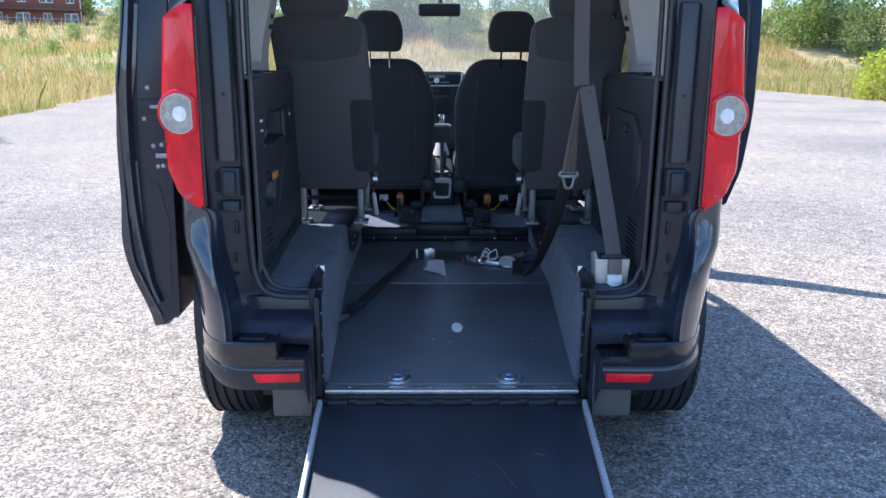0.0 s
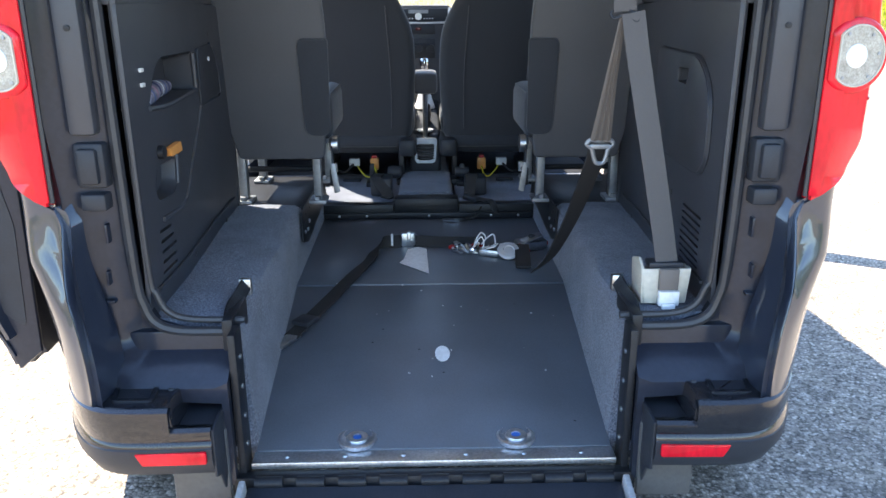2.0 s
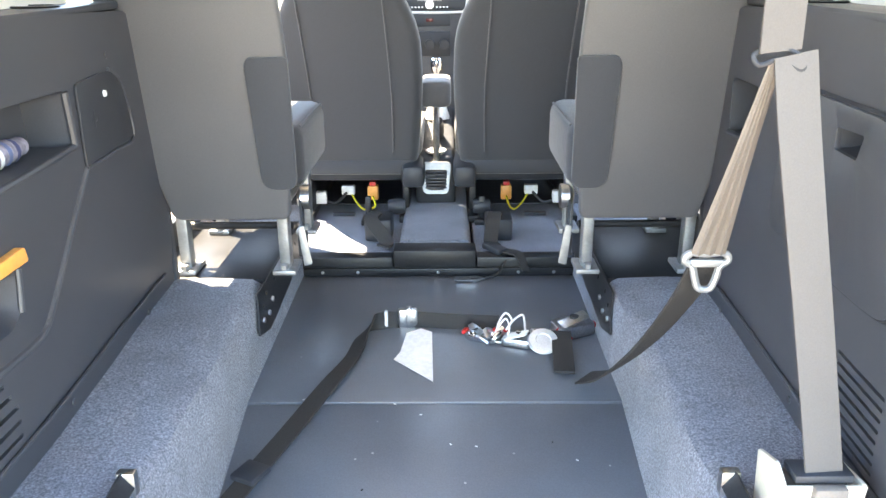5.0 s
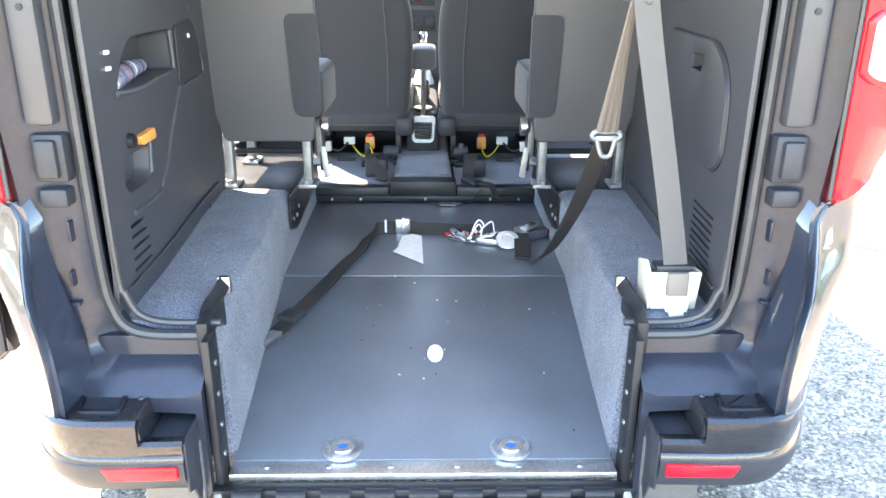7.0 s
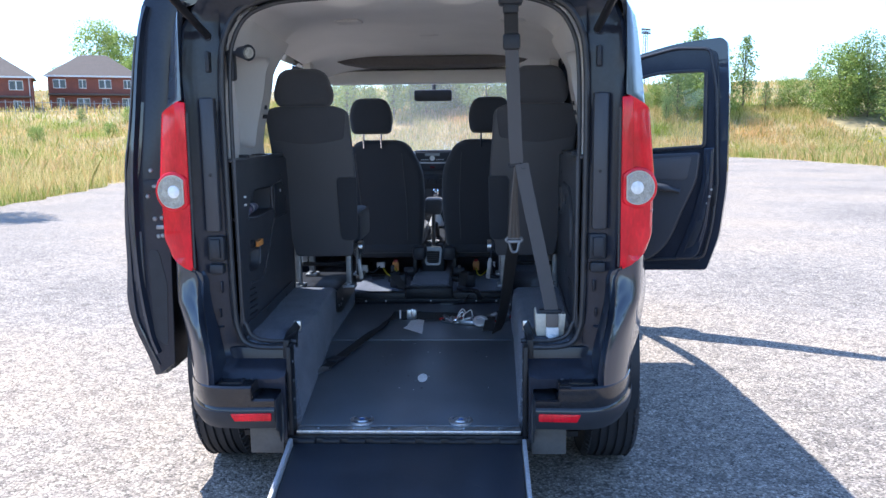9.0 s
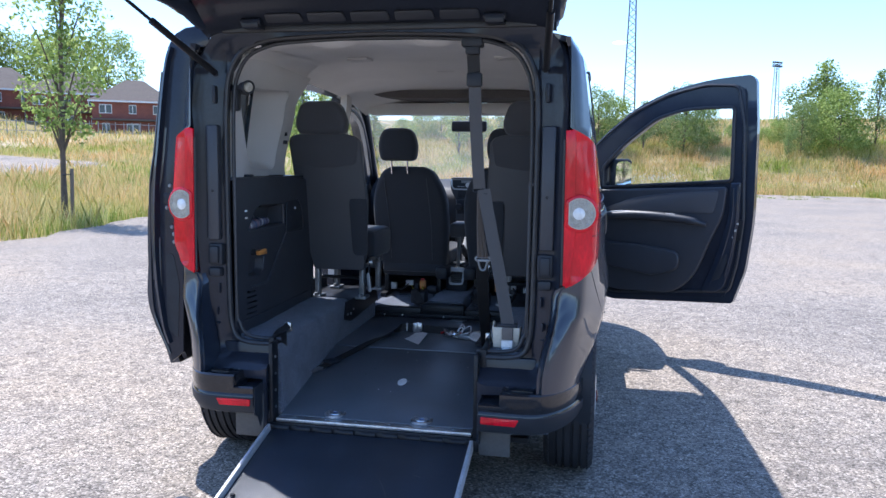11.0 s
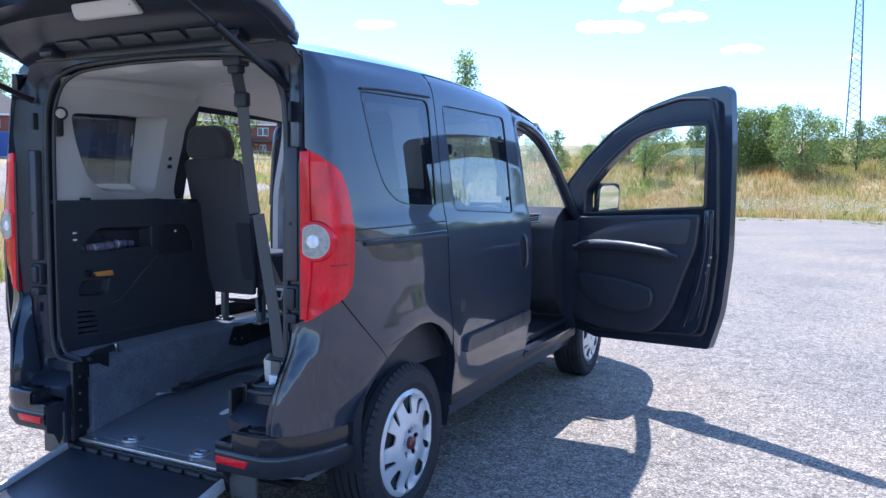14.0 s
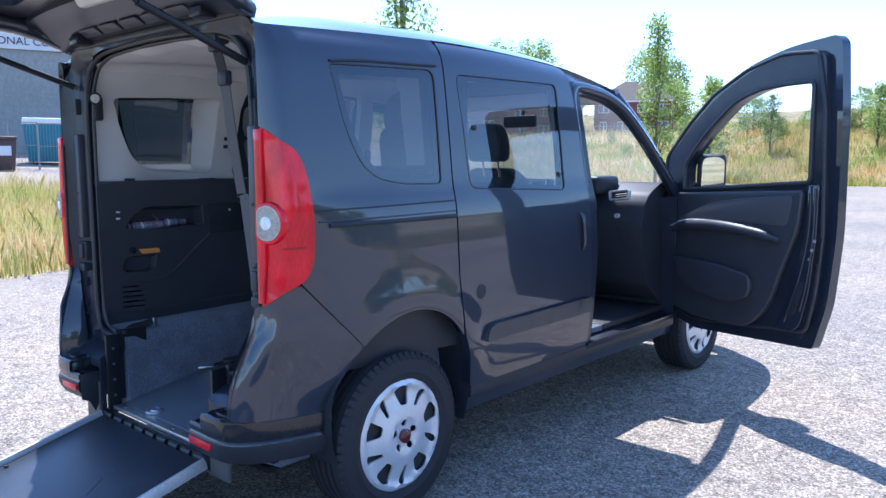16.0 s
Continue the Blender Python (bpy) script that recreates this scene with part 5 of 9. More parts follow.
def recess(outline, depth, drop=0.0, draw=0.008):
    """A pocket let into the trim: walls that lean in a little, and a back."""
    ring, inner = dense(outline, 0.02), dense(shrink(outline, draw), 0.02)
    bm = bmesh.new()
    va = [bm.verts.new(on_trim(y, z, 0.0005)) for y, z in ring]
    n = len(inner)
    vb = [bm.verts.new(on_trim(*inner[int(i * n / len(ring))], -depth) - Vector((0, 0, drop))) for i in range(len(ring))]
    for i in range(len(ring)):
        j = (i + 1) % len(ring)
        bm.faces.new([va[i], va[j], vb[j], vb[i]])
    bm.faces.new(vb)
    return bm


def trims():
    for sx in (1, -1):
        # lower panel, dark
        def low(y, z):
            return on_trim(y, z, -0.0102 - 0.006 * ease(0.72, 0.62, z))
        outer = rounded([(0.185, 0.590), (1.165, 0.575), (1.16, 1.16), (1.09, 1.245), (0.70, 1.256), (0.185, 1.262)], [0.03, 0.01, 0.05, 0.06, 0.02, 0.02])
        if sx < 0:
            pocket = rounded([(0.304, 1.040), (0.352, 1.105), (0.415, 1.140), (0.719, 1.134), (0.726, 1.037), (0.45, 1.032)], [0.02, 0.04, 0.03, 0.015, 0.015, 0.1])
            tray = rounded([(0.312, 0.912), (0.458, 0.910), (0.446, 0.846), (0.415, 0.831), (0.300, 0.838), (0.284, 0.866)], 0.018)
            holes = [pocket, tray]
            slots = [rounded([(0.282, 0.768 - 0.0235 * k), (0.365 + 0.012 * min(k, 2), 0.764 - 0.0235 * k), (0.366 + 0.012 * min(k, 2), 0.771 - 0.0235 * k), (0.282, 0.776 - 0.0235 * k)], 0.003) for k in range(6)]
        else:
            cubby = rounded([(0.885, 1.105), (1.06, 1.105), (1.045, 0.992), (0.895, 0.998)], 0.02)
            finger = rounded([(0.437, 1.106), (0.521, 1.103), (0.521, 1.070), (0.449, 1.069)], 0.006)
            holes = [cubby, finger]
            slots = [rounded([(0.284, 0.786 - 0.0165 * k), (0.418, 0.790 - 0.0165 * k), (0.418, 0.796 - 0.0165 * k), (0.284, 0.792 - 0.0165 * k)], 0.002) for k in range(9)]
        bm = sheet(outer, low, holes + slots, thick=0.010, step=0.05, edge=0.02)
        ob = part("side_trim", bm if sx > 0 else mirror_x(bm), PLASTIC, van, "dark grey moulded plastic side trim")
        def put(bm, mat, name, label="", parent=None):
            return part(name, bm if sx > 0 else mirror_x(bm), mat, parent or ob, label)
        def line(points, r, mat, name, w=0.0, closed=False):
            return put(tube([on_trim(y, z, w) for y, z in points], r, 8, closed=closed), mat, name)
        if sx < 0:
            p = put(recess(pocket, 0.075, 0.01), PLASTIC, "storage_pocket", "deep side pocket with a lipped edge")
            line([(0.726, 1.036), (0.724, 1.08), (0.719, 1.130)], 0.007, PLASTIC, "pocket_rim", 0.001)
            line([(0.304, 1.040), (0.37, 1.034), (0.45, 1.031), (0.60, 1.033), (0.726, 1.035)], 0.006, PLASTIC, "pocket_rim", 0.001)
            put(tube([on_trim(0.47, 1.10, -0.055), on_trim(0.50, 1.075, -0.06), on_trim(0.53, 1.05, -0.06)], 0.004, 8), STEEL, "pocket_hook", parent=p)
            put(recess(tray, 0.035), PLASTIC, "lower_pocket")
            line([(0.460, 0.911), (0.452, 0.870), (0.447, 0.846)], 0.005, PLASTIC, "pocket_rim", 0.001)
            cover = rounded([(0.762, 1.138), (0.925, 1.144), (0.980, 1.114), (1.010, 0.997), (0.755, 0.990)], [0.01, 0.03, 0.03, 0.015, 0.01])
            put(slab(dense(cover, 0.04), lambda u, v, w: on_trim(u, v, w), 0.006, bevel=0.002), BLACK_PLASTIC, "access_cover", "smooth dark access cover with a key slot")
            line([(0.925, 1.144), (0.980, 1.112), (1.012, 0.997), (0.90, 0.988), (0.757, 0.988)], 0.004, PLASTIC, "cover_rim", 0.003)
            line([(0.762, 0.988), (0.65, 0.902), (0.545, 0.817), (0.50, 0.789), (0.44, 0.785), (0.313, 0.793)], 0.006, PLASTIC, "moulded_rib", 0.0)
            put(slab(rounded([(0.366, 0.942), (0.467, 0.943), (0.473, 0.919), (0.384, 0.921)], 0.006), lambda u, v, w: on_trim(u, v, w), 0.014, bevel=0.003), ORANGE, "belt_cutter", "orange safety belt cutter")
            put(lathe([(0.010, -0.014), (0.015, -0.012), (0.016, 0.0), (0, 0.0)], 20, "x", on_trim(0.338, 0.940, 0)), BLACK_STEEL, "belt_guide", "dull metal belt guide")
            # small bright screw head in the access cover
            put(lathe([(0.006, -0.006), (0.007, 0.0), (0, 0)], 12, "x", on_trim(0.881, 1.104, 0.004)), WHITE, "lamp_button")
            put(join(box(0.618, 0.630, 0.812, 0.822, 1.050, 1.084, 0.003), box(0.618, 0.630, 0.804, 0.830, 1.060, 1.070, 0.003)), BLACK_PLASTIC, "key_slot")
            for zz in (1.088, 1.118):
                put(box(0.594, 0.602, 0.268, 0.285, zz, zz + 0.008, 0.001), WHITE, "small_label")
        else:
            cover = rounded([(0.735, 1.137), (0.382, 1.136), (0.322, 1.103), (0.284, 1.053), (0.279, 0.988), (0.279, 0.925), (0.312, 0.888), (0.36, 0.884), (0.735, 0.884)], [0.02, 0.03, 0.03, 0.03, 0.05, 0.02, 0.02, 0.02, 0.03])
            put(slab(dense(cover, 0.04), lambda u, v, w: on_trim(u, v, w), 0.009, [finger], bevel=0.003), PLASTIC, "access_cover", "moulded cover with a square finger hole")
            groove = [on_trim(y, z, 0.001) for y, z in dense(cover, 0.03)]
            put(tube(groove, 0.0065, 6, closed=True, smooth=False), BLACK_PLASTIC, "cover_gap", "dark gap round the cover")
            put(recess(finger, 0.03), BLACK_PLASTIC, "finger_recess")
            put(recess(cubby, 0.06), BLACK_PLASTIC, "storage_pocket")
            line([(0.885, 1.105), (0.893, 1.05), (0.897, 1.0), (0.96, 0.992), (1.045, 0.990)], 0.007, PLASTIC, "pocket_rim", 0.001)
        for yy, zz in ((0.515, 0.797), (0.545, 0.634), (0.951, 0.614), (0.93, 1.17)):
            put(lathe([(0.007, -0.002), (0.006, -0.004), (0, -0.004)], 12, "x", on_trim(yy, zz, 0)), STRIP, "trim_clip")
        line([(0.24, 0.655), (0.50, 0.652), (0.80, 0.650), (1.09, 0.648)], 0.004, PLASTIC, "moulded_rib")
        ledge = slab([(0.185, 0.597), (0.45, 0.603), (0.90, 0.633), (1.07, 0.648), (1.07, 0.80), (0.185, 0.74)], lambda u, v, w: Vector((v, u, 1.250 + w)), 0.014, bevel=0.004)
        put(ledge, PLASTIC, "shelf_ledge")
        put(lathe([(0.038, 0.0), (0.044, 0.003), (0.036, 0.004), (0.034, 0.0015), (0, 0.001)], 28, "z", (0.685, 0.80, 1.264)), BLACK_PLASTIC, "cup_recess")
        put(box(0.602, 0.634, 0.33, 0.37, 1.262, 1.275, 0.004), BLACK_PLASTIC, "shelf_catch")
        part("inner_wall", side_sheet(sx, [(0.18, 0.60), (1.02, 0.60), (0.98, 1.25), (0.18, 1.25)], out=-0.07, thick=0.01, step=0.12), BLACK_PLASTIC, van)
        # upper panel, light
        def high(y, z):
            x = 0.628 + 0.080 * ease(0.30, 0.62, y) - 0.05 * ease(1.30, 1.62, z) * ease(0.30, 0.62, y) - 0.07 * ease(1.60, 1.78, z)
            return Vector((x + 0.03, y, z))
        rim = rounded([(0.290, 1.655), (0.860, 1.690), (0.835, 1.292), (0.50, 1.300), (0.372, 1.362), (0.318, 1.50)], [0.03, 0.04, 0.05, 0.06, 0.05, 0.1])
        outer = [(0.205, 1.262), (0.972, 1.262), (0.960, 1.30), (0.972, 1.47), (1.0, 1.70), (1.03, 1.76), (0.205, 1.78)]
        bm = sheet(outer, high, [rim], thick=0.03, step=0.05, edge=0.025)
        up = part("upper_trim", bm if sx > 0 else mirror_x(bm), TRIM, van, "light grey plastic trim round the quarter window")
        def reveal(bm):
            return bm if sx > 0 else mirror_x(bm)
        ring = bmesh.new()
        pts = dense(rim, 0.03)
        def to_glass(y, z):
            return Vector((half(y, z) - 0.014, min(max(y, 0.40), 0.808 - (1.672 - min(z, 1.672)) * 0.03), min(max(z, 1.338), 1.672)))
        loops = []
        for t in (0.0, 0.12, 0.5, 0.9, 1.0):
            loops.append([ring.verts.new((high(y, z) - Vector((0.029 - 0.006 * min(1, t * 8), 0, 0))).lerp(to_glass(y, z), t)) for y, z in pts])
        for la, lb in zip(loops, loops[1:]):
            for i in range(len(pts)):
                j = (i + 1) % len(pts)
                ring.faces.new([la[i], la[j], lb[j], lb[i]])
        part("window_reveal", reveal(ring), TRIM, up, "flared light grey window reveal")
        for zz in (1.42, 1.46):
            bm = box(0.672, 0.700, 0.90, 0.915, zz, zz + 0.018, 0.001)
            part("trim_slot", reveal(bm), BLACK_PLASTIC, up)
        bm = sheet([(1.87, 0.60), (2.00, 0.60), (2.0, 1.2), (1.955, 1.77), (1.86, 1.77), (1.88, 1.2)], lambda y, z: Vector((0.80 - 0.09 * ease(1.2, 1.75, z), y, z)), thick=0.04, step=0.06)
        part("pillar_trim", reveal(bm), TRIM, van, "light grey centre pillar trim")
        part("belt_slider", reveal(box(0.70, 0.725, 1.93, 1.965, 1.30, 1.42, 0.006)), BLACK_PLASTIC, van)
    # ceiling lining
    for sx in (1, -1):
        rows, bm = [], bmesh.new()
        for y in np.linspace(0.20, 1.0, 18):
            a = high(float(y), 1.690) - Vector((0.033, 0, 0))
            c = Vector((0.50, float(y), gutter(float(y)) + 0.010 - 0.085 * (0.50 / 0.71) ** 4 - 0.006 * ease(0.45, 0.28, y) - 0.002))
            b = Vector((a.x - 0.010, float(y), c.z - 0.012))
            rows.append([bm.verts.new(a.lerp(b, t).lerp(b.lerp(c, t), t)) for t in np.linspace(0, 1, 9)])
        for r0, r1 in zip(rows, rows[1:]):
            for k in range(8):
                bm.faces.new([r0[k], r1[k], r1[k + 1], r0[k + 1]])
        part("headliner_cove", bm if sx > 0 else mirror_x(bm), HEADLINER, van, "soft cove where the lining meets the trim")
    def lining(u, y):
        z = gutter(y) + 0.012 - 0.085 * abs(u) ** 4 - 0.006 * ease(0.45, 0.28, y)
        if y < 0.34:
            z -= 0.020 * (math.exp(-((abs(u) - 0.28) / 0.11) ** 4)) * ease(0.20, 0.24, y) * ease(0.34, 0.30, y)
        return Vector((u * 0.71, y, z))
    bm = sheet([(-1, 0.19), (1, 0.19), (1, 2.40), (-1, 2.40)], lining, thick=0.0, step=0.05, edge=0.04)
    part("headliner", bm, HEADLINER, van, "light grey moulded ceiling lining")
    part("overhead_shelf", slab(rounded([(-0.60, 1.72), (0.60, 1.72), (0.54, 1.685), (0.34, 1.668), (-0.34, 1.668), (-0.54, 1.685)], 0.02), lambda u, v, w: Vector((u, 2.05 + w, v + 0.075)), 0.35, bevel=0.008), VISOR, van, "brown-grey overhead storage shelf")
    part("screen_header", box(-0.66, 0.66, 2.30, 2.46, 1.66, 1.735, 0.012), HEADLINER, van)
    for x in (-0.30, 0.42):
        ob = part("roof_vent", slab(rounded([(x - 0.06, 0.9), (x + 0.05, 0.88), (x + 0.06, 0.97), (x - 0.05, 0.99)], 0.015), lambda u, v, w: Vector((u, v, 1.838 - w)), 0.012, bevel=0.004), TRIM, van)
    part("grab_handle", slab(rounded([(0.0, 0.86), (0.10, 0.86), (0.10, 0.90), (0.0, 0.90)], 0.015), lambda u, v, w: Vector((u - 0.03, v + 0.6, 1.852 - w)), 0.016, bevel=0.005), TRIM, van)


trims()


def bezel_lamp():
    ob = part("inspection_lamp", join(box(-0.618, -0.588, 0.192, 0.232, 1.535, 1.640, 0.010), tube([(-0.60, 0.21, 1.625), (-0.565, 0.185, 1.63)], 0.010, 8, smooth=False)), BLACK_PLASTIC, van, "small black swivelling lamp")
    n = Vector((0.75, -0.55, -0.1))
    q = Matrix.Translation((-0.545, 0.18, 1.628)) @ n.to_track_quat("X", "Z").to_matrix().to_4x4()
    bm = lathe([(0.0, -0.03), (0.018, -0.028), (0.022, -0.005), (0.028, 0.022), (0.026, 0.026), (0.022, 0.02), (0.0, 0.016)], 24, "x")
    bm.transform(q)
    part("lamp_head", bm, BLACK_PLASTIC, ob)
    bm = lathe([(0.021, 0.018), (0.018, 0.026), (0, 0.027)], 24, "x")
    bm.transform(q)
    part("lamp_glass", bm, CLEAR_LENS, ob)


bezel_lamp()


def dashboard():
    prof = [(2.95, 0.50), (2.80, 0.62), (2.74, 0.80), (2.70, 0.98), (2.74, 1.10), (2.80, 1.16), (2.95, 1.225), (3.2, 1.19), (3.35, 1.10), (3.35, 0.5)]
    bm = slab(rounded(prof, 0.03), lambda u, v, w: Vector((-0.78 + w, u, v)), 1.56, bevel=0.006)
    ob = part("dashboard", bm, BLACK_PLASTIC, van, "black dashboard")
    part("dashboard_console", slab(rounded([(-0.12, 0.72), (0.07, 0.72), (0.075, 1.08), (0.125, 1.15), (0.13, 1.24), (-0.175, 1.24), (-0.17, 1.15), (-0.125, 1.08)], 0.03), lambda u, v, w: Vector((u, 2.72 - (v - 0.7) * -0.14 - w + 0.0, v)), 0.07, bevel=0.01), PLASTIC, ob)
    def yy(z):
        return 2.65 + (z - 0.7) * 0.14
    for z0, z1, mat, name in ((1.165, 1.225, BLACK_PLASTIC, "radio"), (1.10, 1.15, BLACK_PLASTIC, "switch_row"), (0.98, 1.08, BLACK_PLASTIC, "heater_panel")):
        wide = 0.065 if name == "radio" else 0
        ob2 = part(name, box(-0.115 - wide * 0.6, 0.045 + wide, yy((z0 + z1) / 2) - 0.012, yy((z0 + z1) / 2) + 0.01, z0, z1, 0.004), mat, ob)
        if name == "radio":
            part("display", box(-0.09, 0.01, yy(1.2) - 0.014, yy(1.2) - 0.008, 1.20, 1.218, 0.001), ZINC, ob2)
            part("knob", lathe([(0.017, -0.02), (0.018, 0), (0, 0)], 20, "y", (-0.04, yy(1.18) - 0.004, 1.185)), SILVER, ob2)
            for k in range(4):
                for sx2 in (-1, 1):
                    part("key", box(-0.04 + sx2 * (0.03 + 0.0) + (0.014 * k if sx2 > 0 else -0.014 * k) - 0.004, -0.04 + sx2 * 0.03 + (0.014 * k if sx2 > 0 else -0.014 * k) + 0.004, yy(1.19) - 0.016, yy(1.19) - 0.01, 1.172, 1.178, 0.001), SILVER, ob2)
        if name == "switch_row":
            part("hazard_switch", box(-0.055, -0.025, yy(1.12) - 0.016, yy(1.12), 1.118, 1.132, 0.002), BADGE, ob2)
        if name == "heater_panel":
            for x in (-0.10, -0.04, 0.02):
                part("knob", lathe([(0.02, -0.025), (0.022, 0), (0, 0)], 20, "y", (x, yy(1.03) - 0.006, 1.03)), BLACK_PLASTIC, ob2)
    part("radio_surround", tube([(-0.16, yy(1.22) - 0.014, 1.225), (-0.15, yy(1.16) - 0.014, 1.165), (-0.10, yy(1.15) - 0.014, 1.155), (0.06, yy(1.15) - 0.014, 1.155), (0.105, yy(1.16) - 0.014, 1.165), (0.118, yy(1.22) - 0.014, 1.228)], 0.005, 8), SILVER, ob, "silver radio surround")
    tilt = Matrix.Translation((0.63, 2.725, 1.150)) @ Matrix.Rotation(radians(-9), 4, "Y") @ Matrix.Rotation(radians(-14), 4, "X")
    bm = slab(rounded([(-0.066, -0.028), (0.060, -0.034), (0.068, 0.024), (-0.070, 0.032)], 0.016), lambda u, v, w: Vector((u, -0.02 + w, v)), 0.03, [rounded([(-0.056, -0.019), (0.051, -0.024), (0.057, 0.015), (-0.059, 0.022)], 0.01)], bevel=0.003)
    bm.transform(tilt)
    vent = part("air_vent", bm, SILVER, ob, "silver-rimmed air vent")
    for k in range(3):
        bm = box(-0.056, 0.054, -0.010, 0.012, -0.014 + 0.013 * k, -0.010 + 0.013 * k, 0.001)
        bm.transform(tilt)
        part("vent_slat", bm, BLACK_PLASTIC, vent)
    part("instrument_hood", soft(box(0.20, 0.52, 2.66, 2.92, 1.15, 1.262, 0.03, 3), 1, 1), BLACK_PLASTIC, ob, "rounded black hood over the instruments")
    part("ignition_barrel", lathe([(0.014, -0.01), (0.014, 0.01), (0, 0.012)], 16, "y", (0.63, 2.69, 1.03)), SILVER, ob)
    # steering wheel
    c, n = Vector((0.36, 2.56, 1.05)), Vector((0, -0.9, 0.43)).normalized()
    q = Matrix.Translation(c) @ n.to_track_quat("Z", "Y").to_matrix().to_4x4()
    ring = tube([(0.185 * math.cos(a), 0.185 * math.sin(a), 0) for a in np.linspace(0, 2 * math.pi, 33)[:-1]], 0.016, 10, closed=True, smooth=False)
    ring.transform(q)
    sw = part("steering_wheel", ring, BLACK_PLASTIC, van, "black steering wheel")
    boss = lathe([(0.0, -0.06), (0.06, -0.05), (0.075, 0.0), (0.05, 0.02), (0, 0.022)], 24, "z")
    boss.transform(q)
    part("wheel_boss", boss, BLACK_PLASTIC, sw)
    for a in (0, 2.5, -2.5):
        sp = tube([(0.05 * math.sin(a), -0.05 * math.cos(a) , 0), (0.18 * math.sin(a), -0.18 * math.cos(a), 0)], 0.014, 8, smooth=False)
        sp.transform(q)
        part("spoke", sp, BLACK_PLASTIC, sw)
    part("steering_column", tube([c - n * 0.04, c - n * 0.3], 0.04, 12, smooth=False), BLACK_PLASTIC, sw)
    # console between the seats
    prof = [(2.13, 0.49), (2.12, 0.60), (2.15, 0.675), (2.24, 0.69), (2.34, 0.665), (2.48, 0.70), (2.72, 0.80), (3.0, 0.85), (3.0, 0.5)]
    con = part("centre_console", slab(rounded(prof, 0.03), lambda u, v, w: Vector((-0.085 + w, u, v)), 0.145, bevel=0.018, segs=3), BLACK_PLASTIC, van, "black console with a rear air vent")
    part("vent_frame", slab(rounded([(-0.058, 0.555), (0.034, 0.555), (0.044, 0.665), (-0.066, 0.665)], 0.02), lambda u, v, w: Vector((u, 2.118 + (v - 0.6) * 0.25 - w, v)), 0.012, [rounded([(-0.046, 0.568), (0.022, 0.568), (0.03, 0.64), (-0.052, 0.64)], 0.012)]), ZINC, con, "dull grey vent surround")
    for k in range(6):
        z = 0.575 + 0.0115 * k
        part("vent_slat", box(-0.05, 0.028, 2.10 + (z - 0.6) * 0.25, 2.122 + (z - 0.6) * 0.25, z, z + 0.004, 0.001), PLASTIC, con)
    part("cup_ring", lathe([(0.036, 0), (0.040, 0.006), (0.034, 0.006), (0.032, -0.004)], 28, "z", (-0.012, 2.20, 0.688)), SILVER, con)
    part("gear_lever", tube([(-0.012, 2.60, 0.75), (-0.012, 2.58, 0.86), (-0.012, 2.56, 0.93)], 0.012, 8), SILVER, con)
    part("gear_knob", lathe([(0.012, -0.03), (0.022, -0.01), (0.026, 0.02), (0.020, 0.035), (0, 0.038)], 20, "z", (-0.012, 2.555, 0.955)), CHROME, con, "chrome gear knob")
    # gaiter coloured white in place of the sunlight that falls on it
    part("gear_gaiter", lathe([(0.055, 0.0), (0.04, 0.04), (0.016, 0.12)], 20, "z", (-0.012, 2.60, 0.74)), WHITE, con)
    part("hand_brake", tube([(0.0, 2.46, 0.69), (0.0, 2.36, 0.74), (0.0, 2.27, 0.79)], [0.016, 0.018, 0.014], 10), BLACK_PLASTIC, con)
    part("armrest", soft(box(-0.065, 0.045, 2.12, 2.34, 0.86, 0.955, 0.02), 2, 1), FABRIC, con, "padded grey armrest")
    part("armrest_post", tube([(-0.01, 2.16, 0.66), (-0.01, 2.2, 0.87)], 0.012, 8, smooth=False), STEEL, con)
    part("inside_mirror", box(-0.15, 0.10, 2.60, 2.63, 1.56, 1.635, 0.02), BLACK_PLASTIC, van, "rear-view mirror")
    part("mirror_stalk", tube([(-0.02, 2.63, 1.62), (-0.02, 2.66, 1.69)], 0.012, 8, smooth=False), BLACK_PLASTIC, van)


dashboard()


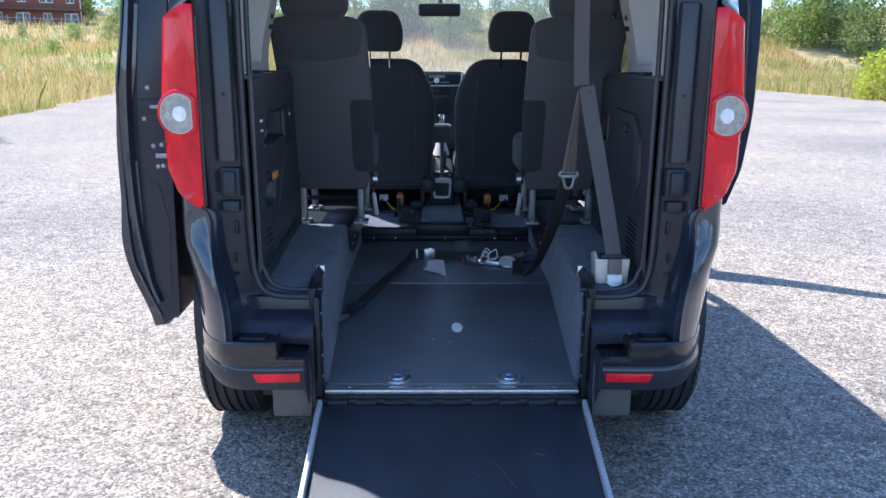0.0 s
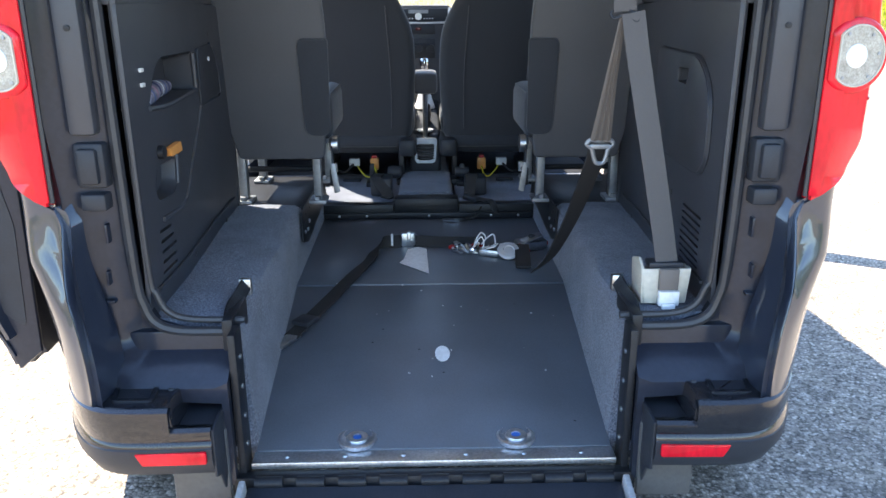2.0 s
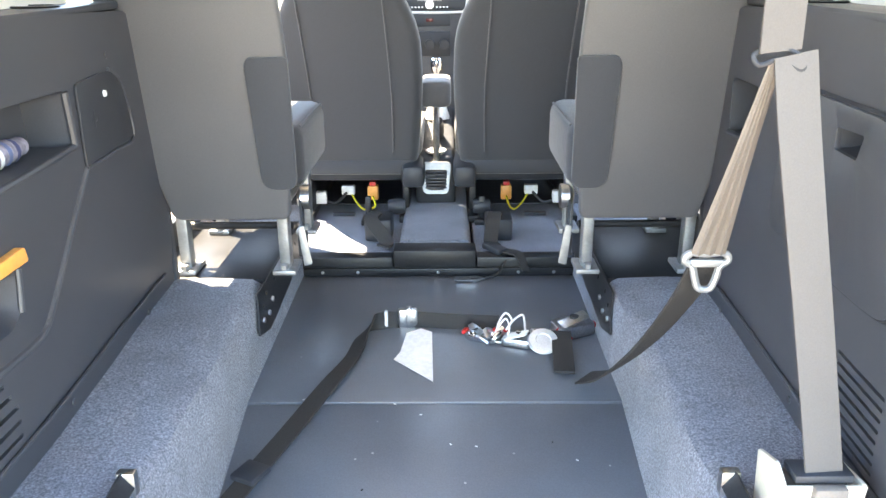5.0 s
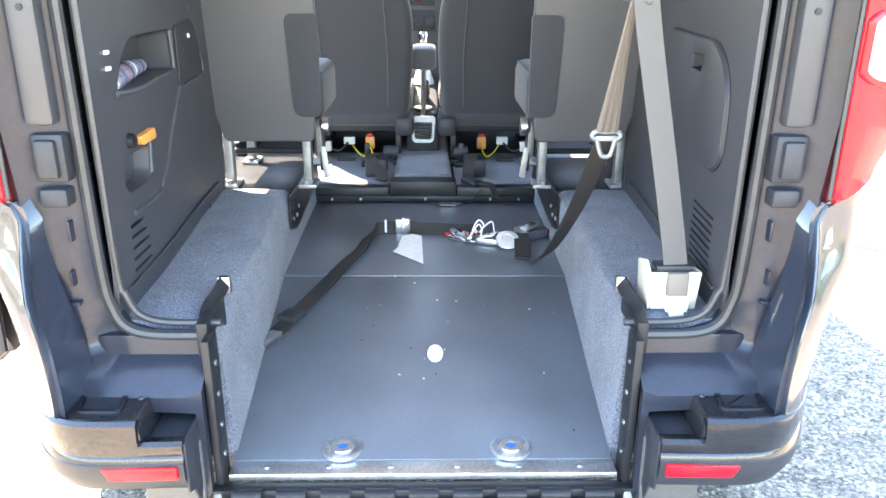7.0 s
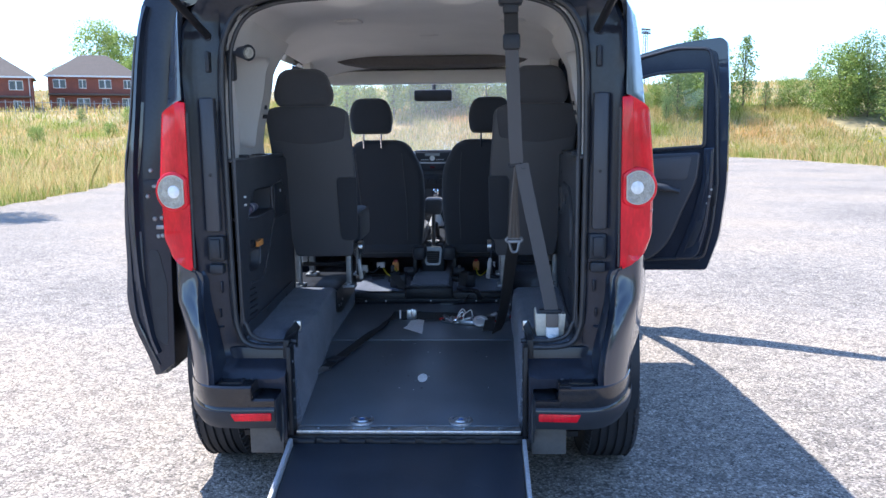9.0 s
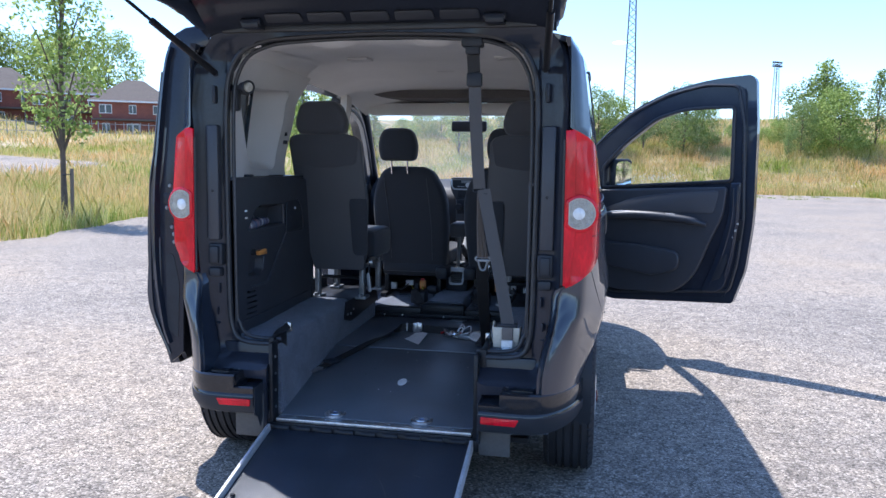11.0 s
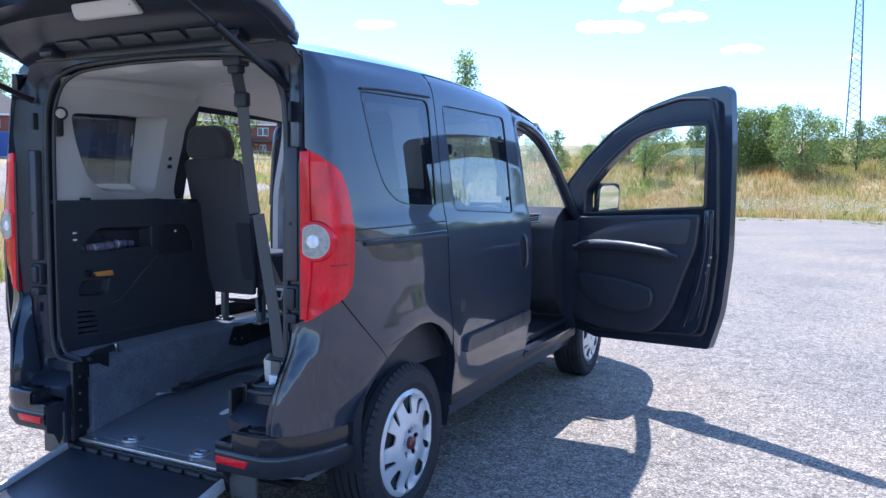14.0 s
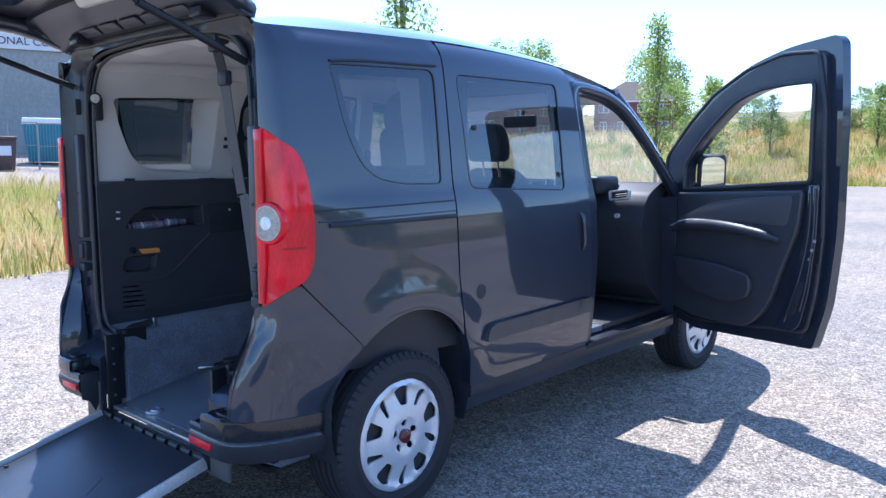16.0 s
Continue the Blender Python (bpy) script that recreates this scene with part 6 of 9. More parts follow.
def rear_seat(sx):
    """Folded single seat whose hard grey back faces the tailgate."""
    seat = thing("rear_seat", "single rear seat with a grey shell back and headrest", "seat", (sx * 0.5, 1.35, 0.592), "rear seats")
    o = Vector((sx * 0.5, 1.35, 0.592))
    def add(name, bm, mat, parent=seat, label=""):
        if sx < 0:
            mirror_x(bm)
        bm.transform(Matrix.Translation(-o))
        return part(name, bm, mat, parent, label)
    def lean(v):
        return 1.15 - (v - 0.75) * 0.155
    back = rounded([(0.345, 0.762), (0.622, 0.762), (0.664, 0.95), (0.692, 1.15), (0.722, 1.46), (0.66, 1.478), (0.40, 1.478), (0.335, 1.455), (0.312, 1.12)], [0.02, 0.02, 0.1, 0.1, 0.035, 0.03, 0.03, 0.035, 0.1])
    bk = add("backrest_shell", slab(back, lambda u, v, w: Vector((u, lean(v) + w, v)), 0.03, bevel=0.008, segs=3), SEAT_SHELL, label="smooth grey back shell")
    pad = rounded([(0.355, 0.79), (0.60, 0.79), (0.68, 1.15), (0.70, 1.44), (0.36, 1.44), (0.33, 1.12)], 0.04)
    add("backrest_pad", slab(pad, lambda u, v, w: Vector((u, lean(v) + 0.03 + w, v)), 0.09, bevel=0.025, segs=3), FABRIC_DARK)
    add("upper_cover", slab(rounded([(0.36, 1.325), (0.53, 1.295), (0.70, 1.325), (0.712, 1.455), (0.66, 1.475), (0.40, 1.475), (0.34, 1.452)], [0.02, 0.12, 0.02, 0.03, 0.03, 0.03, 0.03]), lambda u, v, w: Vector((u, lean(v) - 0.004 + w, v)), 0.006, bevel=0.002), FABRIC, bk)
    dark = rounded([(0.316, 0.842), (0.398, 0.842), (0.406, 1.13), (0.396, 1.148), (0.309, 1.148)], [0.03, 0.035, 0.03, 0.02, 0.01])
    add("grip_patch", slab(dark, lambda u, v, w: Vector((u, lean(v) - 0.012 + w, v)), 0.014, bevel=0.005), FABRIC_DARK, bk, "dark fabric patch")
    add("patch_button", lathe([(0, -0.003), (0.005, -0.002), (0.005, 0.002), (0, 0.002)], 12, "y", (0.345, lean(1.03) - 0.012, 1.05)), STEEL, bk)
    head = slab(rounded([(0.412, 1.474), (0.656, 1.474), (0.672, 1.53), (0.634, 1.642), (0.434, 1.642), (0.396, 1.53)], [0.03, 0.03, 0.06, 0.05, 0.05, 0.06]), lambda u, v, w: Vector((u, 1.0 + w - (v - 1.47) * 0.1, v)), 0.10, bevel=0.035, segs=4)
    add("headrest", head, FABRIC)
    for x in (0.51, 0.605):
        add("headrest_post", tube([(x, 1.055, 1.44), (x, 1.05, 1.52)], 0.006, 8, smooth=False), STEEL)
    cushion = box(0.330, 0.66, 1.28, 1.68, 0.80, 0.965, 0.035, 3)
    add("seat_cushion", cushion, FABRIC_DARK)
    add("cushion_piping", tube([(0.340, 1.32, 0.953), (0.336, 1.48, 0.958), (0.340, 1.66, 0.953)], 0.004, 6), SEAT_SHELL)
    for y, x in ((1.26, 0.385), (1.26, 0.64), (1.58, 0.385), (1.58, 0.64)):
        add("leg", join(box(x - 0.014, x + 0.014, y - 0.02, y + 0.02, 0.60, 0.80, 0.005), box(x - 0.03, x + 0.03, y - 0.045, y + 0.045, 0.592, 0.606, 0.004)), ZINC)
        add("leg_bolt", lathe([(0.012, 0.0), (0.012, 0.012), (0, 0.012)], 6, "z", (x, y - 0.032, 0.606)), ZINC)
    for x in (0.385, 0.64):
        add("seat_rail", tube([(x, 1.24, 0.765), (x, 1.62, 0.765)], 0.012, 8, smooth=False), STEEL)
    add("cross_bar", tube([(0.37, 1.30, 0.70), (0.66, 1.30, 0.70)], 0.010, 8, smooth=False), BLACK_STEEL)
    b = add("buckle_stalk", strap([(0.325, 1.20, 0.80), (0.320, 1.17, 0.75), (0.318, 1.16, 0.70)], (0, 1, 0), 0.025, 0.003), BLACK_PLASTIC)
    add("buckle", box(0.308, 0.330, 1.145, 1.175, 0.670, 0.730, 0.005), BLACK_PLASTIC, b)
    add("release_lever", slab(rounded([(0.296, 0.655), (0.316, 0.650), (0.326, 0.748), (0.310, 0.752)], 0.005), lambda u, v, w: Vector((u, 1.135 + w, v)), 0.005, bevel=0.001), ZINC, label="dull metal release lever")
    add("recliner", lathe([(0.03, 0), (0.03, 0.02), (0.02, 0.03), (0, 0.03)], 18, "x", (0.305, 1.215, 0.80)), STEEL)
    return seat


def front_seat(sx):
    seat = thing("front_seat", "black fabric front seat with an adjustable headrest", "seat", (sx * 0.29, 2.25, 0.472), "front seats")
    o = Vector((sx * 0.29, 2.25, 0.472))
    def add(name, bm, mat, parent=seat, label=""):
        if sx < 0:
            mirror_x(bm)
        bm.transform(Matrix.Translation(-o))
        return part(name, bm, mat, parent, label)
    def lean(v):
        return 2.06 - (v - 0.7) * 0.31
    back = rounded([(0.075, 0.66), (0.50, 0.66), (0.535, 0.95), (0.525, 1.15), (0.455, 1.285), (0.40, 1.315), (0.19, 1.315), (0.13, 1.285), (0.058, 1.15), (0.05, 0.95)], [0.04, 0.04, 0.1, 0.1, 0.06, 0.03, 0.03, 0.06, 0.1, 0.1])
    bk = add("backrest", slab(back, lambda u, v, w: Vector((u, lean(v) + w, v)), 0.13, bevel=0.045, segs=4), FABRIC_DARK)
    for x in (0.16, 0.43):
        add("seam", tube([(x, lean(0.72) - 0.001, 0.72), (x - 0.004, lean(0.95) - 0.001, 0.95), (x + 0.01, lean(1.24) - 0.001, 1.24)], 0.003, 6), FABRIC, bk)
    add("back_hem", box(0.09, 0.49, lean(0.68) - 0.006, lean(0.68) + 0.06, 0.635, 0.69, 0.012), FABRIC_DARK, bk)
    head = slab(rounded([(0.225, 1.348), (0.440, 1.348), (0.457, 1.44), (0.425, 1.545), (0.24, 1.545), (0.208, 1.44)], [0.03, 0.03, 0.06, 0.07, 0.07, 0.06]), lambda u, v, w: Vector((u, 1.795 + w - (v - 1.35) * 0.12, v)), 0.10, bevel=0.035, segs=4)
    add("headrest", head, FABRIC_DARK)
    for x in (0.265, 0.365):
        add("headrest_post", tube([(x + 0.018, 1.875, 1.27), (x + 0.018, 1.85, 1.37)], 0.006, 8, smooth=False), CHROME)
    add("seat_cushion", box(0.06, 0.53, 2.14, 2.62, 0.66, 0.79, 0.05, 4), FABRIC_DARK)
    add("seat_pan", box(0.09, 0.50, 2.10, 2.58, 0.60, 0.665, 0.02), BLACK_PLASTIC)
    for x in (0.12, 0.47):
        add("slide_rail", box(x - 0.02, x + 0.02, 2.0, 2.6, 0.475, 0.50, 0.004), BLACK_STEEL)
        add("slide_leg", box(x - 0.012, x + 0.012, 2.08, 2.50, 0.50, 0.61, 0.004), BLACK_STEEL)
    add("side_valance", box(0.05, 0.13, 2.0, 2.3, 0.60, 0.68, 0.02), BLACK_PLASTIC)
    return seat


for sx in (1, -1):
    rear_seat(sx), front_seat(sx)


# ---- ramp ----
def entry_ramp():
    a, b = Vector((0, 0.075, 0.255)), Vector((0, -0.875, 0.012))
    d = (b - a).normalized()
    n = Vector((0, -d.z, d.y)) * -1
    n = Vector((0, d.z, -d.y)) if n.z < 0 else n
    ln = (b - a).length
    def at(u, v, w):
        return a + Vector((u, 0, 0)) + d * v + n * w
    ob = part("ramp", slab([(-0.405, 0), (0.405, 0), (0.405, ln), (-0.405, ln)], lambda u, v, w: at(u, v, -0.02 + w), 0.022, bevel=0.002), GRIP, van, "black grip-coated loading ramp lowered to the ground")
    for sx in (1, -1):
        part("ramp_rail", slab([(sx * 0.407, 0.0), (sx * 0.421, 0.0), (sx * 0.421, ln), (sx * 0.407, ln)], lambda u, v, w: at(u, v, -0.02 + w), 0.045, bevel=0.003), RAIL, ob, "bare aluminium ramp edge")
        part("rail_bolt", lathe([(0.009, 0), (0.009, 0.006), (0, 0.007)], 10, "z", at(sx * 0.375, 0.42, 0.004)), BLACK_STEEL, ob)
    for k, (u, v, l, way) in enumerate(((0.14, 0.30, 0.11, 0.5), (0.22, 0.36, 0.06, 0.2), (0.25, 0.22, 0.035, 1.2), (-0.10, 0.62, 0.05, 0.9), (0.30, 0.55, 0.04, 0.1))):
        du, dv = l / 2 * math.sin(way), l / 2 * math.cos(way)
        part("scratch", tube([at(u - du, v - dv, 0.0022), at(u + 0.004, v, 0.0024), at(u + du, v + dv, 0.0022)], 0.0011, 5), STRIP if k % 2 else FLAP, ob)
    part("ramp_lip", slab([(-0.405, ln - 0.06), (0.405, ln - 0.06), (0.405, ln), (-0.405, ln)], lambda u, v, w: at(u, v, 0.003 + w), 0.003), ALU, ob)
    part("ramp_handle", tube([at(-0.42, 0.50, 0.0), at(-0.53, 0.47, 0.0), at(-0.58, 0.46, -0.02)], 0.018, 10), RUBBER, ob, "rubber-covered pull handle")
    return ob


entry_ramp()


# ---- tailgate ----
def tailgate():
    def inner(y):
        return 1.958 - 0.09 * y
    rows, bm = [], bmesh.new()
    root = smooth_line([(0.150, 1.852), (0.105, 1.868), (0.055, 1.897), (0.005, 1.935), (-0.045, 1.962)], 3)
    back = smooth_line([(0.160, 1.886), (0.120, 1.915), (0.070, 1.965), (0.010, 2.010), (-0.045, 2.030)], 3)
    ring = [*root, *back[::-1]]
    us = np.linspace(-0.69, 0.69, 25)
    for u in us:
        drop = 0.034 * abs(u / 0.69) ** 4
        rows.append([bm.verts.new((u, y, z - drop)) for y, z in ring])
    for r0, r1 in zip(rows, rows[1:]):
        for k in range(len(ring)):
            bm.faces.new([r0[k], r1[k], r1[(k + 1) % len(ring)], r0[(k + 1) % len(ring)]])
    bm.faces.new(rows[0]), bm.faces.new(rows[-1][::-1])
    bmesh.ops.recalc_face_normals(bm, faces=bm.faces)
    ob = part("tailgate", bm, INNER_PAINT, van, "open black tailgate raised level above the rear opening")
    for sx in (1, -1):
        line = [(sx * 0.672, 0.145, 1.848), (sx * 0.690, 0.06, 1.886), (sx * 0.706, -0.08, 1.930), (sx * 0.728, -0.30, 1.942), (sx * 0.750, -0.60, 1.962), (sx * 0.748, -0.90, 1.990), (sx * 0.68, -1.20, 2.02)]
        part("tailgate_edge", tube(line, [0.026, 0.034, 0.040, 0.040, 0.036, 0.032, 0.026], 12), PAINT, ob, "rolled glossy edge of the tailgate")
    out = rounded([(-0.70, -0.02), (0.70, -0.02), (0.745, -0.45), (0.77, -0.75), (0.70, -1.22), (-0.70, -1.22), (-0.77, -0.75), (-0.745, -0.45)], [0.08, 0.08, 0.1, 0.1, 0.1, 0.1, 0.1, 0.1])
    pane = rounded([(-0.57, -0.13), (0.57, -0.13), (0.62, -0.58), (-0.62, -0.58)], 0.07)
    def face(u, v):
        return Vector((u, v, inner(v) + 0.035 - 0.10 * u * u))
    part("tailgate_shell", sheet(out, face, [pane], thick=-0.035, step=0.07, edge=0.05), INNER_PAINT, ob)
    part("tailgate_skin", sheet(rounded(out, 0), lambda u, v: face(u, v) + Vector((0, 0.02, 0.075)), [rounded(pane, 0)], thick=0.01, step=0.07, edge=0.05), PAINT, ob)
    part("rear_window", sheet(rounded([(u * 1.03, v) for u, v in pane], 0), lambda u, v: face(u, v) + Vector((0, 0, 0.05)), thick=0, step=0.12), TINT, ob, "tinted rear window")
    part("lower_trim", slab(rounded([(-0.6, -0.66), (0.6, -0.66), (0.62, -1.1), (-0.62, -1.1)], 0.08), lambda u, v, w: Vector((u, v, inner(v) - 0.01 + w - 0.08 * u * u)), 0.03, bevel=0.01), PLASTIC, ob)
    part("brake_lamp_cover", slab(rounded([(-0.165, 0.0), (0.165, 0.0), (0.15, 0.055), (-0.15, 0.055)], 0.02), lambda u, v, w: Vector((u, -0.015 - w - v * 0.6, 1.932 + v * 0.9)), 0.03, bevel=0.008), TRIM, ob, "light grey high brake lamp cover")
    part("cover_hole", lathe([(0, -0.002), (0.006, -0.001), (0.006, 0.002), (0, 0.002)], 10, "y", (0.135, -0.062, 1.962)), BLACK_PLASTIC, ob)
    for k in range(5):
        x = -0.34 + 0.17 * k
        part("stiffener_panel", slab(rounded([(x - 0.075, 0.02), (x + 0.075, 0.02), (x + 0.07, 0.06), (x - 0.07, 0.06)], 0.01), lambda u, v, w: Vector((u, 0.118 - v * 0.92 - w, 1.853 + v * 0.62 - w)), 0.006, bevel=0.002), PLASTIC, ob)
    for sx in (1, -1):
        part("tailgate_hinge", join(box(sx * 0.47 - 0.035, sx * 0.47 + 0.035, 0.06, 0.15, 1.838, 1.872, 0.006), tube([(sx * 0.47 - 0.04, 0.075, 1.862), (sx * 0.47 + 0.04, 0.075, 1.862)], 0.014, 8, smooth=False)), INNER_PAINT, ob)
        st = part("gas_strut", tube([(sx * 0.655, 0.135, 1.680), (sx * 0.690, -0.250, 1.812)], 0.013, 12, smooth=False), BLACK_STEEL, ob, "black gas strut")
        part("strut_rod", tube([(sx * 0.690, -0.250, 1.812), (sx * 0.712, -0.52, 1.905)], 0.0065, 10, smooth=False), BLACK_STEEL, st)
        part("ball_joint", lathe([(0, -0.012), (0.012, -0.006), (0.012, 0.006), (0, 0.012)], 14, "x", (sx * 0.655, 0.138, 1.679)), STEEL, st)
    return ob


tailgate()


# ---- right front door, open ----
HINGE, DOOR_WAY, DOOR_IN = Vector((0.885, 3.03, 0)), Vector((0.887, -0.462, 0)), Vector((-0.462, -0.887, 0))


def front_door_open():
    def at(a, z, w):
        return HINGE + DOOR_WAY * a + DOOR_IN * w + Vector((0, 0, z))
    out = rounded([(-0.13, 0.42), (0.14, 0.368), (1.0, 0.435), (1.072, 0.66), (1.108, 1.0), (1.102, 1.60), (1.080, 1.895), (1.045, 1.930), (0.775, 1.912), (0.511, 1.853), (0.259, 1.742), (0.052, 1.581), (-0.15, 1.385), (-0.15, 0.9)],
                  [0.02, 0.03, 0.02, 0.05, 0.1, 0.1, 0.02, 0.02, 0.1, 0.1, 0.1, 0.1, 0.03, 0.05])
    pane = rounded([(0.961, 1.726), (0.76, 1.727), (0.62, 1.718), (0.442, 1.668), (0.335, 1.592), (0.219, 1.508), (0.115, 1.408), (0.040, 1.325), (0.040, 1.182), (0.966, 1.247)], [0.03, 0.05, 0.06, 0.06, 0.06, 0.06, 0.06, 0.03, 0.015, 0.03])
    door = part("front_door", slab(out, lambda u, v, w: at(u, v, w - 0.05), 0.05, [pane], step=0.08), PAINT, van, "black driver's door standing wide open")
    inset = rounded([(-0.10, 0.46), (0.16, 0.41), (0.95, 0.475), (1.02, 0.68), (1.05, 1.0), (1.04, 1.58), (1.02, 1.855), (0.775, 1.866), (0.53, 1.81), (0.285, 1.70), (0.075, 1.54), (-0.12, 1.36), (-0.12, 0.9)], [0.02, 0.03, 0.03, 0.05, 0.1, 0.1, 0.05, 0.1, 0.1, 0.1, 0.1, 0.03, 0.05])
    part("door_inner", slab(inset, lambda u, v, w: at(u, v, w), 0.028, [pane], step=0.08), INNER_PAINT, door)
    part("window_pane", sheet([(u, v) for u, v in pane], lambda u, v: at(u, v, -0.02), thick=0, step=0.15), CLEAR, door, "clear door glass").visible_shadow = False
    part("window_seal", tube([at(u, v, 0.03) for u, v in dense(pane, 0.05)], 0.012, 8, closed=True, smooth=False), RUBBER, door)
    part("door_seal", tube([at(u, v, 0.03) for u, v in dense(rounded([(0.985, 0.52), (1.03, 0.72), (1.055, 1.0), (1.03, 1.6), (0.98, 1.86), (0.77, 1.875), (0.52, 1.825), (0.27, 1.715), (0.06, 1.555), (-0.13, 1.37), (-0.125, 0.5), (0.16, 0.43)], 0.04), 0.06)], 0.010, 8, closed=True, smooth=False), RUBBER, door)
    card = rounded([(-0.09, 0.50), (0.20, 0.45), (0.62, 0.47), (0.76, 0.60), (0.86, 0.86), (0.93, 1.02), (0.95, 1.21), (0.0, 1.165), (-0.10, 1.16)], [0.03, 0.05, 0.1, 0.1, 0.1, 0.05, 0.03, 0.02, 0.02])
    tr = part("door_card", slab(card, lambda u, v, w: at(u, v, 0.028 + w), 0.035, bevel=0.012, segs=3), PLASTIC, door, "dark moulded door trim")
    upper = rounded([(0.05, 1.02), (0.30, 1.12), (0.55, 1.155), (0.90, 1.185), (0.87, 1.03), (0.45, 1.03), (0.22, 0.985), (0.06, 0.94)], [0.03, 0.1, 0.1, 0.03, 0.03, 0.1, 0.1, 0.03])
    part("trim_insert", slab(upper, lambda u, v, w: at(u, v, 0.06 + w), 0.008, bevel=0.004), SEAT_SHELL, tr, "grey fabric insert")
    part("armrest", tube([at(-0.02, 0.94, 0.07), at(0.14, 0.985, 0.09), at(0.40, 1.0, 0.10), at(0.68, 0.985, 0.09), at(0.83, 0.955, 0.07)], [0.018, 0.026, 0.03, 0.026, 0.016], 12), PLASTIC, tr)
    part("arm_highlight", tube([at(-0.01, 0.965, 0.085), at(0.14, 1.01, 0.10), at(0.38, 1.022, 0.105), at(0.62, 1.012, 0.10)], 0.006, 8), SILVER, tr, "silver pull handle strip")
    part("door_pocket", slab(rounded([(0.02, 0.80), (0.14, 0.62), (0.48, 0.58), (0.66, 0.64), (0.66, 0.76), (0.40, 0.79)], 0.06), lambda u, v, w: at(u, v, 0.06 + w), 0.035, bevel=0.012, segs=3), PLASTIC, tr)
    part("door_latch", join(slab(rounded([(0.985, 0.86), (1.05, 0.86), (1.06, 1.0), (0.995, 1.0)], 0.015), lambda u, v, w: at(u, v, 0.02 + w), 0.02, bevel=0.004)), BLACK_STEEL, door)
    for k in range(3):
        part("latch_screw", lathe([(0, -0.004), (0.008, -0.003), (0.008, 0.002), (0, 0.002)], 8, "y", at(1.0 + 0.012 * k, 0.88 + 0.045 * k, 0.046)), ZINC, door)
    flange = rounded([(0.965, 1.235), (1.030, 1.24), (1.028, 0.98), (1.000, 0.72), (0.955, 0.54), (0.90, 0.505), (0.80, 0.505), (0.875, 0.68), (0.925, 0.86), (0.962, 1.02)], [0.01, 0.01, 0.05, 0.05, 0.03, 0.02, 0.02, 0.06, 0.06, 0.04])
    fl = part("shut_face", slab(flange, lambda u, v, w: at(u, v, 0.024 + w), 0.020, bevel=0.009, segs=3), PAINT, door, "glossy pressed rear face of the door")
    part("vent_pressing", slab(rounded([(0.872, 0.575), (0.925, 0.60), (0.972, 0.72), (0.965, 0.775), (0.925, 0.74)], 0.02), lambda u, v, w: at(u, v, 0.042 + w), 0.007, bevel=0.003), BLACK_PLASTIC, fl)
    for path in ([(0.985, 1.20), (0.985, 1.02), (0.955, 0.84), (0.915, 0.70), (0.86, 0.55)], [(1.012, 1.22), (1.012, 1.0), (0.990, 0.78), (0.955, 0.62)]):
        part("press_line", tube([at(u, v, 0.045) for u, v in path], 0.0055, 8), PAINT, fl)
    part("check_strap", tube([at(-0.02, 0.80, 0.03), HINGE + Vector((-0.06, 0.0, 0.80))], 0.012, 8, smooth=False), BLACK_STEEL, door)
    for z in (0.62, 1.0):
        part("hinge", tube([at(-0.05, z, 0.02), HINGE + Vector((-0.05, 0.03, z))], 0.02, 8, smooth=False), INNER_PAINT, door)
    # mirror on the outer side, its glass facing back
    c = at(0.110, 1.270, -0.11)
    shell = soft(box(-0.084, 0.078, -0.05, 0.06, -0.125, 0.120, 0.03, 3), 1, 1)
    q = Matrix.Translation(c) @ Matrix.Rotation(radians(22), 4, "Z")
    shell.transform(q)
    mi = part("door_mirror", shell, BLACK_PLASTIC, door, "black door mirror")
    gl = slab(rounded([(-0.060, -0.098), (0.064, -0.102), (0.068, 0.080), (0.035, 0.104), (-0.052, 0.096)], 0.03), lambda u, v, w: Vector((u, -0.048 - w, v)), 0.004)
    gl.transform(q)
    part("mirror_glass", gl, MIRROR, mi)
    part("mirror_arm", tube([c + Vector((-0.05, 0, -0.06)), at(0.0, 1.20, -0.03)], 0.025, 8, smooth=False), BLACK_PLASTIC, mi)
    return door


front_door_open()

# ---- plants ----
rng = np.random.default_rng(7)


def leafy_material(name, stops, through_leaf=0.5, patches=False):
    """Leaves or blades: colour differs from one to the next, light shines through."""
    m = bpy.data.materials.new(name)
    m.use_nodes = True
    nt, L = m.node_tree, m.node_tree.links.new
    nt.nodes.remove(nt.nodes["Principled BSDF"])
    geo = nt.nodes.new("ShaderNodeNewGeometry")
    col = ramp(m, geo.outputs["Random Per Island"], stops)
    if patches:
        co, no, x = nt.nodes.new("ShaderNodeTexCoord"), nt.nodes.new("ShaderNodeTexNoise"), nt.nodes.new("ShaderNodeVectorMath")
        no.inputs["Scale"].default_value, no.inputs["Detail"].default_value = 0.22, 3
        x.operation = "MULTIPLY"
        L(co.outputs["Object"], no.inputs["Vector"])
        L(col, x.inputs[0]), L(ramp(m, no.outputs["Fac"], [(0.36, (0.62, 0.86, 0.42)), (0.47, (0.95, 1.0, 0.8)), (0.56, (1.0, 0.98, 0.92)), (0.68, (1.1, 0.92, 0.72))]), x.inputs[1])
        col = x.outputs[0]
    d, t, mix = (nt.nodes.new("ShaderNode" + k) for k in ("BsdfDiffuse", "BsdfTranslucent", "MixShader"))
    L(col, d.inputs[0]), L(col, t.inputs[0])
    mix.inputs[0].default_value = through_leaf
    L(d.outputs[0], mix.inputs[1]), L(t.outputs[0], mix.inputs[2])
    L(mix.outputs[0], nt.nodes["Material Output"].inputs[0])
    return m


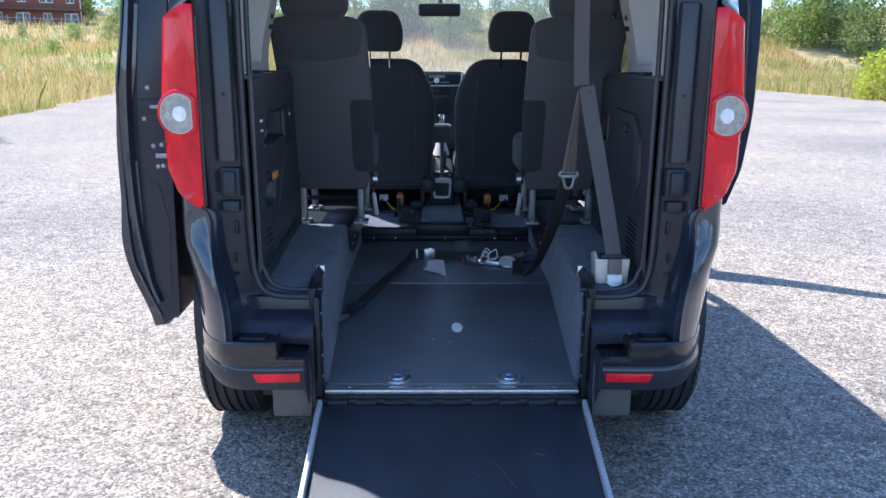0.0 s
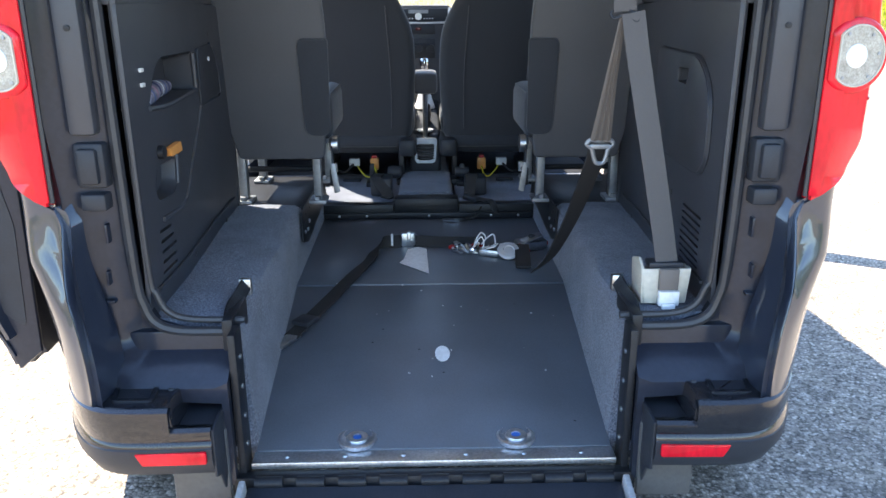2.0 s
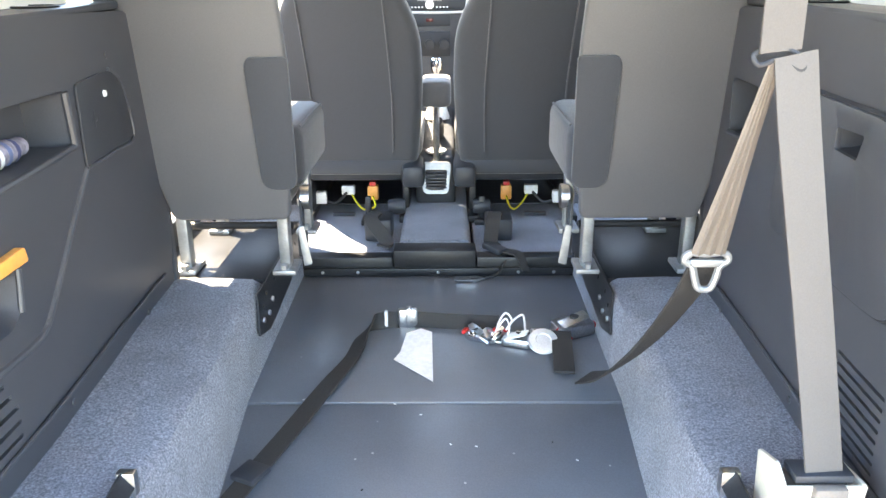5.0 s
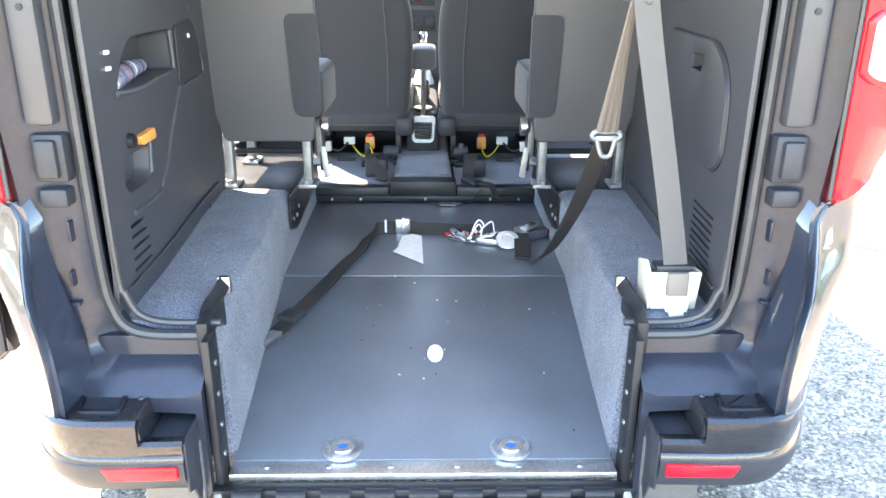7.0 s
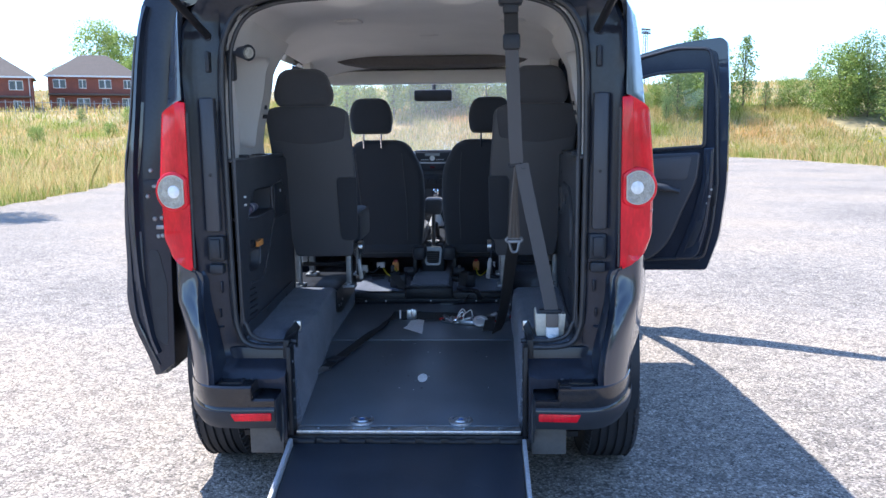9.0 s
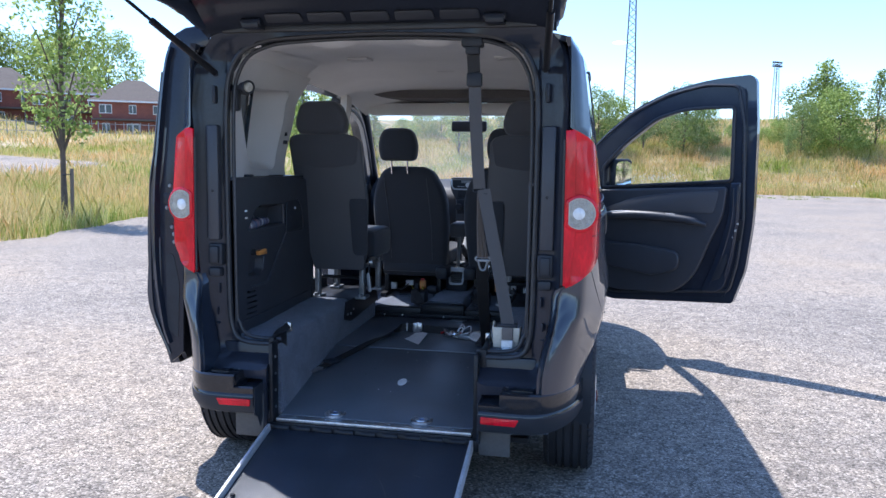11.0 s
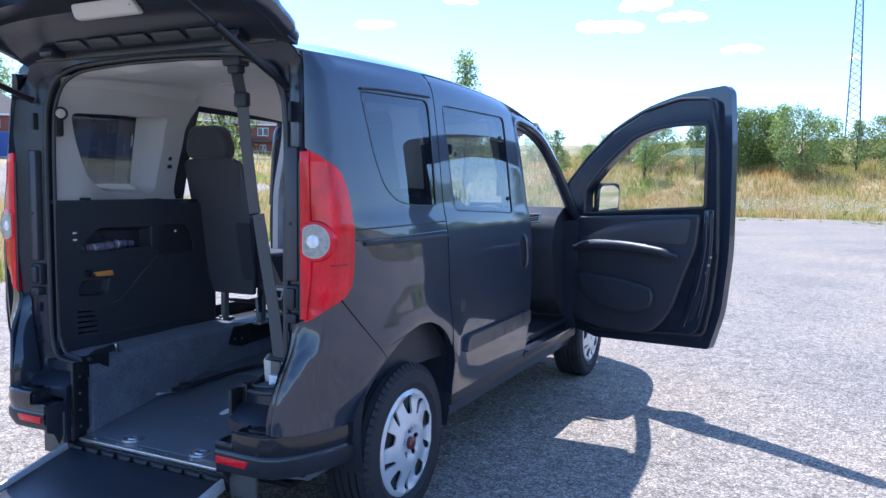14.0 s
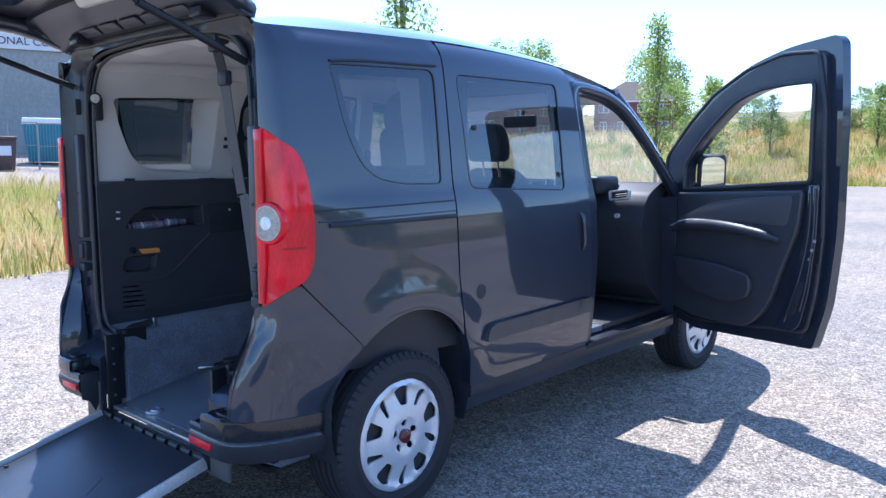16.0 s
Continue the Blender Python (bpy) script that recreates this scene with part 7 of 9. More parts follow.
LEAF = leafy_material("green_leaves", [(0.0, (0.16, 0.23, 0.06)), (0.5, (0.30, 0.39, 0.11)), (1.0, (0.50, 0.56, 0.20))], 0.6)
LEAF_DARK = leafy_material("dark_leaves", [(0.0, (0.12, 0.17, 0.06)), (0.6, (0.23, 0.30, 0.10)), (1.0, (0.37, 0.43, 0.16))], 0.6)
LEAF_PALE = leafy_material("pale_willow_leaves", [(0.0, (0.160, 0.224, 0.080)), (0.6, (0.272, 0.352, 0.128)), (1.0, (0.400, 0.464, 0.208))])
STRAW = leafy_material("dry_grass_blades", [(0.0, (0.28, 0.27, 0.085)), (0.15, (0.45, 0.40, 0.16)), (0.35, (0.66, 0.48, 0.24)), (1.0, (0.85, 0.67, 0.40))], patches=True)
GREEN_GRASS = leafy_material("green_grass_blades", [(0.0, (0.20, 0.27, 0.06)), (0.5, (0.39, 0.42, 0.13)), (1.0, (0.70, 0.58, 0.32))], patches=True)
LEAF_YELLOW = leafy_material("yellow_green_leaves", [(0.0, (0.30, 0.36, 0.05)), (0.5, (0.50, 0.54, 0.08)), (1.0, (0.68, 0.66, 0.12))], 0.6)
YELLOW_FLOWER = leafy_material("yellow_flowers", [(0.0, (0.45, 0.40, 0.03)), (1.0, (0.60, 0.52, 0.05))])
PALE_FLOWER = leafy_material("pale_flower_heads", [(0.0, (0.6, 0.58, 0.5)), (1.0, (0.8, 0.78, 0.74))])
BARK = material("grey_brown_bark", (0.13, 0.10, 0.075), rough=0.9, vary=0.3, scale=12, bump=0.5, bump_scale=60)
STAKE = material("weathered_stake_wood", (0.19, 0.15, 0.11), rough=0.9, vary=0.2, scale=10, stretch=(1, 1, 0.1))


def quads(name, centres, u, v, mat, parent=None):
    """Many small leaves: each a pointed quad with half-axes u and v."""
    n = len(centres)
    verts = np.empty((n, 4, 3))
    verts[:, 0], verts[:, 1], verts[:, 2], verts[:, 3] = centres - u, centres - v * 0.55, centres + u, centres + v * 0.55
    me = bpy.data.meshes.new(name)
    me.from_pydata(verts.reshape(-1, 3).tolist(), [], np.arange(n * 4).reshape(-1, 4).tolist())
    me.materials.append(mat)
    ob = new(name, me)
    ob.parent = parent
    return ob


def leaf_axes(n, size):
    a = rng.normal(size=(n, 3))
    a /= np.linalg.norm(a, axis=1)[:, None]
    b = np.cross(a, rng.normal(size=(n, 3)))
    b /= np.linalg.norm(b, axis=1)[:, None]
    s = (size * rng.uniform(0.6, 1.3, n))[:, None]
    return a * s, b * s


def bush(name, label, height, width, leaf, mat, clumps, per, at, shape="round", group=""):
    """A shrub or tree: stem, limbs that carry clumps of leaves."""
    tree = thing(name, label, "tree" if shape != "round" else "bush", at, group)
    lean = rng.normal(0, 0.02 * height, 2)
    top = height * (0.95 if shape == "column" else 0.8)
    stem = [(lean[0] * k * k, lean[1] * k * k, top * k) for k in (0, 0.25, 0.5, 0.75, 1.0)]
    r = (0.0085 if shape == "column" else 0.012) * height if shape != "round" else 0.008 * height
    parts_made = [tube([(x, y, z - 0.1 if i == 0 else z) for i, (x, y, z) in enumerate(stem)], [r * 1.3, r, r * 0.8, r * 0.5, r * 0.2], 7, steps=3)]
    cs, rad = [], []
    low = {"round": 0.05, "column": 0.28, "tall": 0.22}[shape]
    for k in range(clumps):
        f = low + (1 - low) * (k + rng.uniform(0, 1)) / clumps
        prof = {"round": math.sqrt(max(0, 1 - ((f - 0.42) / 0.62) ** 2)), "column": math.sin(math.pi * min(1, (f - low) / (1 - low) * 0.82 + 0.18)) ** 0.7, "tall": math.sin(math.pi * min(1, (f - low) / (1 - low) * 0.8 + 0.2))}[shape]
        a = k * 2.4 + rng.uniform(-0.5, 0.5)
        d = width / 2 * prof * rng.uniform(0.35, 1.0)
        c = np.array([math.cos(a) * d + lean[0] * f * f, math.sin(a) * d + lean[1] * f * f, height * f])
        cs.append(c)
        rad.append(width * rng.uniform(0.10, 0.2) + 0.04 * height * rng.uniform(0.4, 1))
        if k % 2 == 0:
            b = max(0.24 if shape == "column" else 0.05, f - 0.22) * min(1, top / height / max(f, 0.3))
            p0 = Vector((lean[0] * b * b, lean[1] * b * b, height * b * 0.9))
            parts_made.append(tube([p0, p0.lerp(Vector(c), 0.55) + Vector((0, 0, 0.03 * height)), Vector(c)], [r * 0.45, r * 0.3, r * 0.12], 5, steps=3))
    part("trunk", join(*parts_made), BARK, tree)
    pts = []
    for c, q in zip(cs, rad):
        g = rng.normal(size=(per, 3))
        g /= np.linalg.norm(g, axis=1)[:, None]
        pts.append(c + g * (q * rng.uniform(0.25, 1.15, per) ** 0.7)[:, None] * np.array([1, 1, 0.85]))
    pts = np.concatenate(pts)
    u, v = leaf_axes(len(pts), leaf)
    quads("crown", pts, u, v, mat, tree)
    return tree


def spot(az, d, ox=1.5, oy=-2.5):
    x, y = ox + d * math.sin(radians(az)), oy + d * math.cos(radians(az))
    return (x, y, rise(x, y) - 0.05)


KINDS = [bush("bush", "dense green shrub on the rough grass", 4.6, 4.2, 0.085, LEAF, 46, 150, spot(23.5, 60), group="shrubs on the waste ground"),
         bush("bush", "pale green willow shrub on the rough grass", 5.4, 3.4, 0.075, LEAF_PALE, 42, 150, spot(25.2, 60), group="shrubs on the waste ground"),
         bush("bush", "dark green shrub on the rough grass", 4.4, 4.4, 0.09, LEAF_DARK, 46, 150, spot(27.8, 58), group="shrubs on the waste ground"),
         bush("sapling", "slender pale green sapling in long grass", 5.2, 1.8, 0.09, LEAF_PALE, 30, 60, spot(17.6, 62), "tall", "saplings on the waste ground"),
         bush("sapling", "slender green sapling in long grass", 6.0, 2.4, 0.10, LEAF, 34, 60, spot(-20.6, 50), "tall", "saplings on the waste ground")]
MORE = [(0, 20.5, 62, 0.6), (1, 22.0, 63, 0.65), (2, 29.5, 56, 0.8), (1, 31.5, 55, 0.9), (0, 33.5, 54, 0.8), (3, 19.0, 60, 0.5), (1, 26.3, 62, 0.85), (0, 24.4, 62, 0.95),
        (0, 15.5, 58, 1.1), (2, 14.3, 62, 1.25), (4, 14.6, 62, 1.2), (1, 13.2, 57, 0.75), (0, 11.8, 60, 0.45), (3, 12.4, 55, 0.4),
        (1, 5.6, 56, 1.0), (0, 6.8, 58, 0.75), (2, 4.4, 62, 0.9), (0, 8.8, 66, 0.3), (0, 10.9, 62, 0.3), (3, 2.8, 56, 0.8),
        (0, 0.8, 60, 0.9), (1, -0.4, 55, 1.0), (4, -1.6, 57, 0.9), (0, -2.6, 60, 1.05), (2, -3.6, 60, 1.1), (1, -4.8, 58, 0.95), (0, -5.9, 58, 1.0), (3, -7.2, 56, 0.95),
        (0, -8.7, 66, 0.4), (0, -10.0, 59, 0.9), (4, -10.6, 55, 0.8), (1, -11.8, 63, 0.7), (0, -13.2, 62, 0.65), (0, -14.6, 64, 0.45), (1, -16.4, 60, 0.3), (0, -18.3, 66, 0.8), (3, -16.9, 55, 0.9),
        (2, -22.0, 75, 0.9), (0, -25.0, 78, 0.4), (1, -28, 80, 0.3), (0, -31, 60, 0.3), (0, -26.6, 62, 0.3)]
for k, az, d, s in MORE:
    x, y, z = spot(az, d)
    c = copy_thing(KINDS[k], pose(x, y, z, 0, 0, az * 37 % 360))
    c.scale = (s * 0.92, s * 0.92, s * 0.82)


for k, (x, y, s) in enumerate(((22, -9, 0.95), (24, -4, 1.1), (21.5, 1, 0.8), (25, 4, 1.15), (23, 9, 0.9), (27, 13, 1.1), (22, 17, 0.75), (28, -14, 1.2), (30, 1, 1.3), (24, -19, 1.0), (31, 20, 1.2), (20.5, 12, 0.6))):
    c = copy_thing(KINDS[(0, 2, 1, 0, 4)[k % 5]], pose(x, y, rise(x, y) - 0.05, 0, 0, k * 71 % 360))
    c.scale = (s, s, s * 0.85)


def street_tree(at, height, group="young street trees"):
    t = bush("young_tree", "young staked tree with a clear stem and airy green crown", height, 1.5, 0.058, LEAF, 40, 95, at, "column", group)
    part("stake", box(0.16, 0.22, -0.03, 0.03, -0.1, 1.15, 0.006, m=Matrix.Rotation(0.02, 4, "Y")), STAKE, t, "weathered wooden stake")
    part("tree_tie", tube([(0.0, -0.05, 1.0), (0.12, -0.06, 1.02), (0.2, -0.03, 1.02), (0.2, 0.04, 1.02), (0.1, 0.06, 1.02), (0.0, 0.05, 1.0)], 0.012, 6, closed=True), RUBBER, t)
    return t


street_tree((-10.3, 11.9, rise(-10.3, 11.9)), 6.6)
street_tree((-9.4, 23.6, rise(-9.4, 23.6)), 6.1)
for az, d, s in ((-44, 150, 2.7), (-41.5, 155, 2.9), (-39, 150, 2.5), (-36.8, 158, 2.9), (-34.5, 150, 2.8), (-28.6, 165, 1.6), (-26.2, 128, 3.3), (-24.9, 135, 3.1), (-47, 160, 2.6), (-50, 165, 2.6), (-53, 160, 2.7), (-22, 170, 2.2), (-24.0, 96, 1.7), (-56, 120, 2.0)):
    x, y, z = spot(az, d * (1.1 if az < -30 else 1.35))
    s *= 1.2 if az < -30 else 0.92
    c = copy_thing(KINDS[2 if int(d) % 2 else 0], pose(x, y, z, 0, 0, az * 53 % 360))
    c.scale = (s * 0.9, s * 0.9, s * 0.95)
    tagged(c, "large leafy tree behind the houses", "tree", "trees behind the houses")


def inside_many(x, y, poly):
    c = np.zeros(len(x), bool)
    a = np.array(poly)
    for p, q in zip(a, np.roll(a, 1, 0)):
        if p[1] == q[1]:
            continue
        hit = ((p[1] > y) != (q[1] > y)) & (x < (q[0] - p[0]) * (y - p[1]) / (q[1] - p[1]) + p[0])
        c ^= hit
    return c


def rise_many(x, y):
    e = np.sqrt(np.maximum(0, y - 42) ** 2 + np.maximum(0, -x - 11) ** 2 * 0.8 + np.maximum(0, x - 17) ** 2)
    n = np.array([noise.noise((a * 0.06, b * 0.06, 0)) for a, b in zip(x, y)])
    f = np.maximum(0, y - 42)
    k = np.clip((f - 1) / 13, 0, 1)
    a, b = np.clip((-16 - x) / 12, 0, 1), np.clip((x + 74) / 12, 0, 1)
    dip = 1 - 0.95 * a * a * (3 - 2 * a) * b * b * (3 - 2 * b)
    return 2.0 * dip * k * k * (3 - 2 * k) + 0.03 * np.minimum(f, 60) + 0.057 * e * np.minimum(1.0, 0.35 + e / 40) + 0.25 * n * np.minimum(1, e / 10)


def blades(name, label, n, area, height, width, mat, keep=None, lean=0.25):
    """Standing grass: n thin blades over area(n) -> x, y."""
    x, y = area(n)
    ok = keep(x, y)
    x, y = x[ok], y[ok]
    n = len(x)
    z = rise_many(x, y) - 0.06
    tuft = np.array([0.55 + 0.75 * (noise.noise((a * 0.7, b * 0.7, 5)) + 0.5) for a, b in zip(x, y)])
    h = height * rng.uniform(0.45, 1.1, n) * np.clip(tuft, 0.35, 1.35)
    a = rng.uniform(0, 2 * math.pi, n)
    dx, dy = np.cos(a) * width / 2, np.sin(a) * width / 2
    lx, ly = rng.normal(0, lean, n) * h, rng.normal(0, lean, n) * h
    v = np.empty((n, 5, 3))
    v[:, 0] = np.stack([x - dx, y - dy, z], 1)
    v[:, 1] = np.stack([x + dx, y + dy, z], 1)
    v[:, 2] = np.stack([x + dx * 0.7 + lx * 0.4, y + dy * 0.7 + ly * 0.4, z + h * 0.6], 1)
    v[:, 3] = np.stack([x + lx, y + ly, z + h], 1)
    v[:, 4] = np.stack([x - dx * 0.7 + lx * 0.4, y - dy * 0.7 + ly * 0.4, z + h * 0.6], 1)
    me = bpy.data.meshes.new(name)
    me.from_pydata(v.reshape(-1, 3).tolist(), [], np.arange(n * 5).reshape(-1, 5).tolist())
    me.materials.append(mat)
    return tagged(new(name, me), label, "grass", kind="stuff")


def rect(x0, x1, y0, y1):
    return lambda n: (rng.uniform(x0, x1, n), rng.uniform(y0, y1, n))


def off_lot(x, y):
    return ~inside_many(x, y, EDGE)


def verge(x, y):
    return off_lot(x, y) & ~inside_many(x, y, LANE)


def patchy(x, y):
    return verge(x, y) & (np.array([noise.noise((a * 0.25, b * 0.25, 1)) for a, b in zip(x, y)]) > -0.15)


def hem(x, y):
    return verge(x, y) & inside_many(x + 1.6, y, EDGE)


blades("verge_grass", "tall dry straw-coloured grass on the verge", 76000, rect(-24, -6.4, -4, 30), 0.66, 0.012, STRAW, verge)
blades("verge_weeds", "green weeds at the foot of the verge", 20000, rect(-10.6, -6.4, -4, 24), 0.34, 0.018, GREEN_GRASS, hem)
blades("meadow_grass", "long dry grass and weeds beyond the car park", 56000, rect(-16, 24, 39, 60), 0.6, 0.032, STRAW, off_lot)
blades("meadow_weeds", "green weeds among the dry grass", 22000, rect(-18, 26, 39, 66), 0.5, 0.045, GREEN_GRASS, patchy)
blades("field_edge_grass", "dry grass along the edge of the car park", 16000, rect(14.5, 30, 12, 42), 0.7, 0.024, STRAW, off_lot)
blades("field_edge_weeds", "green weeds along the edge of the car park", 8000, rect(14.5, 26, 14, 42), 0.55, 0.03, GREEN_GRASS, off_lot)
blades("field_grass", "dry grass in the field before the houses", 30000, rect(-45, -11, 20, 62), 0.7, 0.04, STRAW, verge)
blades("field_weeds", "green weeds in the field before the houses", 14000, rect(-45, -11, 20, 70), 0.7, 0.05, GREEN_GRASS, patchy)
blades("far_grass", "distant dry grass", 36000, rect(-80, 60, 56, 130), 0.8, 0.09, STRAW, off_lot)


def tufts(n):
    """Clusters along the broken edge of the tarmac."""
    c = rng.uniform((-4, 33.5), (13, 39.5), (46, 2))
    k = rng.integers(0, 46, n)
    return c[k, 0] + rng.normal(0, 0.12, n), c[k, 1] + rng.normal(0, 0.12, n)


blades("tarmac_tufts", "small weeds growing through the tarmac", 2600, tufts, 0.16, 0.02, GREEN_GRASS, lambda x, y: x > -50)


def flowers(name, label, n, x0, x1, y0, y1, z0, z1, size, mat):
    x, y = rng.uniform(x0, x1, n), rng.uniform(y0, y1, n)
    ok = off_lot(x, y)
    x, y = x[ok], y[ok]
    z = rise_many(x, y) + rng.uniform(z0, z1, len(x))
    u, v = leaf_axes(len(x), size)
    tagged(quads(name, np.stack([x, y, z], 1), u, v, mat), label, "flowers", kind="stuff")


flowers("white_flower_heads", "white wild flower heads among the grass", 900, -2, 6, 41, 45, 0.4, 0.9, 0.045, PALE_FLOWER)
flowers("yellow_flower_heads", "yellow wild flower heads among the grass", 700, -16, 20, 39, 50, 0.2, 0.7, 0.05, YELLOW_FLOWER)
flowers("yellow_verge_flowers", "small yellow flowers on the verge", 160, -11, -7, 0, 16, 0.3, 0.7, 0.022, YELLOW_FLOWER)
rag = bush("ragwort", "bright yellow-green flowering weed beside the tarmac", 1.6, 2.2, 0.06, LEAF_YELLOW, 30, 80, spot(27.3, 31.5), group="")
fl = rng.normal(size=(220, 3)) * np.array([0.65, 0.65, 0.38]) + np.array([0, 0, 1.05])
u, v = leaf_axes(220, 0.06)
tagged(quads("flower_heads", fl, u, v, YELLOW_FLOWER, rag), kind="stuff")

# ---- buildings ----
BRICK = material("red_brickwork", (0.24, 0.085, 0.06), rough=0.9, vary=0.15, scale=1.2, fine=0.3, fine_scale=9)
ROOF_TILE = material("brown_roof_tiles", (0.115, 0.090, 0.073), rough=0.85, vary=0.12, scale=0.8, fine=0.25, fine_scale=7, stretch=(1, 1, 4))
UPVC = material("white_window_frames", (0.75, 0.75, 0.74), rough=0.5, vary=0.05)
DARK_GLASS = material("dark_window_glass", (0.03, 0.035, 0.045), rough=0.08, vary=0.1)
SHEETING = material("grey_profiled_sheeting", (0.30, 0.31, 0.30), rough=0.6, metal=0.2, vary=0.1, scale=0.5, fine=0.15, fine_scale=4)
SIGN_WHITE = material("pale_grey_sign_board", (0.62, 0.64, 0.67), rough=0.5, vary=0.05, scale=0.6)
TEAL = material("teal_painted_steel", (0.02, 0.16, 0.21), rough=0.5, vary=0.15, scale=1.5)
BROWN = material("brown_wheelie_bin_plastic", (0.07, 0.035, 0.03), rough=0.5, vary=0.1)
MAST_STEEL = material("dull_weathered_mast_steel", (0.10, 0.10, 0.105), rough=0.7, metal=0.2, vary=0.15, scale=3)
GALV = material("galvanised_steel", (0.30, 0.31, 0.32), rough=0.5, metal=0.6, vary=0.15, scale=3)
NAVY = material("navy_lettering", (0.03, 0.035, 0.08), rough=0.6)
CLOUD = material("white_cloud", (0.9, 0.9, 0.9), rough=1.0, vary=0.0)
# added glow replaces daylight inside the clouds and lifts their dark undersides
CLOUD.node_tree.nodes["Principled BSDF"].inputs["Emission Color"].default_value = (0.95, 0.97, 1.0, 1)
CLOUD.node_tree.nodes["Principled BSDF"].inputs["Emission Strength"].default_value = 0.5


def house(x, y, w, d, turn, eaves=5.0, ridge=3.0, group="brick houses"):
    z = rise(x, y) - (2.3 if x < -70 else 1.3)
    h = thing("house", "two-storey red-brick house with a brown hipped tile roof", "house", (x, y, z), group, rz=turn)
    part("wall", box(-w / 2, w / 2, -d / 2, d / 2, 0, eaves, 0), BRICK, h, smooth=False)
    bm = bmesh.new()
    o = 0.4
    b = [bm.verts.new(p) for p in ((-w / 2 - o, -d / 2 - o, eaves), (w / 2 + o, -d / 2 - o, eaves), (w / 2 + o, d / 2 + o, eaves), (-w / 2 - o, d / 2 + o, eaves))]
    r = [bm.verts.new((-w / 2 + d / 2.15, 0, eaves + ridge)), bm.verts.new((w / 2 - d / 2.15, 0, eaves + ridge))]
    for f in ([b[0], b[1], r[1], r[0]], [b[1], b[2], r[1]], [b[2], b[3], r[0], r[1]], [b[3], b[0], r[0]], b[::-1]):
        bm.faces.new(f)
    part("roof", bm, ROOF_TILE, h, smooth=False)
    part("fascia", box(-w / 2 - 0.42, w / 2 + 0.42, -d / 2 - 0.45, -d / 2 - 0.38, eaves - 0.18, eaves + 0.02, 0), UPVC, h)
    n = max(2, int(w / 2.6))
    for k in range(n):
        cx = -w / 2 + (k + 0.5) * w / n
        for zz, hh in ((3.4, 1.15), (0.9, 1.3)):
            ww = 1.5 if (k + int(zz)) % 2 else 0.9
            f = part("window", box(cx - ww / 2, cx + ww / 2, -d / 2 - 0.06, -d / 2 + 0.02, zz, zz + hh, 0.02), UPVC, h)
            for q in (-0.25, 0.25):
                part("pane", box(cx + q * ww - ww * 0.2, cx + q * ww + ww * 0.2, -d / 2 - 0.075, -d / 2 - 0.05, zz + 0.1, zz + hh - 0.1, 0), DARK_GLASS, f)
    part("porch_roof", box(-w / 2, w / 2, -d / 2 - 0.9, -d / 2, 2.5, 2.75, 0.05), ROOF_TILE, h)
    part("downpipe", tube([(w / 2 - 0.2, -d / 2 - 0.1, 0), (w / 2 - 0.2, -d / 2 - 0.1, eaves)], 0.05, 6, smooth=False), UPVC, h)
    return h


for az, d, w, turn in ((-33.0, 92, 8.5, 28), (-26.8, 96, 9.5, 24), (-37.0, 95, 8.5, 32), (-41.0, 96, 9, 36), (-45.4, 92, 13, 42), (-51.5, 92, 12, 48), (-56.5, 90, 10, 52), (-61.5, 88, 10, 58)):
    x, y, z = spot(az, d * 1.2)
    house(x, y, w * 1.12, 8, turn)
hx, hy, hz = spot(-26.6, 135, 2.9, -1.4)
house(hx, hy, 11, 8, 25, 4.2, 2.6)


def fence(x0, y0, x1, y1, height, label, step=0.6, name="palisade_fence"):
    z = rise((x0 + x1) / 2, (y0 + y1) / 2)
    f = thing(name, label, "fence", (x0, y0, z))
    ln = math.dist((x0, y0), (x1, y1))
    f.matrix_world = pose(x0, y0, z, 0, 0, math.degrees(math.atan2(y1 - y0, x1 - x0)))
    for zz in (0.3, height - 0.3):
        part("rail", box(0, ln, -0.02, 0.02, zz, zz + 0.06, 0), GALV, f)
    pale = box(-0.04, 0.04, -0.035, -0.02, 0, height, 0)
    first_pale = part("pale", pale, GALV, f)
    for k in range(1, int(ln / step)):
        o = new("pale", first_pale.data)
        o.parent, o.location = f, (k * step, 0, 0)
    return f


x0, y0, _ = spot(-44, 96)
x1, y1, _ = spot(-24, 100)
fence(x0, y0, x1, y1, 1.6, "grey metal fence before the houses", 0.9)


hx0, hy0, _ = spot(-62, 90)
hx1, hy1, _ = spot(-46.5, 92)


def hoarding(x0, y0, x1, y1, height):
    """Site hoarding of blue boards on posts, following the slope."""
    h = thing("hoarding", "blue painted site hoarding before the houses", "hoarding", (x0, y0, rise(x0, y0)))
    n = int(math.dist((x0, y0), (x1, y1)) / 2.4)
    turn = math.atan2(y1 - y0, x1 - x0)
    for k in range(n):
        x, y = x0 + (x1 - x0) * k / n, y0 + (y1 - y0) * k / n
        z = rise(x + 1.2 * math.cos(turn), y + 1.2 * math.sin(turn)) - rise(x0, y0)
        m = Matrix.Translation((x - x0, y - y0, z)) @ Matrix.Rotation(turn, 4, "Z")
        part("board", box(0, 2.38, -0.03, 0.0, -0.4, height, 0.01, 1, m), HOARDING, h)
    return h


HOARDING = material("blue_hoarding_paint", (0.03, 0.07, 0.26), rough=0.5, vary=0.15, scale=0.8)
hoarding(hx0, hy0, hx1, hy1, 2.3)


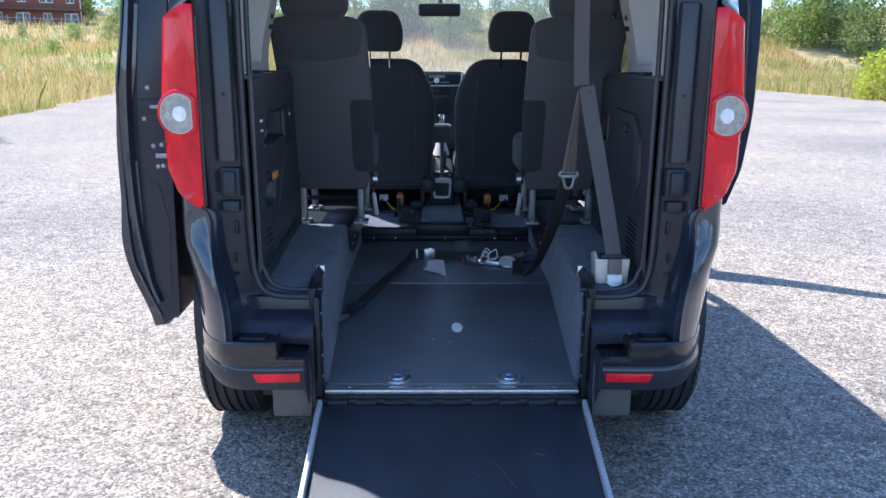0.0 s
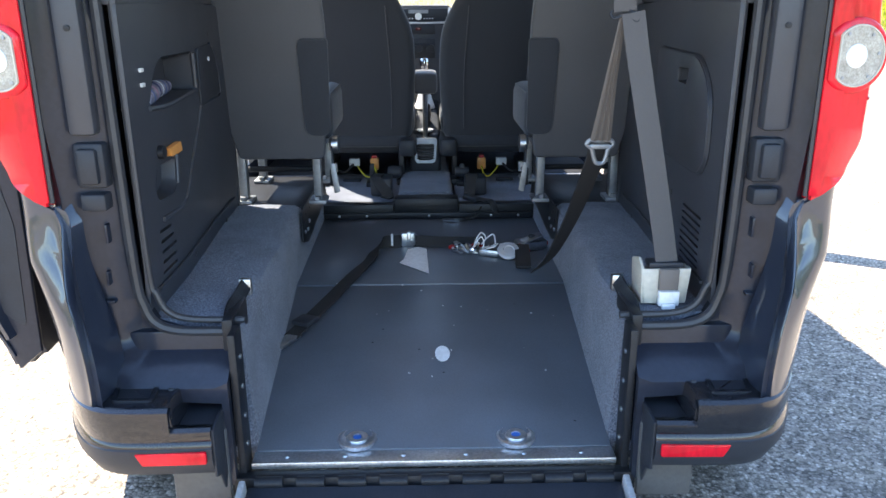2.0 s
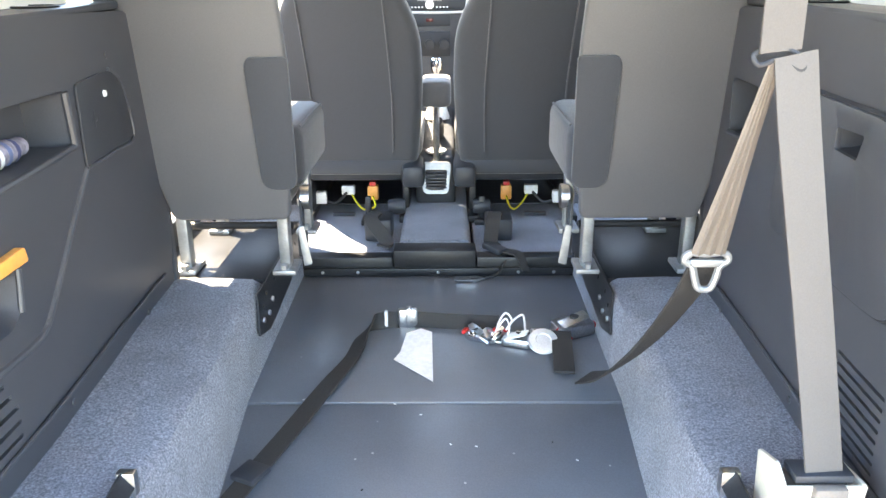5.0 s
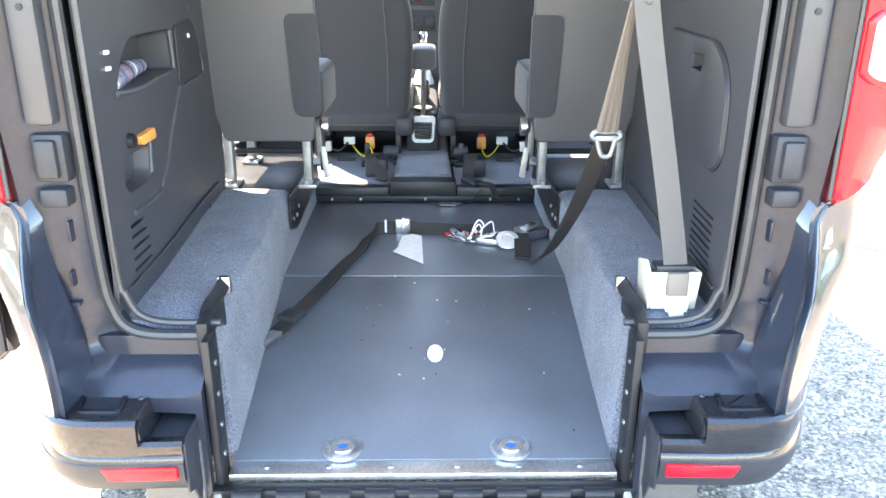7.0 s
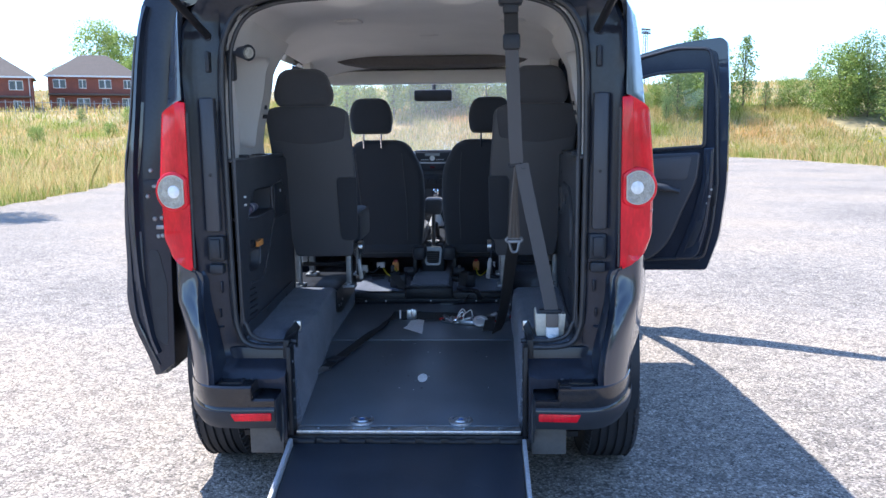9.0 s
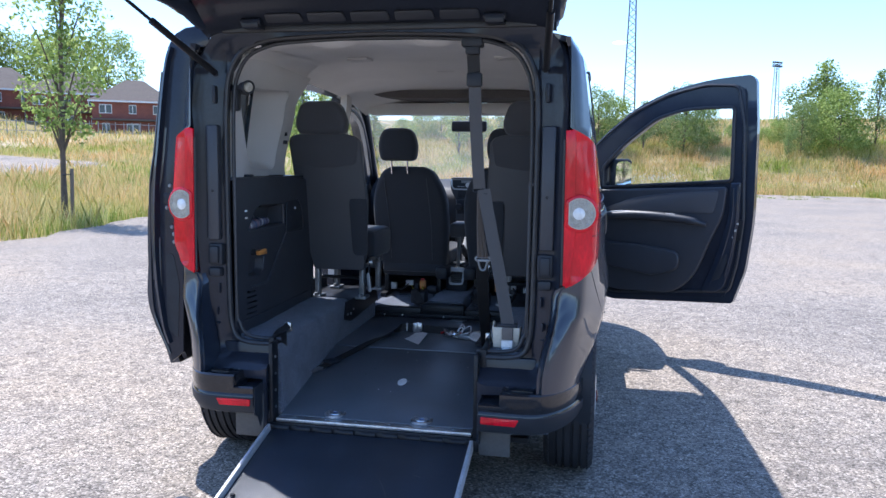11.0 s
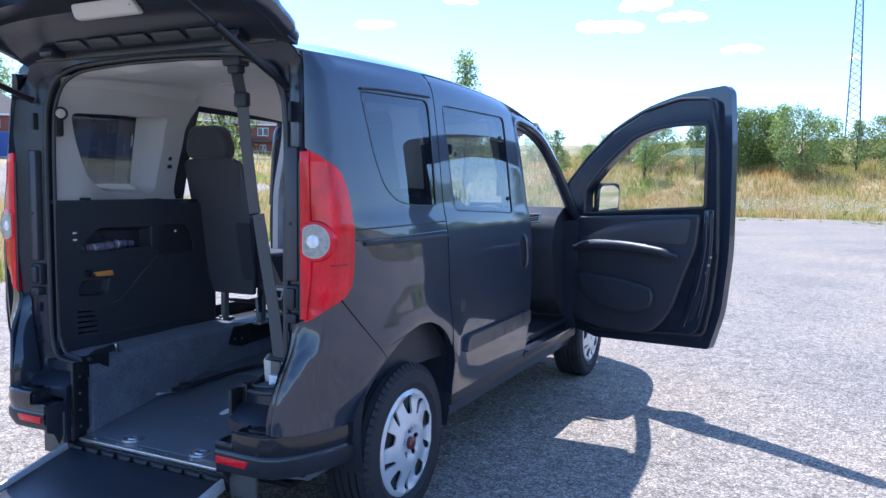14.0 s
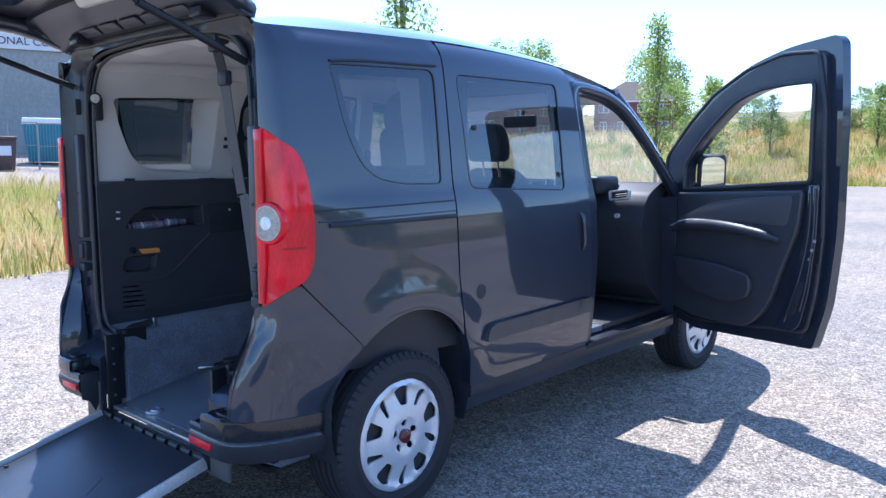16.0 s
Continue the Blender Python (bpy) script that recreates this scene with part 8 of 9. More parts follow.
def works():
    """Sheet-clad industrial building with its sign, fence, container and bin."""
    ox, oy = 2.86, -1.37
    cx, cy, cz = spot(-70, 50, ox, oy)
    b = thing("industrial_building", "grey sheet-clad industrial building with a long sign", "building", (cx, cy, cz), rz=70)
    part("wall", box(-14, 9, 0, 10, 0, 8.6, 0), SHEETING, b, smooth=False)
    for k in range(76):
        o = part("sheet_rib", box(-14 + 0.3 * k, -13.9 + 0.3 * k, -0.05, 0.0, 0, 5.8, 0), SHEETING, b, smooth=False) if k == 0 else new("sheet_rib", rib)
        if k == 0:
            rib = o.data
        else:
            o.parent, o.location = b, (0.3 * k, 0, 0)
    s = part("sign_board", box(-14, 6.6, -0.2, -0.06, 5.85, 8.45, 0.02), SIGN_WHITE, b, "pale sign board with red and navy lettering")
    t = new("lettering", bpy.data.curves.new("lettering", "FONT"))
    t.data.body, t.data.size, t.data.extrude, t.data.align_x = "NATIONAL CONTR", 0.58, 0.01, "LEFT"
    t.data.materials.append(NAVY)
    t.parent, t.matrix_local = s, pose(-2.3, -0.22, 6.1, 90, 0, 0)
    for xa, w, za in ((-0.7, 0.8, 6.95), (1.85, 0.7, 6.75)):
        part("red_sign_bar", box(xa, xa + w, -0.23, -0.2, za, za + 0.65, 0.02), RED, s)
    for k in range(4):
        x, y, z = spot(-72.5 + 1.7 * k, 38, ox, oy)
        p = thing("fence_panel", "temporary galvanised mesh fence panel", "fence", (x, y, z), "site fence panels", rz=70)
        for xx in (-0.0, 1.1):
            part("post", tube([(xx, 0, 0), (xx, 0, 2.1)], 0.03, 8, smooth=False), GALV, p)
        for zz in (0.2, 1.1, 2.08):
            part("rail", tube([(0, 0, zz), (1.1, 0, zz)], 0.018, 6, smooth=False), GALV, p)
        for q in range(8):
            part("mesh_wire", tube([(0.1 + 0.12 * q, 0, 0.2), (0.1 + 0.12 * q, 0, 2.08)], 0.006, 4, smooth=False), GALV, p)
    x, y, z = spot(-67.9, 41, ox, oy)
    sk = thing("skip_container", "teal steel waste container with a pale lid", "container", (x, y, z), rz=70)
    part("body", slab(rounded([(-1.3, 0.25), (1.3, 0.25), (1.5, 2.0), (-1.5, 2.0)], 0.08), lambda u, v, w: Vector((u, w, v)), 1.6, bevel=0.04), TEAL, sk)
    part("lid", box(-1.5, 1.5, -0.05, 1.65, 2.0, 2.3, 0.08), UPVC, sk)
    for xx in (-1.1, 1.1):
        part("castor", lathe([(0.12, -0.05), (0.12, 0.05)], 14, "x", (xx, 0.3, 0.12)), BLACK_STEEL, sk)
    x, y, z = spot(-71.3, 37, ox, oy)
    bn = thing("wheelie_bin", "brown plastic wheeled bin with a pale label", "bin", (x, y, z), rz=70)
    part("body", slab(rounded([(-0.5, 0.1), (0.5, 0.1), (0.6, 1.35), (-0.6, 1.35)], 0.05), lambda u, v, w: Vector((u, w, v)), 0.9, bevel=0.04), BROWN, bn)
    part("lid", box(-0.62, 0.62, -0.05, 0.95, 1.35, 1.5, 0.05), BROWN, bn)
    part("label_plate", box(-0.1, 0.4, -0.03, -0.005, 0.7, 1.1, 0.01), SIGN_WHITE, bn)


works()


def mast(az, d, height, group="floodlight masts"):
    x, y, z = spot(az, d)
    m = thing("floodlight_mast", "tall lattice floodlight mast", "mast", (x, y, z), group)
    w0, w1 = 0.9, 0.35
    def leg(k, f):
        s = w0 + (w1 - w0) * f
        return Vector(((-1, 1, 1, -1)[k] * s, (-1, -1, 1, 1)[k] * s, height * f))
    for k in range(4):
        part("mast_leg", tube([leg(k, 0), leg(k, 1)], 0.085, 6, smooth=False), MAST_STEEL, m)
    n = 22
    for i in range(n):
        for k in range(4):
            j = (k + 1) % 4
            a, b = (leg(k, i / n), leg(j, (i + 1) / n)) if i % 2 else (leg(j, i / n), leg(k, (i + 1) / n))
            part("brace", tube([a, b], 0.045, 4, smooth=False), MAST_STEEL, m)
    part("head_frame", box(-1.6, 1.6, -0.1, 0.1, height - 0.1, height + 0.1, 0), MAST_STEEL, m)
    for i in range(4):
        for zz in (0.3, -0.9):
            part("floodlight", box(-1.6 + i * 0.85, -1.6 + i * 0.85 + 0.6, -0.35, 0.1, height + zz, height + zz + 0.6, 0.05), MAST_STEEL, m)
    return m


first_mast = mast(2.05, 120, 22.0)
x, y, z = spot(11.9, 300)
copy_thing(first_mast, pose(x, y, z - 4, 0, 0, 30)).scale = (1.3, 1.3, 1.1)


def cloud(az, el, w, seed, t0=(1.8, -2.4)):
    d = 1800
    x, y = t0[0] + d * math.sin(radians(az)), t0[1] + d * math.cos(radians(az))
    z = 1.35 + d * math.tan(radians(el))
    r = random.Random(seed)
    bits = []
    for k in range(16):
        b = bmesh.new()
        bmesh.ops.create_icosphere(b, subdivisions=3, radius=1)
        s = w * r.uniform(0.07, 0.18)
        f = r.uniform(-0.5, 0.5)
        m = Matrix.Translation((f * w * 0.85, r.uniform(-0.1, 0.1) * w, r.uniform(0, 0.10) * w * (1 - abs(f)))) @ Matrix.Diagonal((s * 1.5, s, s * 0.55, 1))
        b.transform(m)
        for v in b.verts:
            v.co += v.normal * s * 0.35 * noise.noise(v.co * (2.2 / s) + Vector((seed, 0, 0)))
        bits.append(b)
    c = part("cloud", join(*bits), CLOUD)
    c.matrix_world = pose(x, y, z, 0, 0, -az)
    return tagged(c, "small white fair-weather cloud", "cloud", "clouds", "structure")


for i, (px_az, el, w) in enumerate(((-14.4, 11.4, 120), (-9.3, 11.9, 90), (-11.8, 12.8, 100), (-5.2, 9.6, 75), (-7.0, 13.2, 60), (1.5, 8.7, 30), (-31, 11.5, 90), (-25, 13.3, 60))):
    cloud(px_az, el, w, i + 3)

# ---- loose things in the van ----
def belt():
    """Wheelchair passenger's belt: ceiling anchor, shoulder strap, loop, reel on the side box."""
    b = thing("passenger_belt", "grey and black safety belt hanging from the ceiling", "safety belt", (0.37, 0.37, 1.80))
    o = Matrix.Translation((-0.37, -0.37, -1.80))
    def add(name, bm, mat, parent=b, label=""):
        bm.transform(o)
        return part(name, bm, mat, parent, label)
    add("ceiling_anchor", join(box(0.330, 0.412, 0.175, 0.238, 1.772, 1.815, 0.010), box(0.345, 0.398, 0.185, 0.228, 1.745, 1.785, 0.008)), BLACK_PLASTIC)
    add("upper_strap", strap([(0.372, 0.207, 1.76), (0.374, 0.218, 1.71), (0.376, 0.230, 1.665)], (1, 0.1, 0), 0.048, 0.002), WEB_BLACK)
    add("slip_buckle", box(0.346, 0.406, 0.217, 0.247, 1.628, 1.682, 0.008), BLACK_PLASTIC)
    add("shoulder_strap", strap([(0.377, 0.234, 1.64), (0.382, 0.246, 1.50), (0.391, 0.266, 1.32), (0.397, 0.276, 1.235)], (1, 0.15, 0), 0.048, 0.0018), WEB_GREY, label="grey shoulder webbing")
    add("guide_loop", tube([(0.370, 0.278, 1.232), (0.396, 0.278, 1.240), (0.426, 0.278, 1.226), (0.422, 0.276, 1.214), (0.397, 0.275, 1.226), (0.376, 0.276, 1.220)], 0.003, 8, closed=True), BLACK_PLASTIC)
    add("reel_strap", strap([(0.414, 0.275, 1.232), (0.434, 0.274, 1.13), (0.488, 0.268, 0.88), (0.522, 0.258, 0.705), (0.526, 0.254, 0.665)], [(1, 0.1, -0.5), (1, 0.1, -0.2), (1, 0.1, -0.1), (1, 0.1, 0), (1, 0.1, 0)], 0.050, 0.0018), WEB_GREY, label="grey webbing to the reel")
    for k in range(6):
        x, y = -0.019 + 0.0076 * k, 0.003 * (k % 2)
        add("strap_pleat", strap([(0.394 + x * 0.12, 0.276, 1.224), (0.392 + x * 0.45, 0.340 - y, 1.09), (0.395 + x, 0.418 - y, 0.946)], (1, 0.5 if k % 2 else -0.4, 0), 0.0085, 0.002), WEB_PLEAT)
    def tongue(points):
        return [(0.396 + (x - 0.385) * 0.78, y + 0.034, 0.938 + (z - 0.955) * 0.78) for x, y, z in points]
    ton = add("belt_tongue", tube(tongue([(0.345, 0.388, 0.952), (0.356, 0.388, 0.964), (0.385, 0.388, 0.962), (0.415, 0.388, 0.964), (0.424, 0.388, 0.950), (0.410, 0.388, 0.938), (0.405, 0.388, 0.915), (0.396, 0.388, 0.895), (0.376, 0.388, 0.895), (0.367, 0.388, 0.915), (0.360, 0.388, 0.938)]), 0.0055, 8, closed=True), ZINC, label="dull metal belt tongue")
    add("tongue_bar", box(0.372, 0.420, 0.417, 0.427, 0.924, 0.936, 0.003), ZINC, ton)
    add("lap_strap", strap([(0.396, 0.423, 0.930), (0.386, 0.475, 0.85), (0.376, 0.62, 0.70), (0.360, 0.82, 0.53), (0.343, 0.975, 0.432)], [(1, 0.2, 0), (1, 0.3, 0.1), (1, 0.4, 0.2), (0.9, 0.6, 0.2), (0.8, 0.7, 0.2)], 0.05, 0.0022), WEB_BLACK, label="black lap webbing")
    cheek = slab(rounded([(0.243, 0.604), (0.325, 0.604), (0.325, 0.690), (0.268, 0.708), (0.240, 0.690)], 0.006), lambda u, v, w: Vector((0.468 + w + (v - 0.604) * -0.05, u, v)), 0.006, bevel=0.0015)
    r = add("reel_housing", cheek, CREAM, label="cream metal reel housing")
    add("reel_cheek", slab(rounded([(0.243, 0.604), (0.325, 0.604), (0.325, 0.680), (0.240, 0.690)], 0.006), lambda u, v, w: Vector((0.562 + w + (v - 0.604) * 0.08, u, v)), 0.006, bevel=0.0015), CREAM, r)
    for xa, xb, xc, xd in ((0.474, 0.504, 0.506, 0.468), (0.546, 0.568, 0.575, 0.546)):
        add("reel_flange", slab([(xa, 0.606), (xb, 0.606), (xc, 0.688), (xd, 0.688)], lambda u, v, w: Vector((u, 0.240 + w, v)), 0.005, bevel=0.0015), CREAM, r)
    add("reel_spool", lathe([(0.0, 0.474), (0.034, 0.475), (0.034, 0.562), (0.0, 0.563)], 20, "x", (0, 0.284, 0.645)), WEB_PLEAT, r)
    add("guide_slot", box(0.482, 0.560, 0.246, 0.286, 0.688, 0.700, 0.003), BLACK_PLASTIC, r)
    add("reel_wrap", box(0.503, 0.547, 0.230, 0.246, 0.638, 0.690, 0.004), WEB_PLEAT, r)
    add("reel_tab", join(box(0.502, 0.548, 0.222, 0.240, 0.606, 0.640, 0.003), box(0.508, 0.538, 0.214, 0.224, 0.600, 0.614, 0.002)), WHITE, r, "white plastic strap tab")


belt()


def floor_straps():
    s = thing("floor_strap", "black webbing strap lying across the vinyl floor", "strap", (-0.25, 0.85, 0.40))
    o = Matrix.Translation((0.25, -0.85, -0.40))
    def add(name, bm, mat, parent=s, label=""):
        bm.transform(o)
        return part(name, bm, mat, parent, label)
    def z(y):
        return floor_z(y) + 0.008
    add("webbing", strap([(-0.392, 0.605, z(0.605)), (-0.36, 0.68, z(0.68)), (-0.306, 0.804, z(0.804)), (-0.244, 0.963, z(0.963) + 0.006), (-0.203, 1.09, z(1.09) + 0.010), (-0.190, 1.20, z(1.1) + 0.014), (-0.158, 1.270, z(1.1) + 0.016), (-0.10, 1.288, z(1.1) + 0.014)],
                         [(0.9, -0.35, 0), (0.9, -0.4, 0), (0.9, -0.4, 0), (0.95, -0.2, 0.1), (0.95, 0.0, 0.3), (0.8, 0.1, 0.6), (0.3, 0.5, 0.7), (0.0, 0.5, 0.85)], 0.045, 0.002), WEB_BLACK)
    add("end_fitting", box(-0.020, 0.020, -0.045, 0.045, 0, 0.012, 0.004, m=Matrix.Translation((-0.402, 0.588, z(0.59) - 0.006)) @ Matrix.Rotation(radians(-28), 4, "Z")), STEEL, label="scuffed metal end fitting")
    add("slide", box(-0.028, 0.028, -0.03, 0.03, 0, 0.014, 0.004, m=Matrix.Translation((-0.362, 0.685, z(0.685) - 0.004)) @ Matrix.Rotation(radians(-26), 4, "Z")), BLACK_PLASTIC)
    add("buckle", join(box(-0.026, 0.026, -0.012, 0.012, 0, 0.052, 0.005, m=Matrix.Translation((-0.078, 1.288, z(1.1) - 0.006)) @ Matrix.Rotation(radians(4), 4, "Z")), box(-0.082, -0.068, 1.274, 1.300, z(1.1) - 0.006, z(1.1) + 0.05, 0.003)), STEEL, label="chromed buckle")
    add("buckle_slot", box(-0.139, -0.131, 1.270, 1.284, z(1.1), z(1.1) + 0.045, 0.002), WHITE)
    add("cross_webbing", strap([(-0.06, 1.29, z(1.1) + 0.014), (0.04, 1.278, z(1.1) + 0.012), (0.165, 1.265, z(1.1) + 0.012)], (0, 0.55, 0.8), 0.042, 0.002), WEB_BLACK)


floor_straps()


def tie_down(x, y, turn, scale, mats, label):
    z = floor_z(y) + 0.003
    t = thing("tie_down_fitting", label, "fitting", (x, y, z), "tie-down fittings on the floor", rz=turn)
    a, b, c = mats
    part("clamp_body", slab(rounded([(-0.045, -0.03), (0.05, -0.028), (0.055, 0.015), (0.02, 0.035), (-0.04, 0.03)], 0.012), lambda u, v, w: Vector((u * scale, v * scale, w)), 0.03 * scale, bevel=0.006), a, t)
    part("lever", slab(rounded([(-0.03, -0.022), (0.035, -0.02), (0.04, 0.018), (-0.03, 0.02)], 0.008), lambda u, v, w: Vector((u * scale, v * scale - 0.005, 0.033 * scale + w + u * 0.3)), 0.006, bevel=0.002), b, t)
    part("hook", tube([(-0.05 * scale, 0.0, 0.012), (-0.085 * scale, 0.012, 0.02), (-0.10 * scale, -0.008, 0.03), (-0.082 * scale, -0.028, 0.018)], 0.007, 8), a, t)
    part("pin", lathe([(0.012, -0.004), (0.012, 0.004), (0, 0.005)], 14, "z", (0.01, 0, 0.04 * scale)), c, t)
    part("release_tab", box(0.045 * scale, 0.065 * scale, -0.012, 0.012, 0.01, 0.022, 0.003), RED, t)


tie_down(0.105, 1.205, 150, 0.62, (CHROME, STEEL, CHROME), "small chromed hook on the floor")
tie_down(0.150, 1.20, 40, 0.6, (STEEL, CHROME, RED), "chromed strap hook with a red thread")
tie_down(0.205, 1.175, -20, 0.8, (STEEL, WHITE, CHROME), "pale grey wheelchair clamp lying on the floor")
tie_down(0.352, 1.235, 22, 1.15, (STEEL, STEEL, BLACK_PLASTIC), "large steel wheelchair clamp on the floor")
disc = thing("belt_reel", "round chromed belt reel tipped on the floor", "reel", (0.270, 1.150, floor_z(1.15) + 0.006))
bm = lathe([(0.0, 0.0), (0.036, 0.0), (0.040, 0.006), (0.036, 0.013), (0.020, 0.015), (0.018, 0.011), (0.0, 0.011)], 26, "z")
bm.transform(Matrix.Translation((0, 0, 0.014)) @ Matrix.Rotation(radians(26), 4, "X"))
part("reel_case", bm, SILVER, disc)
bm = box(-0.012, 0.03, 0.012, 0.03, 0.004, 0.026, 0.004)
part("reel_bracket", bm, ZINC, disc)
knot = thing("red_thread", "short red thread caught in the clamps", "thread", (0.318, 1.20, floor_z(1.2) + 0.004))
part("thread", tube([(-0.02, -0.01, 0.012), (0.0, 0.0, 0.03), (0.018, 0.004, 0.014), (0.03, -0.012, 0.008)], 0.004, 6), RED, knot)
loops = thing("strap_tails", "thin white cords tangled round the clamps", "cord", (0.18, 1.205, 0.42))
part("cord", tube([(-0.03, -0.02, 0.008), (-0.018, 0.01, 0.04), (0.0, 0.02, 0.062), (0.015, 0.0, 0.05), (0.0, -0.012, 0.03), (0.02, 0.012, 0.045), (0.045, 0.02, 0.055), (0.05, -0.008, 0.02)], 0.0028, 6), WHITE, loops)
part("cord_loop", tube([(-0.01, -0.035, 0.006), (0.008, -0.012, 0.03), (0.0, 0.01, 0.05), (-0.02, 0.0, 0.03), (-0.035, -0.03, 0.012)], 0.0025, 6, closed=True), PATCH_AND_CORD, loops)
lap = thing("lap_strap_tail", "folded black webbing tail on the floor", "strap", (0.318, 1.08, 0.42))
part("webbing", strap([(0.0, 0.10, 0.03), (-0.004, 0.04, 0.018), (-0.01, -0.03, 0.010), (-0.014, -0.072, 0.008)], (1, 0.1, 0), 0.05, 0.003), WEB_BLACK, lap)


# Thin white sheets on the floor stand in for patches of sunlight.
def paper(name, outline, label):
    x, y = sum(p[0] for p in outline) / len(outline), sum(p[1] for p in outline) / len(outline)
    p = part(name, slab([(a - x, b - y) for a, b in outline], lambda u, v, w: Vector((u, v, w + floor_z(y + v) - floor_z(y) + 0.0055)), 0.001), PATCH_AND_CORD)
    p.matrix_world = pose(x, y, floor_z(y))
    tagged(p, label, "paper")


paper("paper_scrap", [(-0.104, 1.092), (-0.090, 1.13), (-0.079, 1.235), (-0.042, 1.262), (-0.012, 1.24), (-0.005, 0.985)], "white sheet painted in as a sun patch on the vinyl floor")
paper("round_sticker", [(0.027 + 0.020 * math.cos(a), 0.522 + 0.036 * math.sin(a)) for a in np.linspace(0, 2 * math.pi, 21)[:-1]], "round white sheet painted in as a sun spot on the vinyl floor")
for k in range(16):
    r = random.Random(k * 5)
    gx, gy = r.uniform(-0.36, 0.36), r.uniform(0.24, 0.95)
    g = part("grit", box(-0.003, 0.003, -0.0015, 0.0015, 0, 0.002, 0.0006, 1), WHITE if k % 3 else BLACK_PLASTIC)
    g.matrix_world = pose(gx, gy, floor_z(gy) + 0.0005, 0, 0, r.uniform(0, 180))
    tagged(g, "small speck of grit on the vinyl floor", "grit", "specks of grit")


PINK_CLOTH = material("faded_pink_cloth", (0.42, 0.24, 0.30), rough=0.9, vary=0.3, scale=60)
BLUE_CLOTH = material("faded_blue_cloth", (0.13, 0.17, 0.32), rough=0.9, vary=0.3, scale=60)
NAVY_CLOTH = material("navy_cloth", (0.05, 0.06, 0.14), rough=0.9, vary=0.3, scale=60)


def rolled_cloth():
    c = thing("rolled_cloth", "rolled striped cloth stuffed in the side pocket", "cloth", (-0.652, 0.49, 1.030))
    def turn(y):
        return (-0.012 - 0.06 * y, y, 0.018 + 0.05 * y + 0.003 * math.sin(y * 30))
    part("cloth_roll", tube([turn(y) for y in (-0.15, -0.07, 0.0, 0.08, 0.16)], [0.022, 0.024, 0.022, 0.020, 0.016], 14), PAPER, c)
    for k, m in enumerate((NAVY_CLOTH, PINK_CLOTH, WHITE, NAVY_CLOTH, BLUE_CLOTH, PINK_CLOTH, NAVY_CLOTH, WHITE, BLUE_CLOTH, NAVY_CLOTH)):
        y = -0.135 + 0.028 * k
        part("stripe", tube([turn(y - 0.006), turn(y + 0.006)], 0.0252 - 0.0005 * k, 14, smooth=False, ends=False), m, c)


rolled_cloth()


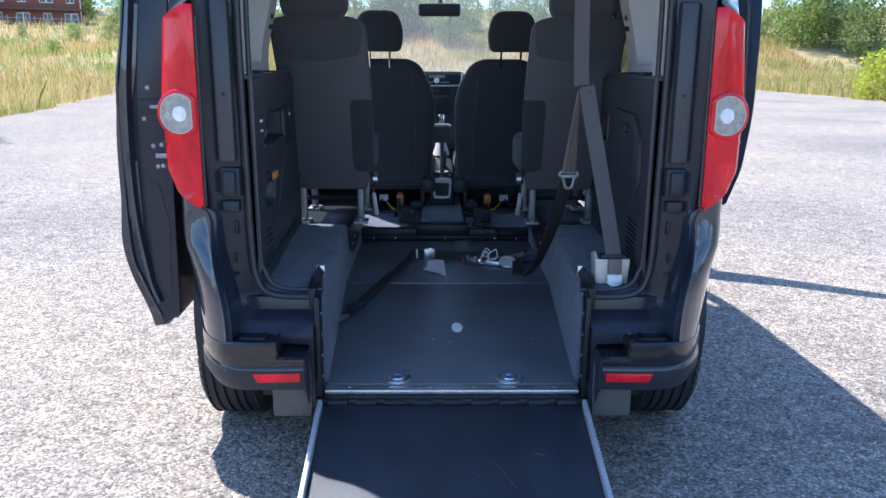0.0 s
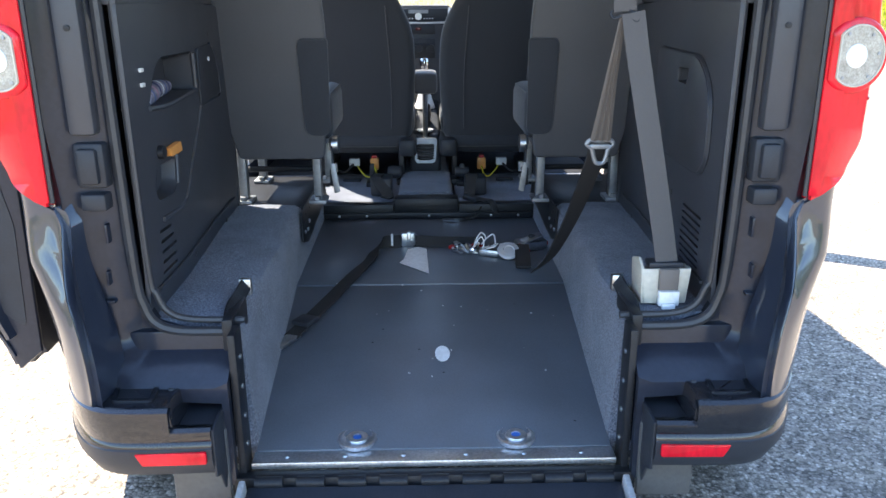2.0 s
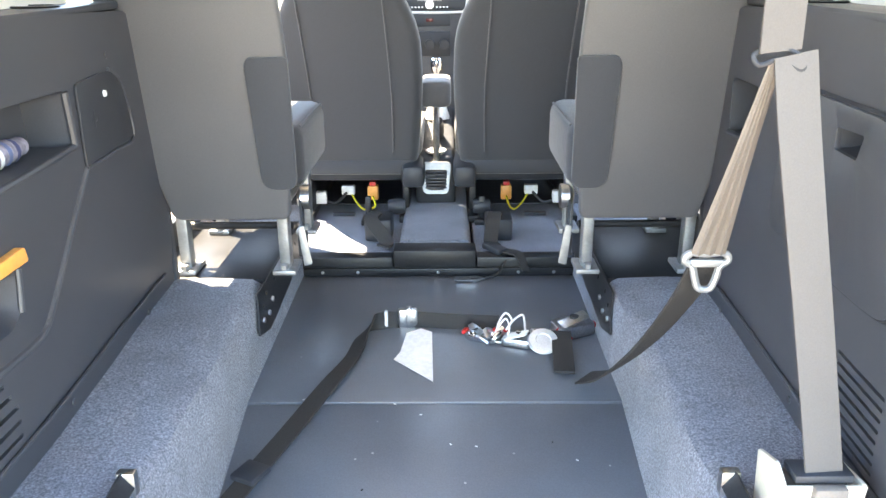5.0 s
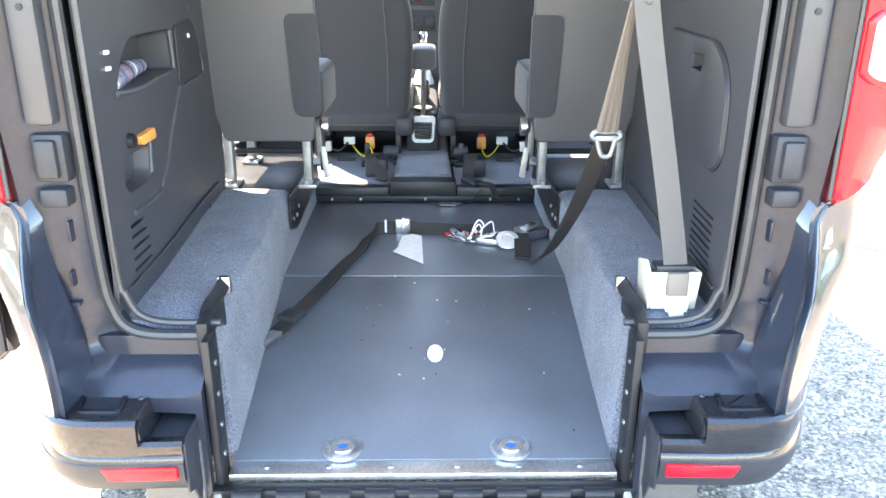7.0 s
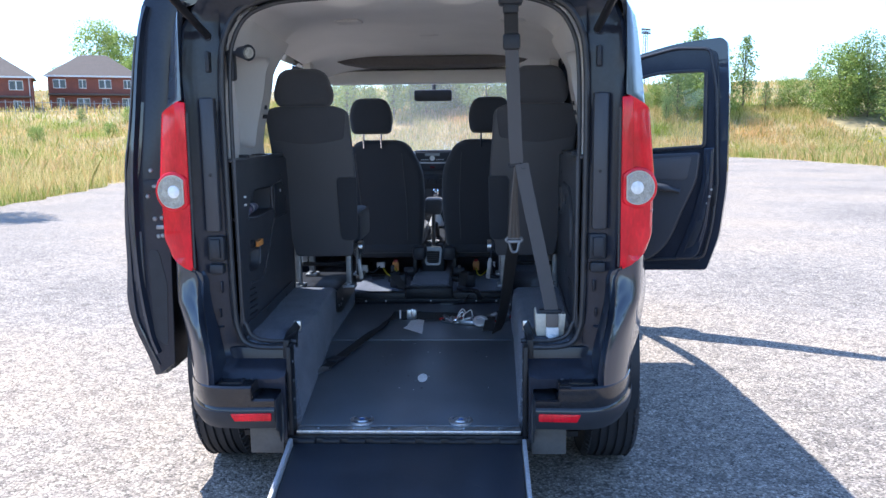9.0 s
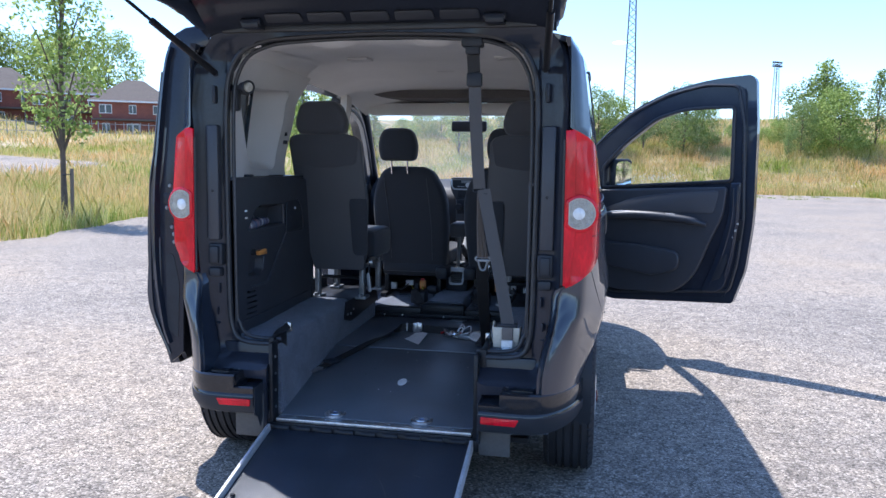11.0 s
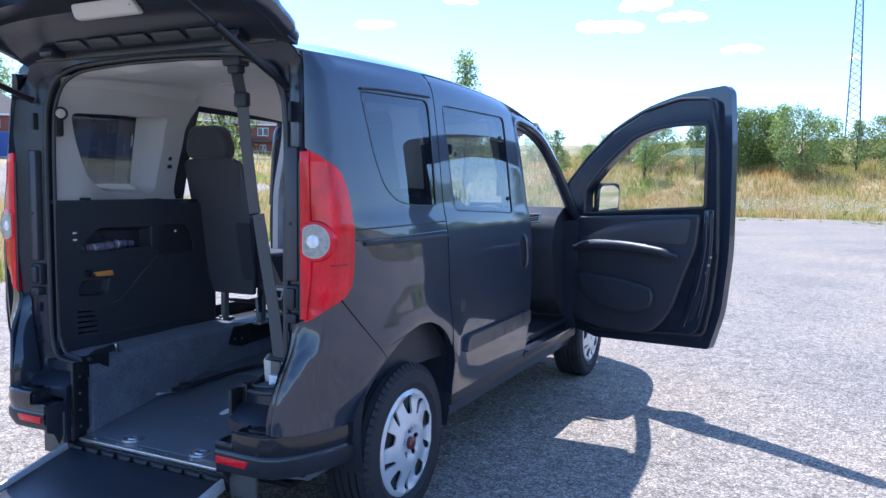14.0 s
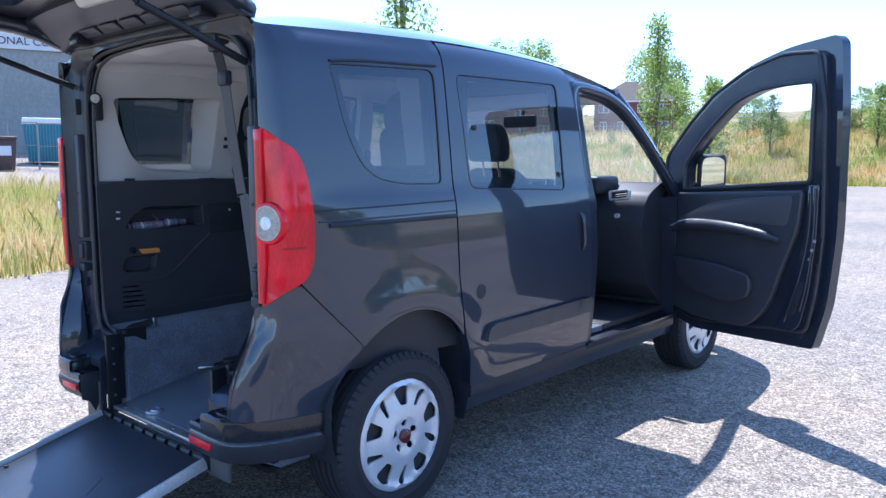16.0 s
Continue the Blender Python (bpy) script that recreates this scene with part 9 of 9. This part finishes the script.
def seat_wiring(sx):
    w = thing("seat_wiring", "plugs and coloured cables under the front seat", "cables", (sx * 0.25, 2.2, 0.472), "wiring under the front seats")
    part("orange_plug", box(-0.02, 0.02, -0.02, 0.015, 0.035, 0.09, 0.005), ORANGE, w, "orange cable plug")
    part("plug_tip", box(-0.012, 0.012, -0.02, 0.01, 0.09, 0.105, 0.003), RED, w)
    part("yellow_cable", tube([(0.0, -0.02, 0.05), (0.01, -0.05, 0.02), (0.03 * sx, -0.06, 0.012), (0.06 * sx, -0.03, 0.03), (0.09 * sx, 0.02, 0.06)], 0.004, 6), YELLOW, w)
    part("white_plug", box(*sorted((sx * 0.07, sx * 0.12)), 0.0, 0.03, 0.05, 0.085, 0.004), WHITE, w)
    part("end_plug", box(*sorted((sx * 0.17, sx * 0.21)), -0.05, -0.02, 0.03, 0.075, 0.004), WHITE, w)
    part("black_cable", tube([(sx * 0.10, 0.0, 0.06), (sx * 0.14, -0.03, 0.03), (sx * 0.19, -0.04, 0.05)], 0.005, 6), RUBBER, w)
    part("slot_cover", box(*sorted((sx * 0.06, sx * 0.14)), -0.11, -0.085, 0.0, 0.012, 0.003), BLACK_PLASTIC, w)


def belt_anchor(sx):
    a = thing("belt_anchor", "black plastic belt anchor block with folded webbing", "anchor", (sx * 0.20, 1.86, 0.472), "belt anchors behind the front seats")
    part("block", box(-0.045, 0.045, -0.05, 0.06, 0, 0.075, 0.01), BLACK_PLASTIC, a)
    part("webbing", strap([(-0.01, 0.0, 0.085), (-0.02, -0.05, 0.075), (-0.03 * sx, -0.10, 0.02), (-0.02 * sx, -0.13, 0.012)], (1, 0, 0), 0.045, 0.003), WEB_BLACK, a)
    part("reel", lathe([(0.025, -0.03), (0.03, 0), (0.025, 0.03)], 18, "x", (-0.05 * sx, 0.16, 0.06)), BLACK_PLASTIC, a)
    part("bracket", join(box(-0.075, -0.025, 0.12, 0.20, 0, 0.02, 0.003), box(-0.06, -0.04, 0.14, 0.16, 0.02, 0.10, 0.004)), BLACK_STEEL, a)


for sx in (1, -1):
    seat_wiring(sx), belt_anchor(sx)
loose = thing("loose_buckle", "black belt buckle lying on the step edge", "buckle", (0.18, 1.70, 0.478))
part("buckle_body", box(-0.02, 0.02, -0.045, 0.045, 0, 0.02, 0.006, m=Matrix.Rotation(radians(35), 4, "Z")), BLACK_PLASTIC, loose)
part("buckle_strap", strap([(0.03, -0.03, 0.012), (0.07, -0.06, 0.01), (0.09, -0.10, -0.03)], (0.5, 0.8, 0), 0.04, 0.002), WEB_BLACK, loose)
tongue = thing("loose_tongue", "dark metal belt tongue on the floor", "belt tongue", (0.10, 1.60, 0.423))
part("tongue_plate", slab(rounded([(-0.05, -0.015), (0.02, -0.02), (0.05, 0.0), (0.02, 0.02), (-0.05, 0.015)], 0.008), lambda u, v, w: Vector((u, v, w)), 0.004, [rounded([(0.0, -0.008), (0.025, -0.006), (0.025, 0.006), (0.0, 0.008)], 0.003)]), STEEL, tongue)
part("tongue_cord", tube([(0.04, 0.0, 0.004), (0.08, 0.005, 0.012), (0.10, 0.03, 0.03), (0.12, 0.06, 0.055)], 0.004, 6), WEB_BLACK, tongue)
